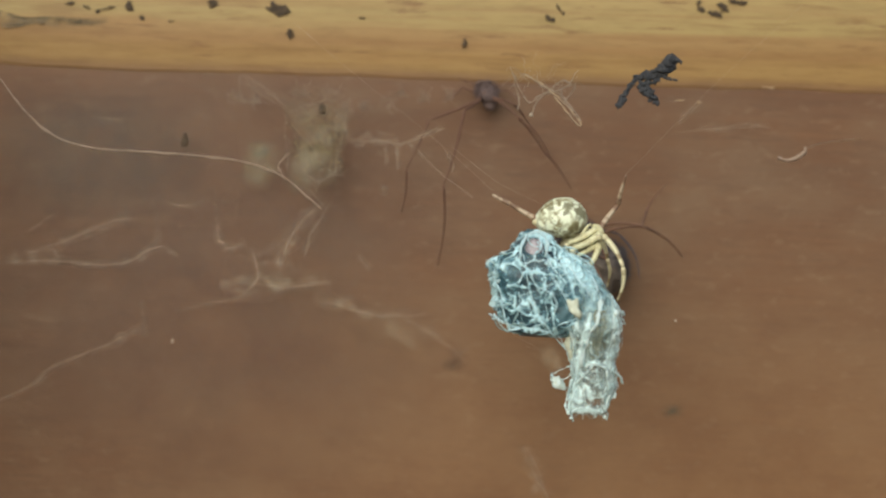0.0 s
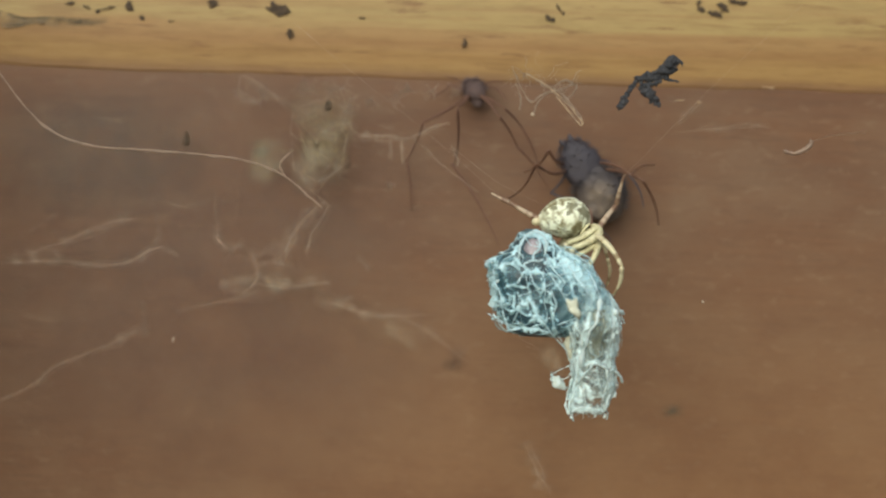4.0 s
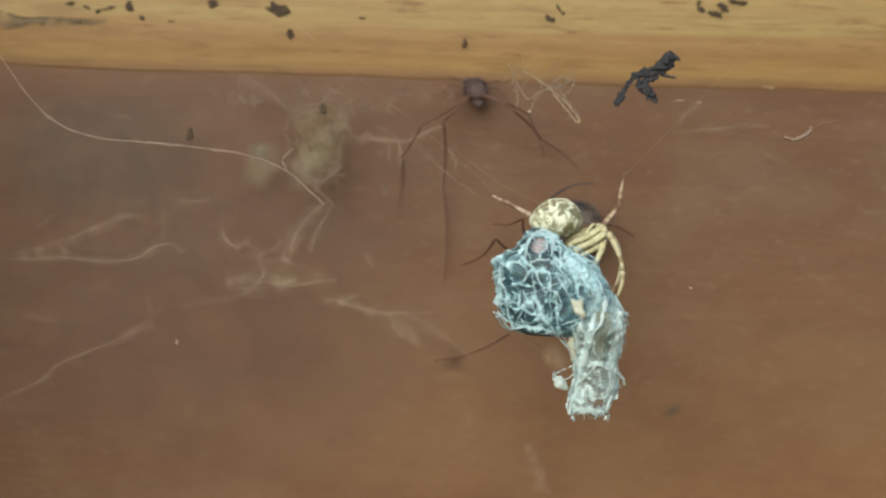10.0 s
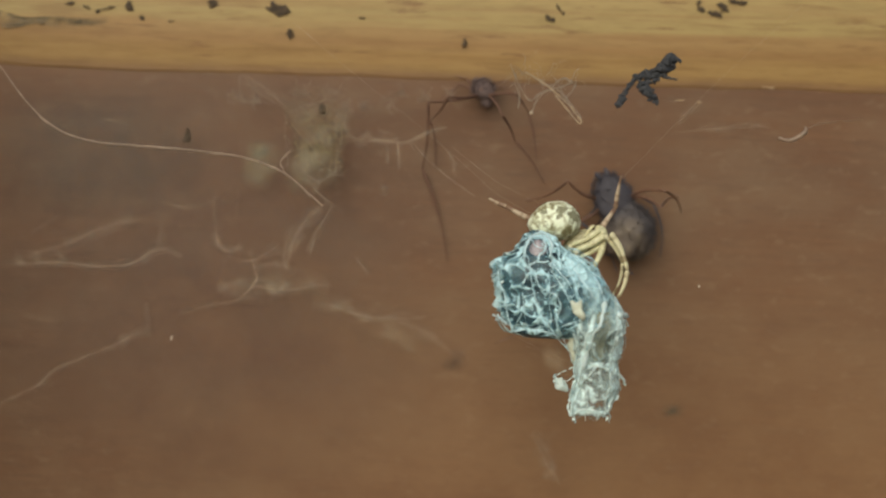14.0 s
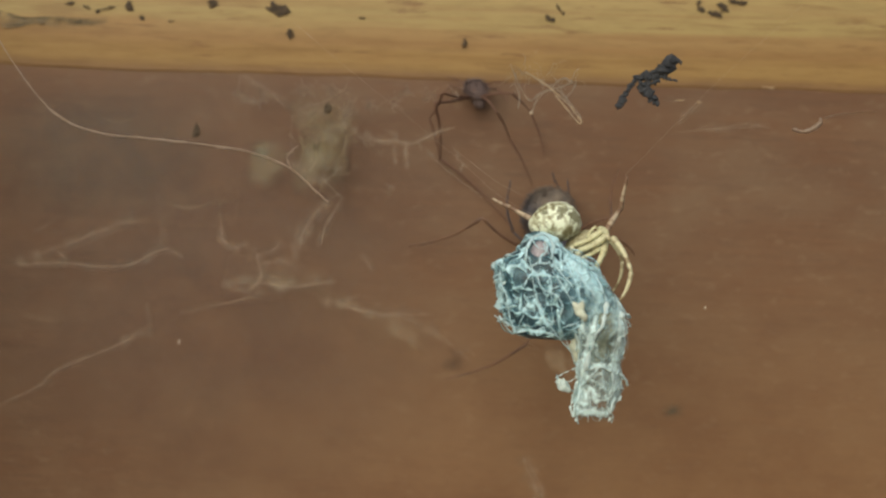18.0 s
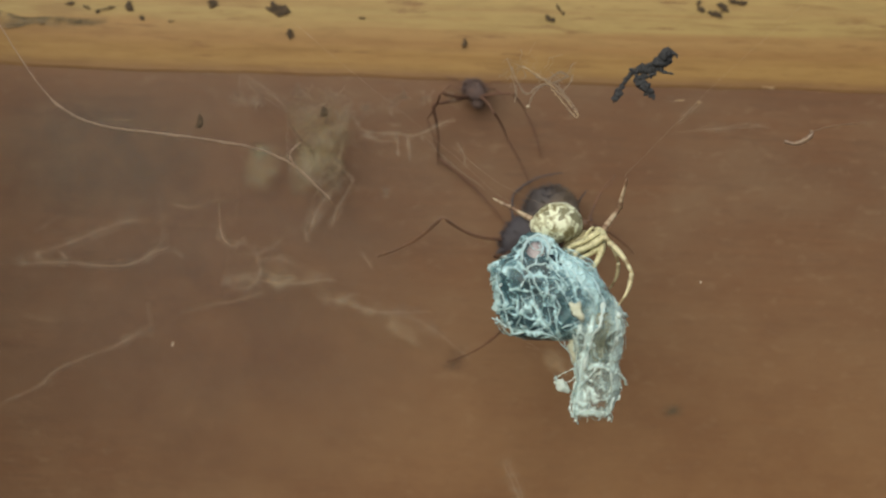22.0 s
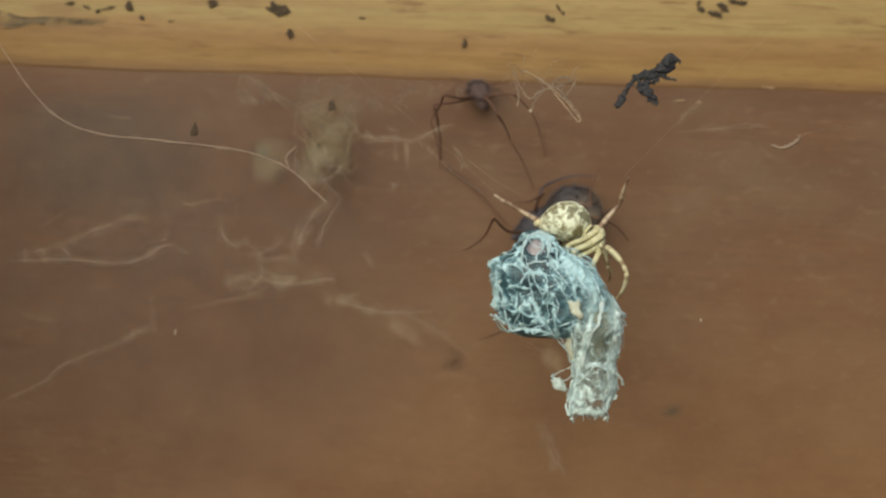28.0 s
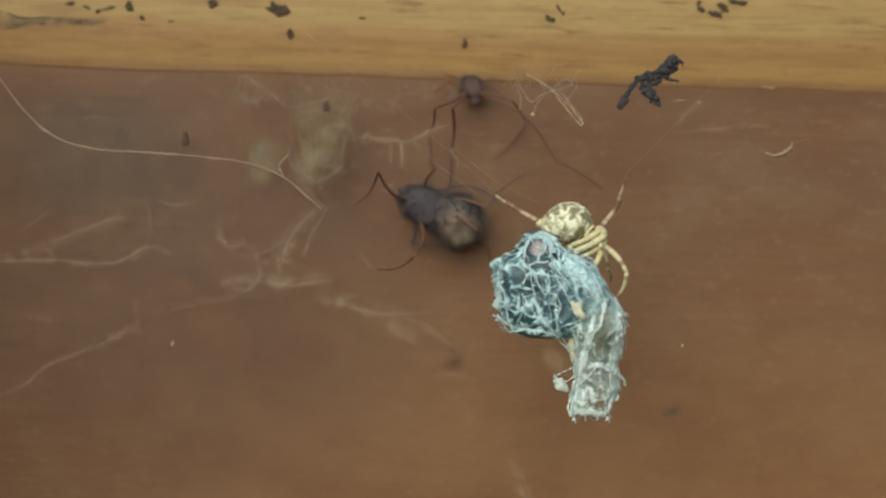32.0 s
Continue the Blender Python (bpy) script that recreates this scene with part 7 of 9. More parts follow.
    walk(belly, [
        (0, pose(-0.00017, 0, -0.00001)), (0.5, pose(-0.00022, 0, 0.00003)), (1, pose(-0.00003, 0, 0.00004)), (1.5, pose(-0.00002, 0, 0.00006)),
        (2, pose(0.00015, 0, 0.0001)), (2.5, pose(0.00004, 0, 0.00001)), (3, pose(0, 0, 0)), (3.5, pose(0.00021, 0, -0.00001)),
        (5.5, pose(-0.00014, 0, 0.00002)), (6, pose(-0.00019, 0, -0.00002)), (6.5, pose(-0.00017, 0, -0.00001)), (7, pose(-0.00005, 0, 0.00006)),
        (7.5, pose(0.0001, 0, 0.00014)), (8, pose(-0.00025, 0, 0.00005)), (8.5, pose(-0.00069, 0, -0.00005)), (9, pose(-0.00078, 0, -0.00013)),
        (9.5, pose(-0.00084, 0, -0.0001)), (10, pose(-0.00092, 0, -0.00012)), (10.5, pose(-0.00101, 0, -0.00017)), (11, pose(-0.00099, 0, -0.00013)),
        (11.5, pose(-0.00103, 0, -0.00026)), (12, pose(-0.00131, 0, -0.00037)), (12.5, pose(-0.0014, 0, -0.00041)), (13, pose(-0.00141, 0, -0.00044)),
        (13.5, pose(-0.0011, 0, -0.00034)), (14, pose(-0.00102, 0, -0.00023)), (14.5, pose(-0.00108, 0, -0.00025)), (16.5, pose(-0.00093, 0, -0.00026)),
        (17, pose(-0.00094, 0, -0.0003)), (17.5, pose(-0.00114, 0, -0.00026)), (18, pose(-0.00112, 0, -0.0002)), (18.5, pose(-0.00107, 0, -0.00031)),
        (19, pose(-0.00096, 0, -0.00035)), (19.5, pose(-0.00093, 0, -0.00035)), (20, pose(-0.00099, 0, -0.00023)), (20.5, pose(-0.00093, 0, -0.0003)),
        (21, pose(-0.00086, 0, -0.0003)), (21.5, pose(-0.00065, 0, -0.00028)), (22, pose(-0.00078, 0, -0.00021)), (22.5, pose(-0.00087, 0, -0.00023)),
        (23, pose(-0.00072, 0, -0.00028)), (23.5, pose(-0.00059, 0, -0.00033)), (24, pose(-0.00054, 0, -0.00037)), (24.5, pose(-0.00047, 0, -0.00042)),
        (25, pose(-0.00046, 0, -0.00034)), (25.5, pose(-0.00057, 0, -0.00023)), (27.5, pose(0.00009, 0, -0.00024)), (28, pose(0.00008, 0, -0.00022)),
        (28.5, pose(0.00011, 0, -0.00023)), (29, pose(0.00022, 0, -0.00024)), (29.5, pose(0.00019, 0, -0.00024)), (30, pose(0.00015, 0, -0.00025)),
        (30.5, pose(0.00013, 0, -0.0002)), (31, pose(0.00009, 0, -0.00033)), (31.5, pose(0.00007, 0, -0.00024)), (32, pose(0.00005, 0, -0.00025))])
    walk(twig_web, [
        (0, pose(-0.00449, 0, 0.01026)), (0.5, pose(-0.00459, 0, 0.01076)), (1, pose(-0.00475, 0, 0.01034)), (1.5, pose(-0.00441, 0, 0.01035)),
        (2, pose(-0.00433, 0, 0.01044)), (2.5, pose(-0.00421, 0, 0.01052)), (3, pose(-0.00412, 0, 0.01044)), (3.5, pose(-0.00409, 0, 0.01066)),
        (5.5, pose(-0.00367, 0, 0.01096)), (6, pose(-0.00352, 0, 0.01147)), (6.5, pose(-0.00408, 0, 0.01053)), (7, pose(-0.00396, 0, 0.01053)),
        (7.5, pose(-0.00408, 0, 0.01036)), (8, pose(-0.00416, 0, 0.0104)), (8.5, pose(-0.00409, 0, 0.01078)), (9, pose(-0.00359, 0, 0.01088)),
        (9.5, pose(-0.00397, 0, 0.01087)), (10, pose(-0.00425, 0, 0.01052)), (10.5, pose(-0.00441, 0, 0.01018)), (11, pose(-0.00446, 0, 0.01052)),
        (11.5, pose(-0.00441, 0, 0.01027)), (12, pose(-0.00441, 0, 0.01044)), (12.5, pose(-0.00416, 0, 0.01053)), (13, pose(-0.004, 0, 0.01062)),
        (13.5, pose(-0.00442, 0, 0.01056)), (14, pose(-0.00437, 0, 0.01035)), (14.5, pose(-0.00429, 0, 0.01035)), (16.5, pose(-0.00382, 0, 0.01028)),
        (17, pose(-0.00362, 0, 0.01058)), (17.5, pose(-0.00354, 0, 0.0108)), (18, pose(-0.00361, 0, 0.01033)), (18.5, pose(-0.00458, 0, 0.0103)),
        (19, pose(-0.00383, 0, 0.01054)), (19.5, pose(-0.00407, 0, 0.01028)), (20, pose(-0.00429, 0, 0.01035)), (20.5, pose(-0.00412, 0, 0.01036)),
        (21, pose(-0.00467, 0, 0.01043)), (21.5, pose(-0.00408, 0, 0.01049)), (22, pose(-0.00339, 0, 0.0111)), (22.5, pose(-0.00391, 0, 0.01037)),
        (23, pose(-0.00482, 0, 0.01017)), (23.5, pose(-0.00432, 0, 0.01019)), (24, pose(-0.00416, 0, 0.01053)), (24.5, pose(-0.00404, 0, 0.01057)),
        (25, pose(-0.00383, 0, 0.01062)), (25.5, pose(-0.00358, 0, 0.01054)), (27.5, pose(-0.00341, 0, 0.01063)), (28, pose(-0.00358, 0, 0.01063)),
        (28.5, pose(-0.00404, 0, 0.01045)), (29, pose(-0.00416, 0, 0.01044)), (29.5, pose(-0.00416, 0, 0.01044)), (30, pose(-0.00408, 0, 0.01045)),
        (30.5, pose(-0.00383, 0, 0.01062)), (31, pose(-0.004, 0, 0.01053)), (31.5, pose(-0.0043, 0, 0.01069)), (32, pose(-0.00408, 0, 0.01053))])
    walk(patch_web, [
        (0, pose(-0.01281, 0.001, 0.00997)), (0.5, pose(-0.01302, 0.001, 0.00997)), (1, pose(-0.01306, 0.001, 0.00988)),
        (1.5, pose(-0.01273, 0.001, 0.01006)), (2, pose(-0.01264, 0.001, 0.01006)), (2.5, pose(-0.01248, 0.001, 0.01015)),
        (3, pose(-0.01243, 0.001, 0.01015)), (3.5, pose(-0.01235, 0.001, 0.01024)), (5.5, pose(-0.01194, 0.001, 0.01042)),
        (6, pose(-0.01194, 0.001, 0.01042)), (6.5, pose(-0.01247, 0.001, 0.01011)), (7, pose(-0.01247, 0.001, 0.01007)),
        (7.5, pose(-0.01268, 0.001, 0.00993)), (8, pose(-0.01281, 0.001, 0.00989)), (8.5, pose(-0.01264, 0.001, 0.00998)),
        (9, pose(-0.01222, 0.001, 0.01007)), (9.5, pose(-0.01256, 0.001, 0.01002)), (10, pose(-0.01272, 0.001, 0.00998)),
        (10.5, pose(-0.0131, 0.001, 0.00979)), (11, pose(-0.01281, 0.001, 0.00997)), (11.5, pose(-0.01277, 0.001, 0.00997)),
        (12, pose(-0.01285, 0.001, 0.00997)), (12.5, pose(-0.01256, 0.001, 0.01006)), (13, pose(-0.01247, 0.001, 0.01011)),
        (13.5, pose(-0.0129, 0.001, 0.00997)), (14, pose(-0.01281, 0.001, 0.00997)), (14.5, pose(-0.01285, 0.001, 0.00989)),
        (16.5, pose(-0.01251, 0.001, 0.00994)), (17, pose(-0.01239, 0.001, 0.0099)), (17.5, pose(-0.01226, 0.001, 0.01007)),
        (18, pose(-0.01226, 0.001, 0.01007)), (18.5, pose(-0.01314, 0.001, 0.00979)), (19, pose(-0.01231, 0.001, 0.01007)),
        (19.5, pose(-0.01272, 0.001, 0.00989)), (20, pose(-0.0128, 0.001, 0.0098)), (20.5, pose(-0.01272, 0.001, 0.00989)),
        (21, pose(-0.01326, 0.001, 0.00966)), (21.5, pose(-0.01247, 0.001, 0.00998)), (22, pose(-0.01262, 0.001, 0.00973)),
        (22.5, pose(-0.01296, 0.001, 0.00972)), (23, pose(-0.0133, 0.001, 0.00979)), (23.5, pose(-0.01304, 0.001, 0.00972)),
        (24, pose(-0.01279, 0.001, 0.00972)), (24.5, pose(-0.01254, 0.001, 0.0099)), (25, pose(-0.01254, 0.001, 0.0099)),
        (25.5, pose(-0.01212, 0.001, 0.01008)), (27.5, pose(-0.01172, 0.001, 0.01035)), (28, pose(-0.01189, 0.001, 0.01034)),
        (28.5, pose(-0.01235, 0.001, 0.01016)), (29, pose(-0.01248, 0.001, 0.01015)), (29.5, pose(-0.01248, 0.001, 0.01015)),
        (30, pose(-0.01239, 0.001, 0.01015)), (30.5, pose(-0.01214, 0.001, 0.01033)), (31, pose(-0.01231, 0.001, 0.01024)),
        (31.5, pose(-0.01261, 0.001, 0.0104)), (32, pose(-0.0124, 0.001, 0.01024))])
    walk(long_thread, [
        (0, pose(-0.01164, -0.009, 0.00352, 0, -0.4)), (0.5, pose(-0.01187, -0.009, 0.00358, 0, -0.1)), (1, pose(-0.01182, -0.009, 0.00348, 0, -0.5)),
        (1.5, pose(-0.01168, -0.009, 0.00348, 0, -0.5)), (2, pose(-0.01159, -0.009, 0.00355, 0, -0.2)), (2.5, pose(-0.01155, -0.009, 0.00356, 0, -0.2)),
        (3, pose(-0.01146, -0.009, 0.00363)), (3.5, pose(-0.01159, -0.009, 0.00359, 0, -0.1)), (5.5, pose(-0.01133, -0.009, 0.00391, 0, 1.0)),
        (6, pose(-0.01161, -0.009, 0.00415, 0, 1.8)), (6.5, pose(-0.01137, -0.009, 0.00377, 0, 0.5)), (7, pose(-0.01115, -0.009, 0.00413, 0, 1.7)),
        (7.5, pose(-0.01115, -0.009, 0.00413, 0, 1.7)), (8, pose(-0.01128, -0.009, 0.00405, 0, 1.5)), (8.5, pose(-0.01124, -0.009, 0.00412, 0, 1.7)),
        (9, pose(-0.0112, -0.009, 0.00413, 0, 1.7)), (9.5, pose(-0.01128, -0.009, 0.00402, 0, 1.3)), (10, pose(-0.01137, -0.009, 0.00394, 0, 1.1)),
        (10.5, pose(-0.01146, -0.009, 0.00373, 0, 0.4)), (11, pose(-0.01147, -0.009, 0.00394, 0, 1.1)), (11.5, pose(-0.01151, -0.009, 0.0038, 0, 0.6)),
        (12, pose(-0.01155, -0.009, 0.00359, 0, -0.1)), (12.5, pose(-0.01142, -0.009, 0.00384, 0, 0.7)), (13, pose(-0.01142, -0.009, 0.00391, 0, 1.0)),
        (13.5, pose(-0.0116, -0.009, 0.00369, 0, 0.2)), (14, pose(-0.01151, -0.009, 0.00377, 0, 0.5)), (14.5, pose(-0.01147, -0.009, 0.00398, 0, 1.2)),
        (16.5, pose(-0.01117, -0.009, 0.00399, 0, 1.2)), (17, pose(-0.01105, -0.009, 0.00413, 0, 1.7)), (17.5, pose(-0.01101, -0.009, 0.00417, 0, 1.8)),
        (18, pose(-0.01103, -0.009, 0.00413, 0, 1.7)), (18.5, pose(-0.01153, -0.009, 0.00377, 0, 0.5)), (19, pose(-0.01123, -0.009, 0.00402, 0, 1.3)),
        (19.5, pose(-0.01128, -0.009, 0.00402, 0, 1.3)), (20, pose(-0.01142, -0.009, 0.00394, 0, 1.1)), (20.5, pose(-0.01135, -0.009, 0.00388, 0, 0.9)),
        (21, pose(-0.0116, -0.009, 0.00366, 0, 0.1)), (21.5, pose(-0.01137, -0.009, 0.00384, 0, 0.7)), (22, pose(-0.01085, -0.009, 0.00442, 0, 2.7)),
        (22.5, pose(-0.01121, -0.009, 0.00395, 0, 1.1)), (23, pose(-0.01171, -0.009, 0.00359, 0, -0.1)), (23.5, pose(-0.01137, -0.009, 0.00394, 0, 1.1)),
        (24, pose(-0.01128, -0.009, 0.00402, 0, 1.3)), (24.5, pose(-0.01133, -0.009, 0.00402, 0, 1.3)), (25, pose(-0.01124, -0.009, 0.00405, 0, 1.5)),
        (25.5, pose(-0.01115, -0.009, 0.00413, 0, 1.7)), (27.5, pose(-0.01112, -0.009, 0.00409, 0, 1.6)), (28, pose(-0.01114, -0.009, 0.00409, 0, 1.6)),
        (28.5, pose(-0.01137, -0.009, 0.00391, 0, 1.0)), (29, pose(-0.01159, -0.009, 0.00362)), (29.5, pose(-0.01168, -0.009, 0.00338, 0, -0.9)),
        (30, pose(-0.01156, -0.009, 0.00342, 0, -0.7)), (30.5, pose(-0.01141, -0.009, 0.0036, 0, -0.1)), (31, pose(-0.01149, -0.009, 0.00342, 0, -0.7)),
        (31.5, pose(-0.01164, -0.009, 0.00348, 0, -0.5)), (32, pose(-0.01159, -0.009, 0.00348, 0, -0.5))])
    walk(wall_fleck, [
        (0, pose(-0.02607, 0.003, 0.00991)), (0.5, pose(-0.0265, 0.003, 0.01007)), (1, pose(-0.02641, 0.003, 0.00982)),
        (1.5, pose(-0.02615, 0.003, 0.00991)), (2, pose(-0.02598, 0.003, 0.01)), (2.5, pose(-0.0259, 0.003, 0.01009)), (3, pose(-0.02573, 0.003, 0.01001)),
        (3.5, pose(-0.02598, 0.003, 0.01)), (5.5, pose(-0.02548, 0.003, 0.01045)), (6, pose(-0.02602, 0.003, 0.01112)),
        (6.5, pose(-0.02557, 0.003, 0.01062)), (7, pose(-0.02516, 0.003, 0.01106)), (7.5, pose(-0.02515, 0.003, 0.01097)),
        (8, pose(-0.02541, 0.003, 0.01088)), (8.5, pose(-0.02532, 0.003, 0.01088)), (9, pose(-0.02524, 0.003, 0.0108)),
        (9.5, pose(-0.0254, 0.003, 0.01071)), (10, pose(-0.02557, 0.003, 0.01053)), (10.5, pose(-0.02573, 0.003, 0.01018)),
        (11, pose(-0.02575, 0.003, 0.01053)), (11.5, pose(-0.02582, 0.003, 0.01027)), (12, pose(-0.0259, 0.003, 0.01009)),
        (12.5, pose(-0.02565, 0.003, 0.01027)), (13, pose(-0.02565, 0.003, 0.01036)), (13.5, pose(-0.02598, 0.003, 0.01009)),
        (14, pose(-0.02582, 0.003, 0.01035)), (14.5, pose(-0.02575, 0.003, 0.01053)), (16.5, pose(-0.02519, 0.003, 0.01071)),
        (17, pose(-0.02498, 0.003, 0.01098)), (17.5, pose(-0.02489, 0.003, 0.01098)), (18, pose(-0.02493, 0.003, 0.01089)),
        (18.5, pose(-0.02586, 0.003, 0.01043)), (19, pose(-0.02532, 0.003, 0.0108)), (19.5, pose(-0.0254, 0.003, 0.0107)),
        (20, pose(-0.02565, 0.003, 0.01053)), (20.5, pose(-0.02552, 0.003, 0.01053)), (21, pose(-0.02599, 0.003, 0.01034)),
        (21.5, pose(-0.02557, 0.003, 0.01061)), (22, pose(-0.02462, 0.003, 0.01181)), (22.5, pose(-0.02528, 0.003, 0.01101)),
        (23, pose(-0.0262, 0.003, 0.01003)), (23.5, pose(-0.02557, 0.003, 0.01061)), (24, pose(-0.0254, 0.003, 0.0107)),
        (24.5, pose(-0.02549, 0.003, 0.01079)), (25, pose(-0.02532, 0.003, 0.0108)), (25.5, pose(-0.02515, 0.003, 0.01097)),
        (27.5, pose(-0.02511, 0.003, 0.01097)), (28, pose(-0.02515, 0.003, 0.01097)), (28.5, pose(-0.02557, 0.003, 0.01053)),
        (29, pose(-0.02598, 0.003, 0.01017)), (29.5, pose(-0.02614, 0.003, 0.00974)), (30, pose(-0.02593, 0.003, 0.00974)),
        (30.5, pose(-0.02564, 0.003, 0.01001)), (31, pose(-0.0258, 0.003, 0.00983)), (31.5, pose(-0.02606, 0.003, 0.00991)),
        (32, pose(-0.02598, 0.003, 0.01))])
    walk(wisp_web, [
        (0, pose(-0.0143, 0, 0.00069)), (0.5, pose(-0.01448, 0, 0.00102)), (1, pose(-0.01456, 0, 0.00084)), (1.5, pose(-0.01439, 0, 0.00077)),
        (2, pose(-0.01423, 0, 0.00094)), (2.5, pose(-0.01422, 0, 0.00077)), (3, pose(-0.01422, 0, 0.00069)), (3.5, pose(-0.01422, 0, 0.00077)),
        (5.5, pose(-0.0138, 0, 0.00087)), (6, pose(-0.01384, 0, 0.00204)), (6.5, pose(-0.01374, 0, 0.00137)), (7, pose(-0.0129, 0, 0.00149)),
        (7.5, pose(-0.0129, 0, 0.00157)), (8, pose(-0.01307, 0, 0.0014)), (8.5, pose(-0.01315, 0, 0.00131)), (9, pose(-0.01338, 0, 0.0008)),
        (9.5, pose(-0.01339, 0, 0.00097)), (10, pose(-0.01373, 0, 0.00104)), (10.5, pose(-0.01389, 0, 0.00086)), (11, pose(-0.01373, 0, 0.00112)),
        (11.5, pose(-0.01389, 0, 0.00095)), (12, pose(-0.01397, 0, 0.0007)), (12.5, pose(-0.01388, 0, 0.00061)), (13, pose(-0.01389, 0, 0.00078)),
        (13.5, pose(-0.01405, 0, 0.00086)), (14, pose(-0.0138, 0, 0.00087)), (14.5, pose(-0.01364, 0, 0.00087)), (16.5, pose(-0.01314, 0, 0.00138)),
        (17, pose(-0.01278, 0, 0.00199)), (17.5, pose(-0.01273, 0, 0.0019)), (18, pose(-0.01286, 0, 0.00165)), (18.5, pose(-0.01342, 0, 0.00117)),
        (19, pose(-0.01313, 0, 0.00117)), (19.5, pose(-0.01309, 0, 0.00126)), (20, pose(-0.0133, 0, 0.00117)), (20.5, pose(-0.0133, 0, 0.00117)),
        (21, pose(-0.01342, 0, 0.00121)), (21.5, pose(-0.01314, 0, 0.00155)), (22, pose(-0.01178, 0, 0.00344)), (22.5, pose(-0.01272, 0, 0.00262)),
        (23, pose(-0.01386, 0, 0.00161)), (23.5, pose(-0.01323, 0, 0.00151)), (24, pose(-0.01306, 0, 0.00164)), (24.5, pose(-0.01315, 0, 0.00168)),
        (25, pose(-0.01306, 0, 0.0016)), (25.5, pose(-0.01297, 0, 0.00152)), (27.5, pose(-0.01298, 0, 0.00168)), (28, pose(-0.01298, 0, 0.00168)),
        (28.5, pose(-0.01348, 0, 0.00142)), (29, pose(-0.01398, 0, 0.00132)), (29.5, pose(-0.0146, 0, 0.00004)), (30, pose(-0.01453, 0, 0.00025)),
        (30.5, pose(-0.0142, 0, 0.00039)), (31, pose(-0.0144, 0, 0.0003)), (31.5, pose(-0.01428, 0, 0.00039)), (32, pose(-0.01437, 0, 0.00051))])
    walk(fork_web, [
        (0, pose(-0.02791, 0.001, -0.00094)), (0.5, pose(-0.02791, 0.001, -0.00094)), (1, pose(-0.028, 0.001, -0.00094)),
        (1.5, pose(-0.02787, 0.001, -0.00094)), (2, pose(-0.02775, 0.001, -0.00085)), (2.5, pose(-0.02775, 0.001, -0.00085)),
        (3, pose(-0.02783, 0.001, -0.00085)), (3.5, pose(-0.02787, 0.001, -0.00098)), (5.5, pose(-0.02766, 0.001, -0.00093)),
        (6, pose(-0.02779, 0.001, -0.00097)), (6.5, pose(-0.0277, 0.001, -0.00093)), (7, pose(-0.02715, 0.001, -0.00095)),
        (7.5, pose(-0.02715, 0.001, -0.001)), (8, pose(-0.02715, 0.001, -0.00091)), (8.5, pose(-0.02732, 0.001, -0.00104)),
        (9, pose(-0.02736, 0.001, -0.00105)), (9.5, pose(-0.02736, 0.001, -0.00092)), (10, pose(-0.02721, 0.001, -0.00058)),
        (10.5, pose(-0.02729, 0.001, -0.00066)), (11, pose(-0.02716, 0.001, -0.00066)), (11.5, pose(-0.0272, 0.001, -0.0007)),
        (12, pose(-0.02774, 0.001, -0.00106)), (12.5, pose(-0.02774, 0.001, -0.0011)), (13, pose(-0.02791, 0.001, -0.00111)),
        (13.5, pose(-0.02787, 0.001, -0.00102)), (14, pose(-0.02753, 0.001, -0.00109)), (14.5, pose(-0.02732, 0.001, -0.001)),
        (16.5, pose(-0.02724, 0.001, -0.00096)), (17, pose(-0.02732, 0.001, -0.00104)), (17.5, pose(-0.0274, 0.001, -0.00113)),
        (18, pose(-0.02736, 0.001, -0.00113)), (18.5, pose(-0.0274, 0.001, -0.00109)), (19, pose(-0.02728, 0.001, -0.00108)),
        (19.5, pose(-0.02731, 0.001, -0.00121)), (20, pose(-0.02756, 0.001, -0.00135)), (20.5, pose(-0.02739, 0.001, -0.00126)),
        (21, pose(-0.02739, 0.001, -0.00126)), (21.5, pose(-0.02756, 0.001, -0.00126)), (22, pose(-0.02727, 0.001, -0.00104)),
        (22.5, pose(-0.0274, 0.001, -0.001)), (23, pose(-0.02716, 0.001, -0.00062)), (23.5, pose(-0.02716, 0.001, -0.00083)),
        (24, pose(-0.02715, 0.001, -0.00087)), (24.5, pose(-0.02712, 0.001, -0.00078)), (25, pose(-0.02715, 0.001, -0.00087)),
        (25.5, pose(-0.02715, 0.001, -0.00087)), (27.5, pose(-0.02699, 0.001, -0.00074)), (28, pose(-0.02699, 0.001, -0.00074)),
        (28.5, pose(-0.0272, 0.001, -0.00083)), (29, pose(-0.02742, 0.001, -0.0005)), (29.5, pose(-0.02816, 0.001, -0.00107)),
        (30, pose(-0.02817, 0.001, -0.00099)), (30.5, pose(-0.02813, 0.001, -0.00082)), (31, pose(-0.02842, 0.001, -0.00095)),
        (31.5, pose(-0.02824, 0.001, -0.00124)), (32, pose(-0.02855, 0.001, -0.00087))])
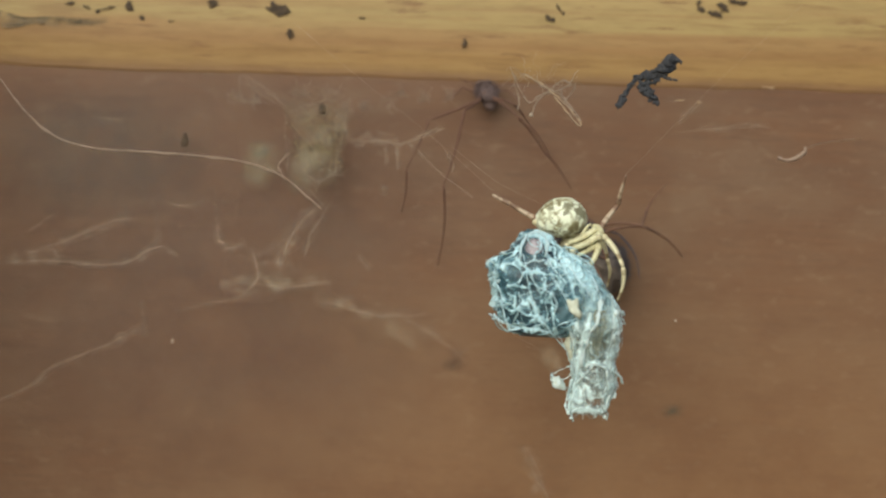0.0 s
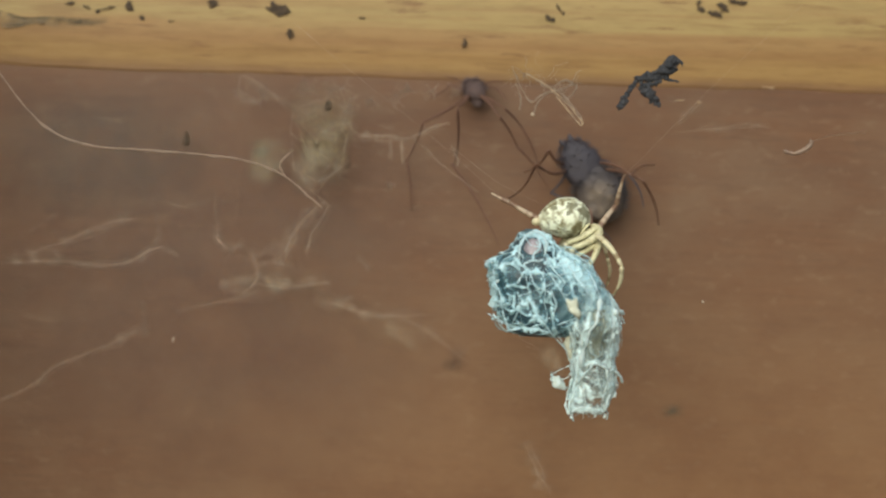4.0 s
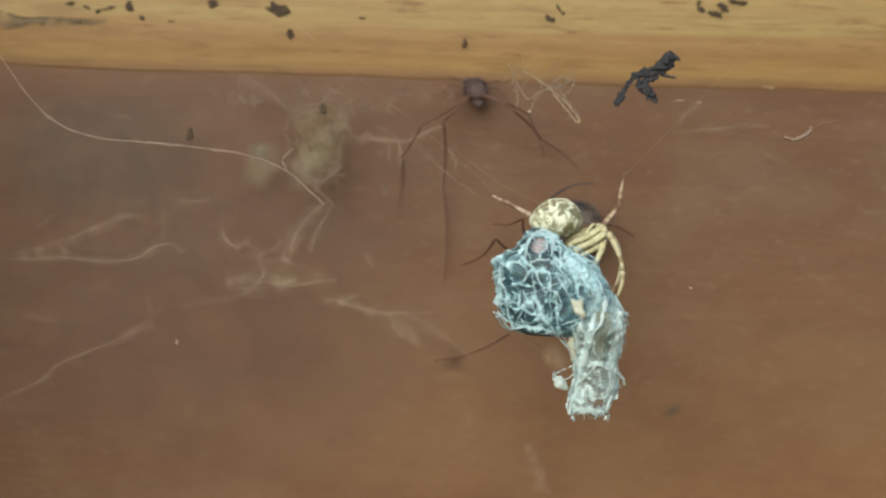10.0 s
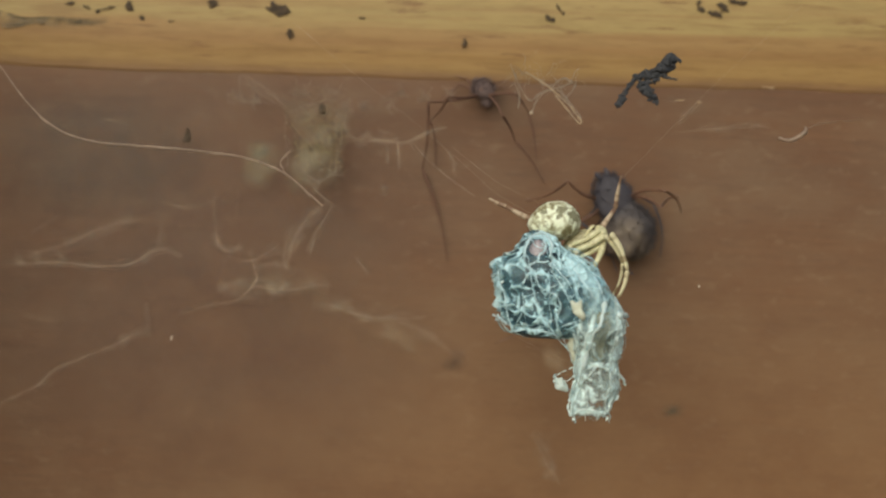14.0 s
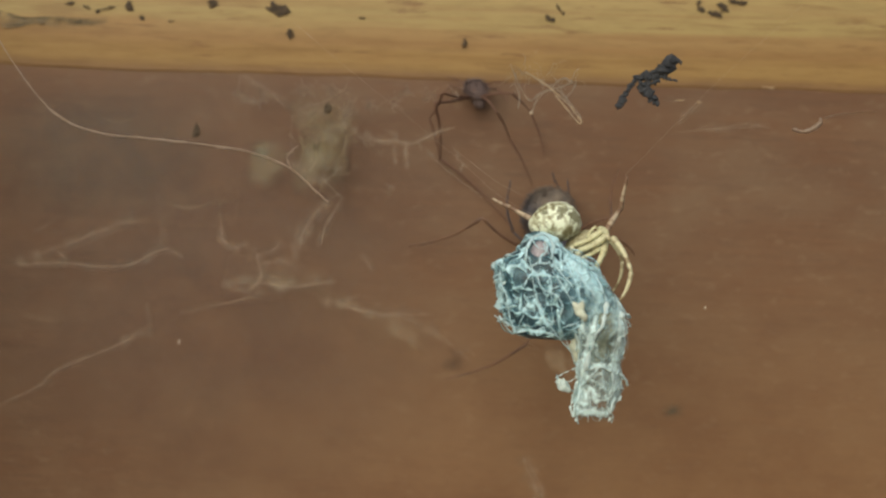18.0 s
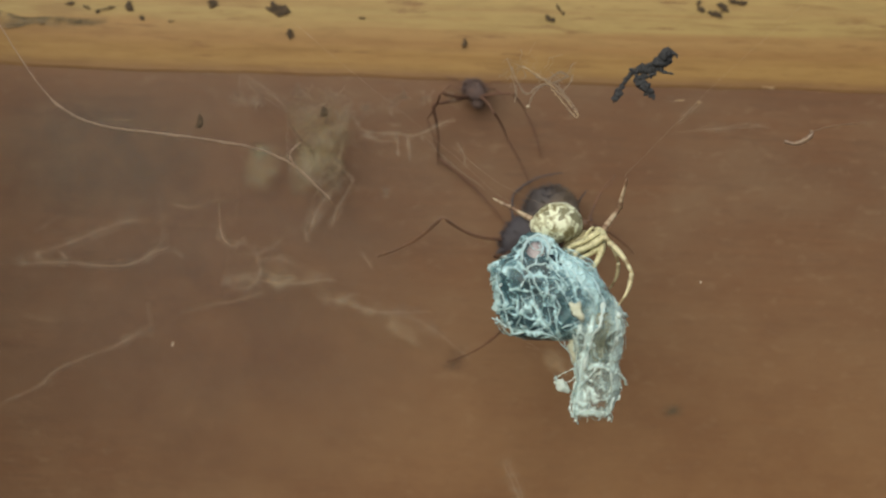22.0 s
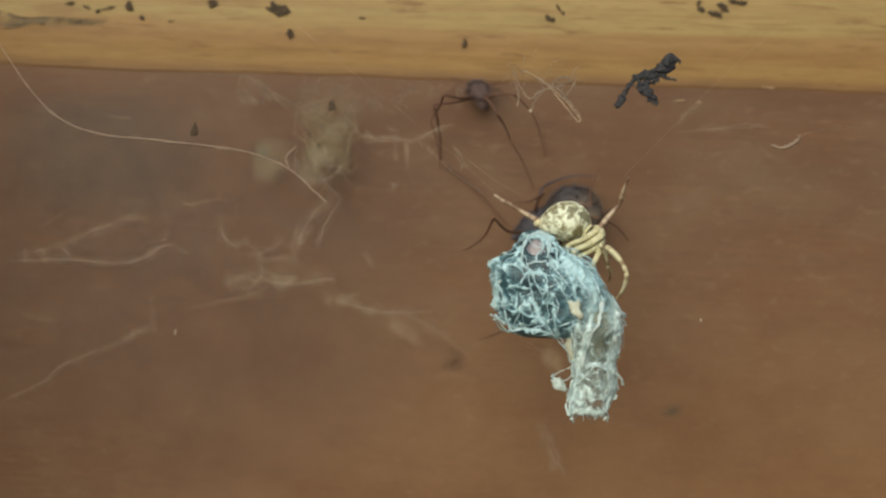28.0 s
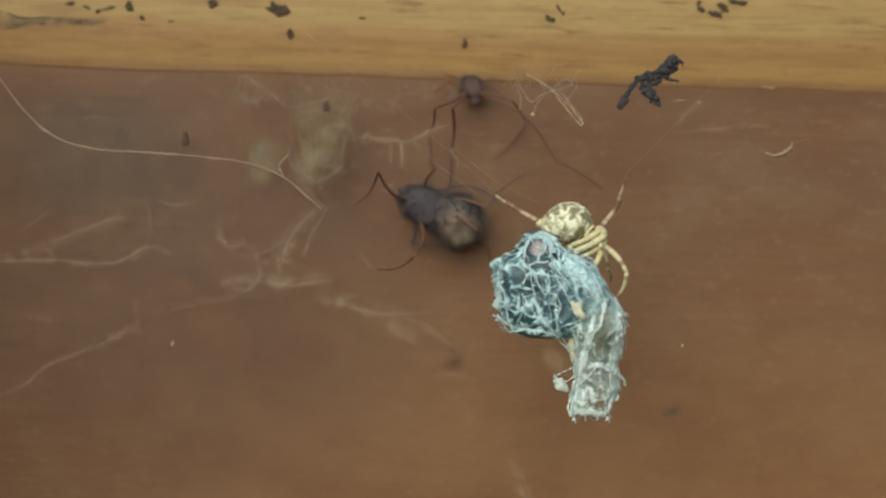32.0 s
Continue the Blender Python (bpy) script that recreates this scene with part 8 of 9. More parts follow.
    walk(knot_web, [
        (0, pose(-0.02047, 0.001, -0.00223)), (0.5, pose(-0.0206, 0.001, -0.00223)), (1, pose(-0.02056, 0.001, -0.00218)),
        (1.5, pose(-0.02047, 0.001, -0.00218)), (2, pose(-0.02047, 0.001, -0.00218)), (2.5, pose(-0.02047, 0.001, -0.00218)),
        (3, pose(-0.0206, 0.001, -0.00227)), (3.5, pose(-0.02051, 0.001, -0.00223)), (5.5, pose(-0.0206, 0.001, -0.00235)),
        (6, pose(-0.02047, 0.001, -0.00218)), (6.5, pose(-0.02047, 0.001, -0.00227)), (7, pose(-0.02022, 0.001, -0.00226)),
        (7.5, pose(-0.02014, 0.001, -0.00226)), (8, pose(-0.02022, 0.001, -0.00226)), (8.5, pose(-0.02022, 0.001, -0.00234)),
        (9, pose(-0.0203, 0.001, -0.00235)), (9.5, pose(-0.02022, 0.001, -0.00217)), (10, pose(-0.01997, 0.001, -0.002)),
        (10.5, pose(-0.01989, 0.001, -0.00183)), (11, pose(-0.01956, 0.001, -0.00169)), (11.5, pose(-0.01964, 0.001, -0.00173)),
        (12, pose(-0.02055, 0.001, -0.00227)), (12.5, pose(-0.02055, 0.001, -0.00227)), (13, pose(-0.0208, 0.001, -0.00245)),
        (13.5, pose(-0.02076, 0.001, -0.0024)), (14, pose(-0.02063, 0.001, -0.00252)), (14.5, pose(-0.02059, 0.001, -0.00252)),
        (16.5, pose(-0.02005, 0.001, -0.00209)), (17, pose(-0.01997, 0.001, -0.00208)), (17.5, pose(-0.01993, 0.001, -0.00208)),
        (18, pose(-0.02014, 0.001, -0.00217)), (18.5, pose(-0.02034, 0.001, -0.00226)), (19, pose(-0.02022, 0.001, -0.00226)),
        (19.5, pose(-0.02047, 0.001, -0.00235)), (20, pose(-0.02043, 0.001, -0.00243)), (20.5, pose(-0.02047, 0.001, -0.00235)),
        (21, pose(-0.02047, 0.001, -0.00239)), (21.5, pose(-0.02043, 0.001, -0.00235)), (22, pose(-0.02023, 0.001, -0.00192)),
        (22.5, pose(-0.01977, 0.001, -0.00182)), (23, pose(-0.01939, 0.001, -0.0016)), (23.5, pose(-0.02006, 0.001, -0.00191)),
        (24, pose(-0.02006, 0.001, -0.00191)), (24.5, pose(-0.02006, 0.001, -0.00191)), (25, pose(-0.02006, 0.001, -0.00191)),
        (25.5, pose(-0.02006, 0.001, -0.00191)), (27.5, pose(-0.02002, 0.001, -0.00187)), (28, pose(-0.02006, 0.001, -0.00191)),
        (28.5, pose(-0.01994, 0.001, -0.00183)), (29, pose(-0.01882, 0.001, -0.00098)), (29.5, pose(-0.02005, 0.001, -0.00217)),
        (30, pose(-0.02035, 0.001, -0.00222)), (30.5, pose(-0.02039, 0.001, -0.0021)), (31, pose(-0.02039, 0.001, -0.0021)),
        (31.5, pose(-0.02014, 0.001, -0.002)), (32, pose(-0.02031, 0.001, -0.00205))])
    walk(tangle_web, [
        (0, pose(0.00983, -0.007, 0.01399)), (0.5, pose(0.00982, -0.007, 0.01435)), (1, pose(0.00971, -0.007, 0.01418)),
        (1.5, pose(0.00991, -0.007, 0.01404)), (2, pose(0.00991, -0.007, 0.01404)), (2.5, pose(0.00995, -0.007, 0.01396)),
        (3, pose(0.00991, -0.007, 0.01404)), (3.5, pose(0.00995, -0.007, 0.01404)), (5.5, pose(0.01002, -0.007, 0.01419)),
        (6, pose(0.01002, -0.007, 0.01435)), (6.5, pose(0.00987, -0.007, 0.01411)), (7, pose(0.00978, -0.007, 0.01435)),
        (7.5, pose(0.00975, -0.007, 0.01427)), (8, pose(0.0097, -0.007, 0.01427)), (8.5, pose(0.00974, -0.007, 0.01435)),
        (9, pose(0.00986, -0.007, 0.01443)), (9.5, pose(0.00986, -0.007, 0.01435)), (10, pose(0.0097, -0.007, 0.01427)),
        (10.5, pose(0.00959, -0.007, 0.01414)), (11, pose(0.00958, -0.007, 0.01442)), (11.5, pose(0.00975, -0.007, 0.01427)),
        (12, pose(0.01002, -0.007, 0.01419)), (12.5, pose(0.00999, -0.007, 0.01412)), (13, pose(0.0099, -0.007, 0.01419)),
        (13.5, pose(0.00982, -0.007, 0.01427)), (14, pose(0.00986, -0.007, 0.01419)), (14.5, pose(0.00978, -0.007, 0.01431)),
        (16.5, pose(0.00991, -0.007, 0.01404)), (17, pose(0.00986, -0.007, 0.01427)), (17.5, pose(0.00985, -0.007, 0.01451)),
        (18, pose(0.00986, -0.007, 0.01419)), (18.5, pose(0.00974, -0.007, 0.01431)), (19, pose(0.00983, -0.007, 0.01415)),
        (19.5, pose(0.00975, -0.007, 0.01411)), (20, pose(0.00975, -0.007, 0.01427)), (20.5, pose(0.00979, -0.007, 0.01411)),
        (21, pose(0.00978, -0.007, 0.01451)), (21.5, pose(0.00978, -0.007, 0.01427)), (22, pose(0.00953, -0.007, 0.01474)),
        (22.5, pose(0.00959, -0.007, 0.01418)), (23, pose(0.00959, -0.007, 0.01406)), (23.5, pose(0.00962, -0.007, 0.01426)),
        (24, pose(0.00958, -0.007, 0.01446)), (24.5, pose(0.00962, -0.007, 0.01438)), (25, pose(0.0097, -0.007, 0.01442)),
        (25.5, pose(0.00971, -0.007, 0.01418)), (27.5, pose(0.00986, -0.007, 0.01419)), (28, pose(0.00978, -0.007, 0.01435)),
        (28.5, pose(0.00982, -0.007, 0.01427)), (29, pose(0.00995, -0.007, 0.01411)), (29.5, pose(0.01015, -0.007, 0.01381)),
        (30, pose(0.00991, -0.007, 0.01396)), (30.5, pose(0.00995, -0.007, 0.01411)), (31, pose(0.00995, -0.007, 0.01396)),
        (31.5, pose(0.00999, -0.007, 0.01412)), (32, pose(0.00999, -0.007, 0.01404))])
    walk(debris, [
        (0, pose(0.01781, -0.01, 0.01576)), (0.5, pose(0.01772, -0.01, 0.01598)), (1, pose(0.01769, -0.01, 0.0159)), (1.5, pose(0.01789, -0.01, 0.01572)),
        (2, pose(0.01785, -0.01, 0.01568)), (2.5, pose(0.01789, -0.01, 0.01561)), (3, pose(0.01785, -0.01, 0.01568)), (3.5, pose(0.01789, -0.01, 0.01564)),
        (5.5, pose(0.01796, -0.01, 0.01572)), (6, pose(0.01789, -0.01, 0.0158)), (6.5, pose(0.01789, -0.01, 0.01568)), (7, pose(0.01773, -0.01, 0.01583)),
        (7.5, pose(0.01773, -0.01, 0.01587)), (8, pose(0.01765, -0.01, 0.0159)), (8.5, pose(0.01765, -0.01, 0.01598)), (9, pose(0.0178, -0.01, 0.01602)),
        (9.5, pose(0.01772, -0.01, 0.01598)), (10, pose(0.01765, -0.01, 0.01598)), (10.5, pose(0.01757, -0.01, 0.01602)),
        (11, pose(0.01753, -0.01, 0.01613)), (11.5, pose(0.01772, -0.01, 0.01594)), (12, pose(0.01792, -0.01, 0.01587)),
        (12.5, pose(0.01789, -0.01, 0.01572)), (13, pose(0.01789, -0.01, 0.01576)), (13.5, pose(0.01781, -0.01, 0.01587)),
        (14, pose(0.01777, -0.01, 0.01583)), (14.5, pose(0.01769, -0.01, 0.0159)), (16.5, pose(0.01781, -0.01, 0.01568)),
        (17, pose(0.01777, -0.01, 0.01579)), (17.5, pose(0.01781, -0.01, 0.01587)), (18, pose(0.01781, -0.01, 0.01572)),
        (18.5, pose(0.01765, -0.01, 0.01598)), (19, pose(0.01781, -0.01, 0.01576)), (19.5, pose(0.01773, -0.01, 0.01572)),
        (20, pose(0.01772, -0.01, 0.01602)), (20.5, pose(0.01781, -0.01, 0.01572)), (21, pose(0.01764, -0.01, 0.01621)),
        (21.5, pose(0.01773, -0.01, 0.01583)), (22, pose(0.01744, -0.01, 0.01632)), (22.5, pose(0.01761, -0.01, 0.0159)),
        (23, pose(0.01757, -0.01, 0.01594)), (23.5, pose(0.01761, -0.01, 0.01594)), (24, pose(0.01753, -0.01, 0.01617)),
        (24.5, pose(0.01757, -0.01, 0.01602)), (25, pose(0.01765, -0.01, 0.01594)), (25.5, pose(0.01765, -0.01, 0.01587)),
        (27.5, pose(0.01773, -0.01, 0.01576)), (28, pose(0.01773, -0.01, 0.01579)), (28.5, pose(0.01773, -0.01, 0.01583)),
        (29, pose(0.01789, -0.01, 0.01568)), (29.5, pose(0.01805, -0.01, 0.01554)), (30, pose(0.01793, -0.01, 0.01561)),
        (30.5, pose(0.01793, -0.01, 0.01568)), (31, pose(0.01793, -0.01, 0.01568)), (31.5, pose(0.01796, -0.01, 0.01572)),
        (32, pose(0.01796, -0.01, 0.01568))])
    walk(curl, [
        (0, pose(0.03149, -0.006, 0.00934)), (0.5, pose(0.03164, -0.006, 0.00975)), (1, pose(0.03196, -0.006, 0.00952)),
        (1.5, pose(0.03227, -0.006, 0.00973)), (2, pose(0.03219, -0.006, 0.00968)), (2.5, pose(0.03231, -0.006, 0.00997)),
        (3, pose(0.03182, -0.006, 0.01019)), (3.5, pose(0.03195, -0.006, 0.00991)), (5.5, pose(0.03204, -0.006, 0.01087)),
        (6, pose(0.03191, -0.006, 0.01111)), (6.5, pose(0.03177, -0.006, 0.01051)), (7, pose(0.03173, -0.006, 0.01055)),
        (7.5, pose(0.03176, -0.006, 0.01086)), (8, pose(0.03161, -0.006, 0.01062)), (8.5, pose(0.03164, -0.006, 0.01082)),
        (9, pose(0.03191, -0.006, 0.01107)), (9.5, pose(0.03184, -0.006, 0.01099)), (10, pose(0.03195, -0.006, 0.01127)),
        (10.5, pose(0.0313, -0.006, 0.01025)), (11, pose(0.03061, -0.006, 0.01067)), (11.5, pose(0.03066, -0.006, 0.01047)),
        (12, pose(0.03145, -0.006, 0.01069)), (12.5, pose(0.03122, -0.006, 0.01029)), (13, pose(0.03212, -0.006, 0.01088)),
        (13.5, pose(0.03193, -0.006, 0.01043)), (14, pose(0.03147, -0.006, 0.01117)), (14.5, pose(0.0313, -0.006, 0.01149)),
        (16.5, pose(0.03225, -0.006, 0.01145)), (17, pose(0.0328, -0.006, 0.01195)), (17.5, pose(0.0328, -0.006, 0.01203)),
        (18, pose(0.0328, -0.006, 0.01203)), (18.5, pose(0.03233, -0.006, 0.01177)), (19, pose(0.03286, -0.006, 0.01251)),
        (19.5, pose(0.03294, -0.006, 0.01243)), (20, pose(0.03279, -0.006, 0.01226)), (20.5, pose(0.03295, -0.006, 0.01211)),
        (21, pose(0.03257, -0.006, 0.01146)), (21.5, pose(0.03273, -0.006, 0.01163)), (22, pose(0.03203, -0.006, 0.01089)),
        (22.5, pose(0.03225, -0.006, 0.01145)), (23, pose(0.03195, -0.006, 0.01105)), (23.5, pose(0.03161, -0.006, 0.01175)),
        (24, pose(0.03123, -0.006, 0.0111)), (24.5, pose(0.03132, -0.006, 0.01094)), (25, pose(0.03132, -0.006, 0.01086)),
        (25.5, pose(0.03132, -0.006, 0.01086)), (27.5, pose(0.03116, -0.006, 0.0107)), (28, pose(0.03085, -0.006, 0.01045)),
        (28.5, pose(0.03172, -0.006, 0.01056)), (29, pose(0.03147, -0.006, 0.01095)), (29.5, pose(0.0307, -0.006, 0.01021)),
        (30, pose(0.03086, -0.006, 0.01037)), (30.5, pose(0.02999, -0.006, 0.00995)), (31, pose(0.03008, -0.006, 0.00987)),
        (31.5, pose(0.02983, -0.006, 0.0101)), (32, pose(0.03024, -0.006, 0.00972))])
    walk(low_wisp, [
        (0, pose(0.00951, 0, -0.02123)), (1, pose(0.00962, 0, -0.02112)), (2, pose(0.00977, 0, -0.02078)), (3, pose(0.00951, 0, -0.02101)),
        (5.5, pose(0.01031, 0, -0.02038)), (7, pose(0.01047, 0, -0.02038)), (9, pose(0.01031, 0, -0.02038)), (10.5, pose(0.00952, 0, -0.02114)),
        (11, pose(0.01032, 0, -0.01994)), (11.5, pose(0.00968, 0, -0.02072)), (12, pose(0.01, 0, -0.02021)), (12.5, pose(0.01008, 0, -0.02012)),
        (13, pose(0.01032, 0, -0.01986)), (13.5, pose(0.00975, 0, -0.02038)), (14, pose(0.01057, 0, -0.01985)), (14.5, pose(0.01138, 0, -0.01898)),
        (16.5, pose(0.00963, 0, -0.02181)), (17, pose(0.00995, 0, -0.02163)), (17.5, pose(0.0098, 0, -0.02189)), (18, pose(0.00956, 0, -0.02223)),
        (18.5, pose(0.00938, 0, -0.02207)), (19, pose(0.0102, 0, -0.02146)), (19.5, pose(0.00962, 0, -0.02173)), (20, pose(0.00913, 0, -0.02216)),
        (20.5, pose(0.00929, 0, -0.02166)), (21, pose(0.00945, 0, -0.02132)), (21.5, pose(0.00887, 0, -0.02192)), (22, pose(0.00764, 0, -0.02255)),
        (22.5, pose(0.00813, 0, -0.02228)), (23, pose(0.00925, 0, -0.02057)), (23.5, pose(0.01048, 0, -0.0196)), (24, pose(0.01162, 0, -0.01856)),
        (24.5, pose(0.01121, 0, -0.01883)), (25, pose(0.01096, 0, -0.01892)), (25.5, pose(0.01096, 0, -0.01892)), (27.5, pose(0.01096, 0, -0.01892)),
        (28, pose(0.01105, 0, -0.01899)), (28.5, pose(0.00968, 0, -0.02072)), (29, pose(0.00895, 0, -0.02158)), (29.5, pose(0.00865, 0, -0.02285)),
        (30, pose(0.00848, 0, -0.02252)), (30.5, pose(0.00781, 0, -0.02288)), (31, pose(0.0079, 0, -0.02287)), (31.5, pose(0.00906, 0, -0.02258)),
        (32, pose(0.00831, 0, -0.02261))])
    walk(mote, [
        (0, pose(0.02061, -0.011, -0.00564)), (1, pose(0.02109, -0.011, -0.00523)), (2, pose(0.02134, -0.011, -0.00502)),
        (3, pose(0.02168, -0.011, -0.00486)), (5.5, pose(0.02492, -0.011, -0.00063)), (6, pose(0.02504, -0.011, 0.00037)),
        (7, pose(0.02378, -0.011, -0.00067)), (8, pose(0.02165, -0.011, -0.00248)), (9, pose(0.02298, -0.011, -0.00219)),
        (10, pose(0.02186, -0.011, -0.00272)), (11, pose(0.02149, -0.011, -0.00363)), (12, pose(0.02323, -0.011, -0.00218)),
        (13, pose(0.02413, -0.011, -0.00225)), (14, pose(0.0226, -0.011, -0.00255)), (16.5, pose(0.02277, -0.011, -0.00319)),
        (18, pose(0.0232, -0.011, -0.00442)), (19, pose(0.02234, -0.011, -0.00544)), (20, pose(0.02262, -0.011, -0.00468)),
        (21, pose(0.02188, -0.011, -0.00346)), (22, pose(0.02273, -0.011, -0.00219)), (23, pose(0.0199, -0.011, -0.00676)),
        (24, pose(0.02085, -0.011, -0.00549)), (25, pose(0.02146, -0.011, -0.00422)), (28, pose(0.02284, -0.011, -0.00552)),
        (29, pose(0.02269, -0.011, -0.00553)), (30, pose(0.02188, -0.011, -0.00645)), (31, pose(0.02141, -0.011, -0.00721)),
        (32, pose(0.02128, -0.011, -0.00781))])
    walk(glint, [
        (0, pose(-0.02528, -0.003, -0.00947)), (3, pose(-0.02522, -0.003, -0.00958)), (6, pose(-0.02519, -0.003, -0.00878)),
        (9, pose(-0.02474, -0.003, -0.00967)), (13, pose(-0.02545, -0.003, -0.00921)), (19, pose(-0.02458, -0.003, -0.00967)),
        (23, pose(-0.02537, -0.003, -0.00985)), (28, pose(-0.02504, -0.003, -0.00867)), (32, pose(-0.02527, -0.003, -0.00974))])
    walk(hanging_spider, [
        (0, pose(0.00384, 0.0035, 0.0157)), (0.5, pose(0.00338, 0.0035, 0.01574)), (1, pose(0.00281, 0.0035, 0.01589)),
        (1.5, pose(0.00281, 0.0035, 0.01595)), (2, pose(0.00321, 0.0035, 0.01591)), (2.5, pose(0.00338, 0.0035, 0.01591)),
        (3, pose(0.00282, 0.0035, 0.01584)), (3.5, pose(0.00281, 0.0035, 0.01595)), (5.5, pose(0.00039, 0.0035, 0.01587)),
        (6, pose(-0.00018, 0.0035, 0.01585)), (6.5, pose(0.0005, 0.0035, 0.01587)), (7, pose(0.00129, 0.0035, 0.0159)),
        (7.5, pose(0.00186, 0.0035, 0.01586)), (8, pose(0.00203, 0.0035, 0.01576)), (9, pose(0.00236, 0.0035, 0.01582)),
        (10, pose(0.0027, 0.0035, 0.01595)), (11, pose(0.00242, 0.0035, 0.01594)), (12, pose(0.00349, 0.0035, 0.01597)),
        (12.5, pose(0.00298, 0.0035, 0.01596)), (13, pose(0.00253, 0.0035, 0.01605)), (14, pose(0.00349, 0.0035, 0.01597)),
        (14.5, pose(0.00321, 0.0035, 0.01596)), (16.5, pose(0.00286, 0.0035, 0.01567)), (17, pose(0.00269, 0.0035, 0.01584)),
        (17.5, pose(0.00277, 0.0035, 0.01576)), (18, pose(0.00277, 0.0035, 0.01585)), (18.5, pose(0.00286, 0.0035, 0.01576)),
        (19, pose(0.00295, 0.0035, 0.01576)), (19.5, pose(0.00286, 0.0035, 0.01576)), (20, pose(0.00277, 0.0035, 0.01576)),
        (20.5, pose(0.00303, 0.0035, 0.01577)), (21, pose(0.00303, 0.0035, 0.01568)), (21.5, pose(0.00303, 0.0035, 0.01577)),
        (22, pose(0.0026, 0.0035, 0.01584)), (22.5, pose(0.00277, 0.0035, 0.01585)), (23, pose(0.0026, 0.0035, 0.01575)),
        (23.5, pose(0.00286, 0.0035, 0.01567)), (24, pose(0.00295, 0.0035, 0.01576)), (24.5, pose(0.00295, 0.0035, 0.01576)),
        (25, pose(0.00295, 0.0035, 0.01568)), (25.5, pose(0.00303, 0.0035, 0.01568)), (27.5, pose(0.00295, 0.0035, 0.01568)),
        (28, pose(0.00303, 0.0035, 0.01577)), (28.5, pose(0.00303, 0.0035, 0.01577)), (29, pose(0.00243, 0.0035, 0.01584)),
        (29.5, pose(0.00259, 0.0035, 0.01601)), (30, pose(0.00242, 0.0035, 0.0161)), (30.5, pose(0.00242, 0.0035, 0.0161)),
        (31, pose(0.00241, 0.0035, 0.01618)), (31.5, pose(0.00232, 0.0035, 0.01618)), (32, pose(0.00232, 0.0035, 0.01618))])
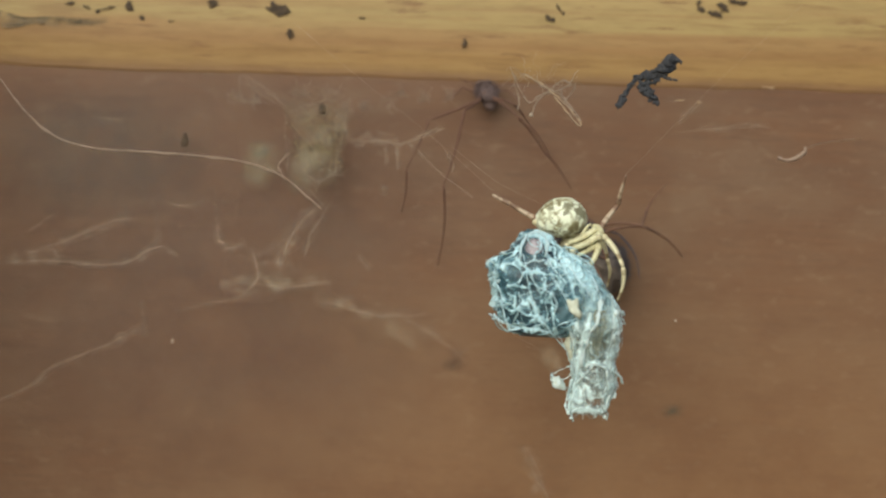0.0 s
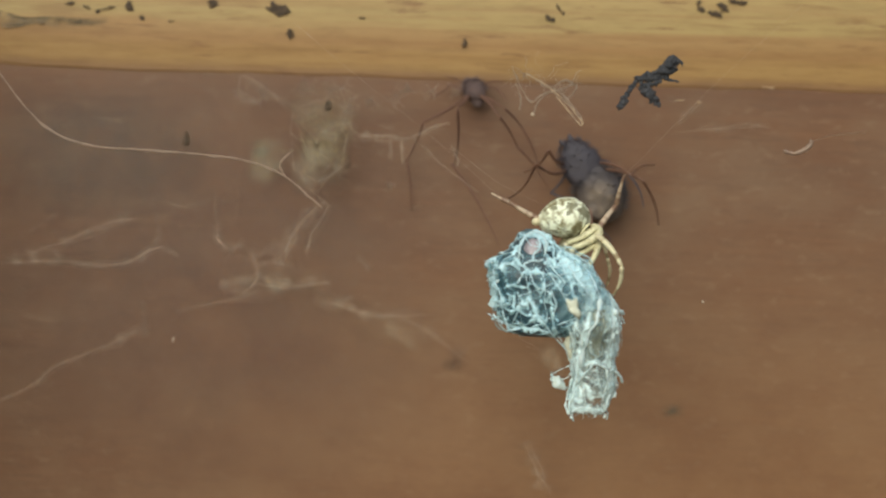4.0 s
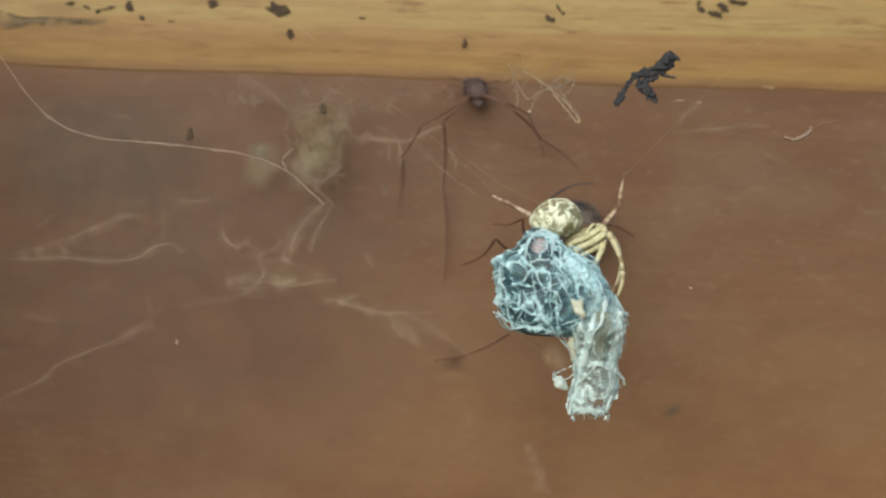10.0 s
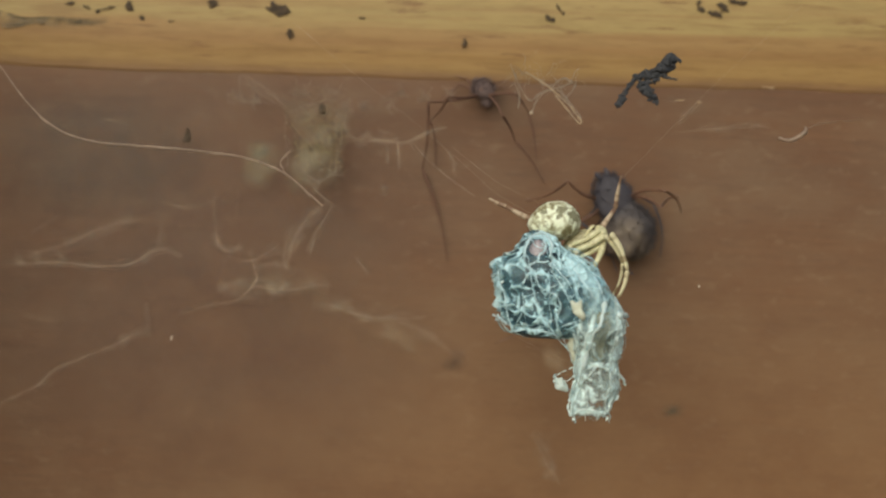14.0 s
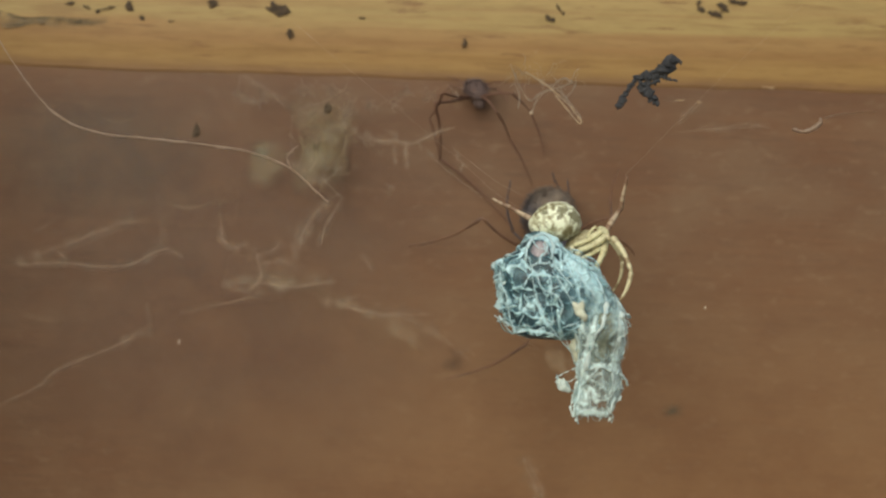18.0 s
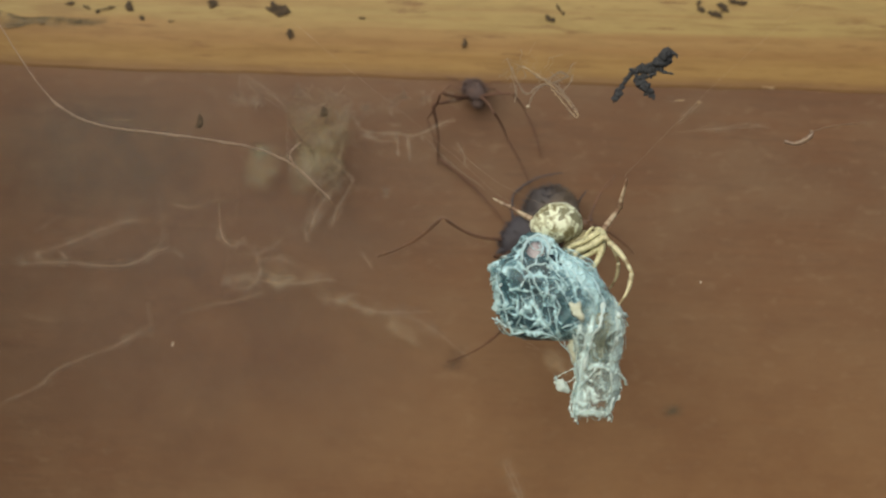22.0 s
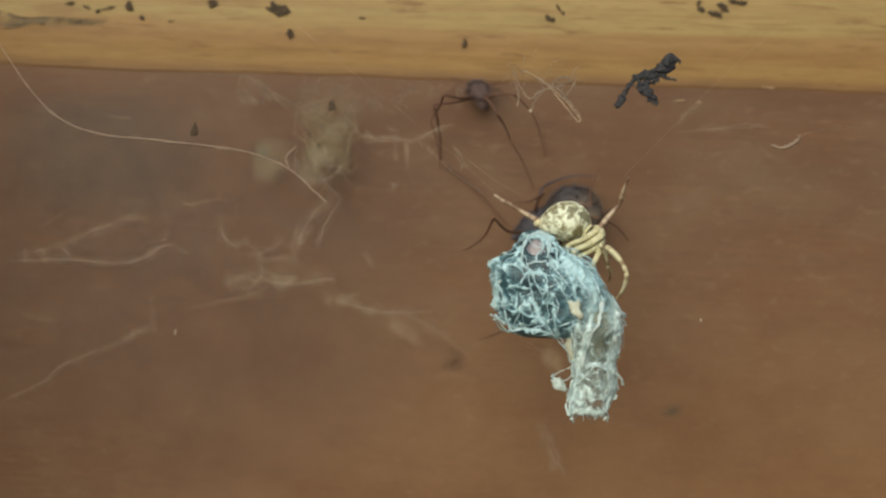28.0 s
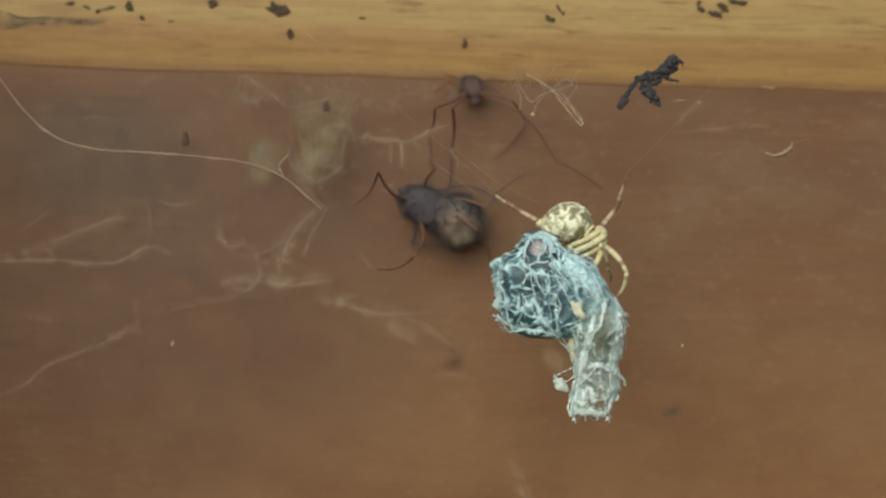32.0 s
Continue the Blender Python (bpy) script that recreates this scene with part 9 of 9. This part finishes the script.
    walk(dark_spider, [
        (0, pose(0.01571, 0.0025, -0.00111, 0, 228)), (0.5, pose(0.01646, 0.0025, -0.00025, 0, 236)), (1, pose(0.01766, 0.0025, 0.00091, 0, 240.3)),
        (1.5, pose(0.0184, 0.0025, 0.00216, 0, 234.4)), (2, pose(0.01835, 0.0025, 0.00211, 0, 228.7)), (2.3, pose(0.01806, 0.0025, 0.00243, 0, 228.5)),
        (2.6, pose(0.01781, 0.0025, 0.00315, 0, 231.9)), (2.8, pose(0.01631, 0.0025, 0.00439, 0, 241.9)), (3, pose(0.01424, 0.0025, 0.00779, 0, 247.2)),
        (3.3, pose(0.01432, 0.0025, 0.00713, 0, 244.7)), (3.5, pose(0.01467, 0.0025, 0.00658, 0, 232.0)), (5.5, pose(0.01583, 0.0025, 0.00533, 0, 252.7)),
        (5.75, pose(0.01484, 0.0025, 0.00502, 0, 249.4)), (6, pose(0.01428, 0.0025, 0.005, 0, 247.3)), (6.5, pose(0.01279, 0.0025, 0.00428, 0, 243.9)),
        (6.8, pose(0.01218, 0.0025, 0.00426, 0, 202.1)), (7, pose(0.01195, 0.0025, 0.00436, 0, 135.0)), (7.5, pose(0.01267, 0.0025, 0.00293, 0, 179.4)),
        (8, pose(0.01334, 0.0025, 0.00295, 0, 149.0)), (9, pose(0.01368, 0.0025, 0.00285, 0, 140.6)), (10, pose(0.01285, 0.0025, 0.00238, 0, 147.2)),
        (10.5, pose(0.01135, 0.0025, 0.00222, 0, 147.7)), (11, pose(0.00893, 0.0025, 0.00247, 0, 139.5)), (11.5, pose(0.01063, 0.0025, 0.00197, 0, 149.6)),
        (12, pose(0.01212, 0.0025, 0.00258, 0, 142.0)), (12.5, pose(0.01367, 0.0025, 0.00302, 0, 164.1)), (13, pose(0.0143, 0.0025, 0.00421, 0, 179.8)),
        (13.5, pose(0.01676, 0.0025, 0.00284, 0, 243.4)), (14, pose(0.01828, 0.0025, 0.00244, 0, 242.7)), (14.5, pose(0.01564, 0.0025, 0.00269, 0, 179.9)),
        (16.5, pose(0.01201, 0.0025, 0.00252, 0, 141.6)), (18, pose(0.01041, 0.0025, 0.00353, 0, 75.1)), (19, pose(0.01156, 0.0025, 0.00267, 0, 111.2)),
        (20, pose(0.01199, 0.0025, 0.00302, 0, 142.4)), (21, pose(0.01244, 0.0025, 0.00303, 0, 142.4)), (22, pose(0.0104, 0.0025, 0.00386, 0, 136.3)),
        (22.5, pose(0.01082, 0.0025, 0.00455, 0, 142.4)), (23, pose(0.01115, 0.0025, 0.00478, 0, 148.5)), (23.5, pose(0.01221, 0.0025, 0.00493, 0, 140.6)),
        (24, pose(0.01241, 0.0025, 0.00404, 0, 138.4)), (25, pose(0.01263, 0.0025, 0.00394, 0, 139.2)), (25.5, pose(0.01263, 0.0025, 0.00394, 0, 145.2)),
        (28, pose(0.01269, 0.0025, 0.00394, 0, 151.2)), (28.3, pose(0.01243, 0.0025, 0.00337, 0, 154.9)), (28.5, pose(0.01171, 0.0025, 0.00301, 0, 162.7)),
        (28.7, pose(0.01031, 0.0025, 0.00319, 0, 168.2)), (28.9, pose(0.00862, 0.0025, 0.00341, 0, 171.8)),
        (29.1, pose(0.00778, 0.0025, 0.00339, 0, 171.8)), (29.3, pose(0.0067, 0.0025, 0.00223, 0, 159.7)), (29.5, pose(0.0056, 0.0025, 0.00175, 0, 161.4)),
        (29.7, pose(0.00476, 0.0025, 0.00161, 0, 168.1)), (30, pose(0.00431, 0.0025, 0.00176, 0, 185.1)), (30.3, pose(0.00362, 0.0025, 0.00241, 0, 191.1)),
        (30.6, pose(0.0032, 0.0025, 0.00318, 0, 185.1)), (31, pose(0.00314, 0.0025, 0.00329, 0, 184.0)), (31.4, pose(0.0022, 0.0025, 0.00304, 0, 192.5)),
        (31.7, pose(0.00192, 0.0025, 0.00303, 0, 192.2)), (32, pose(0.00125, 0.0025, 0.0029, 0, 202.2))])
    dark_legs(poses_of(dark_spider))
    pale_legs()
    hanging_legs(poses_of(hanging_spider))


motions()
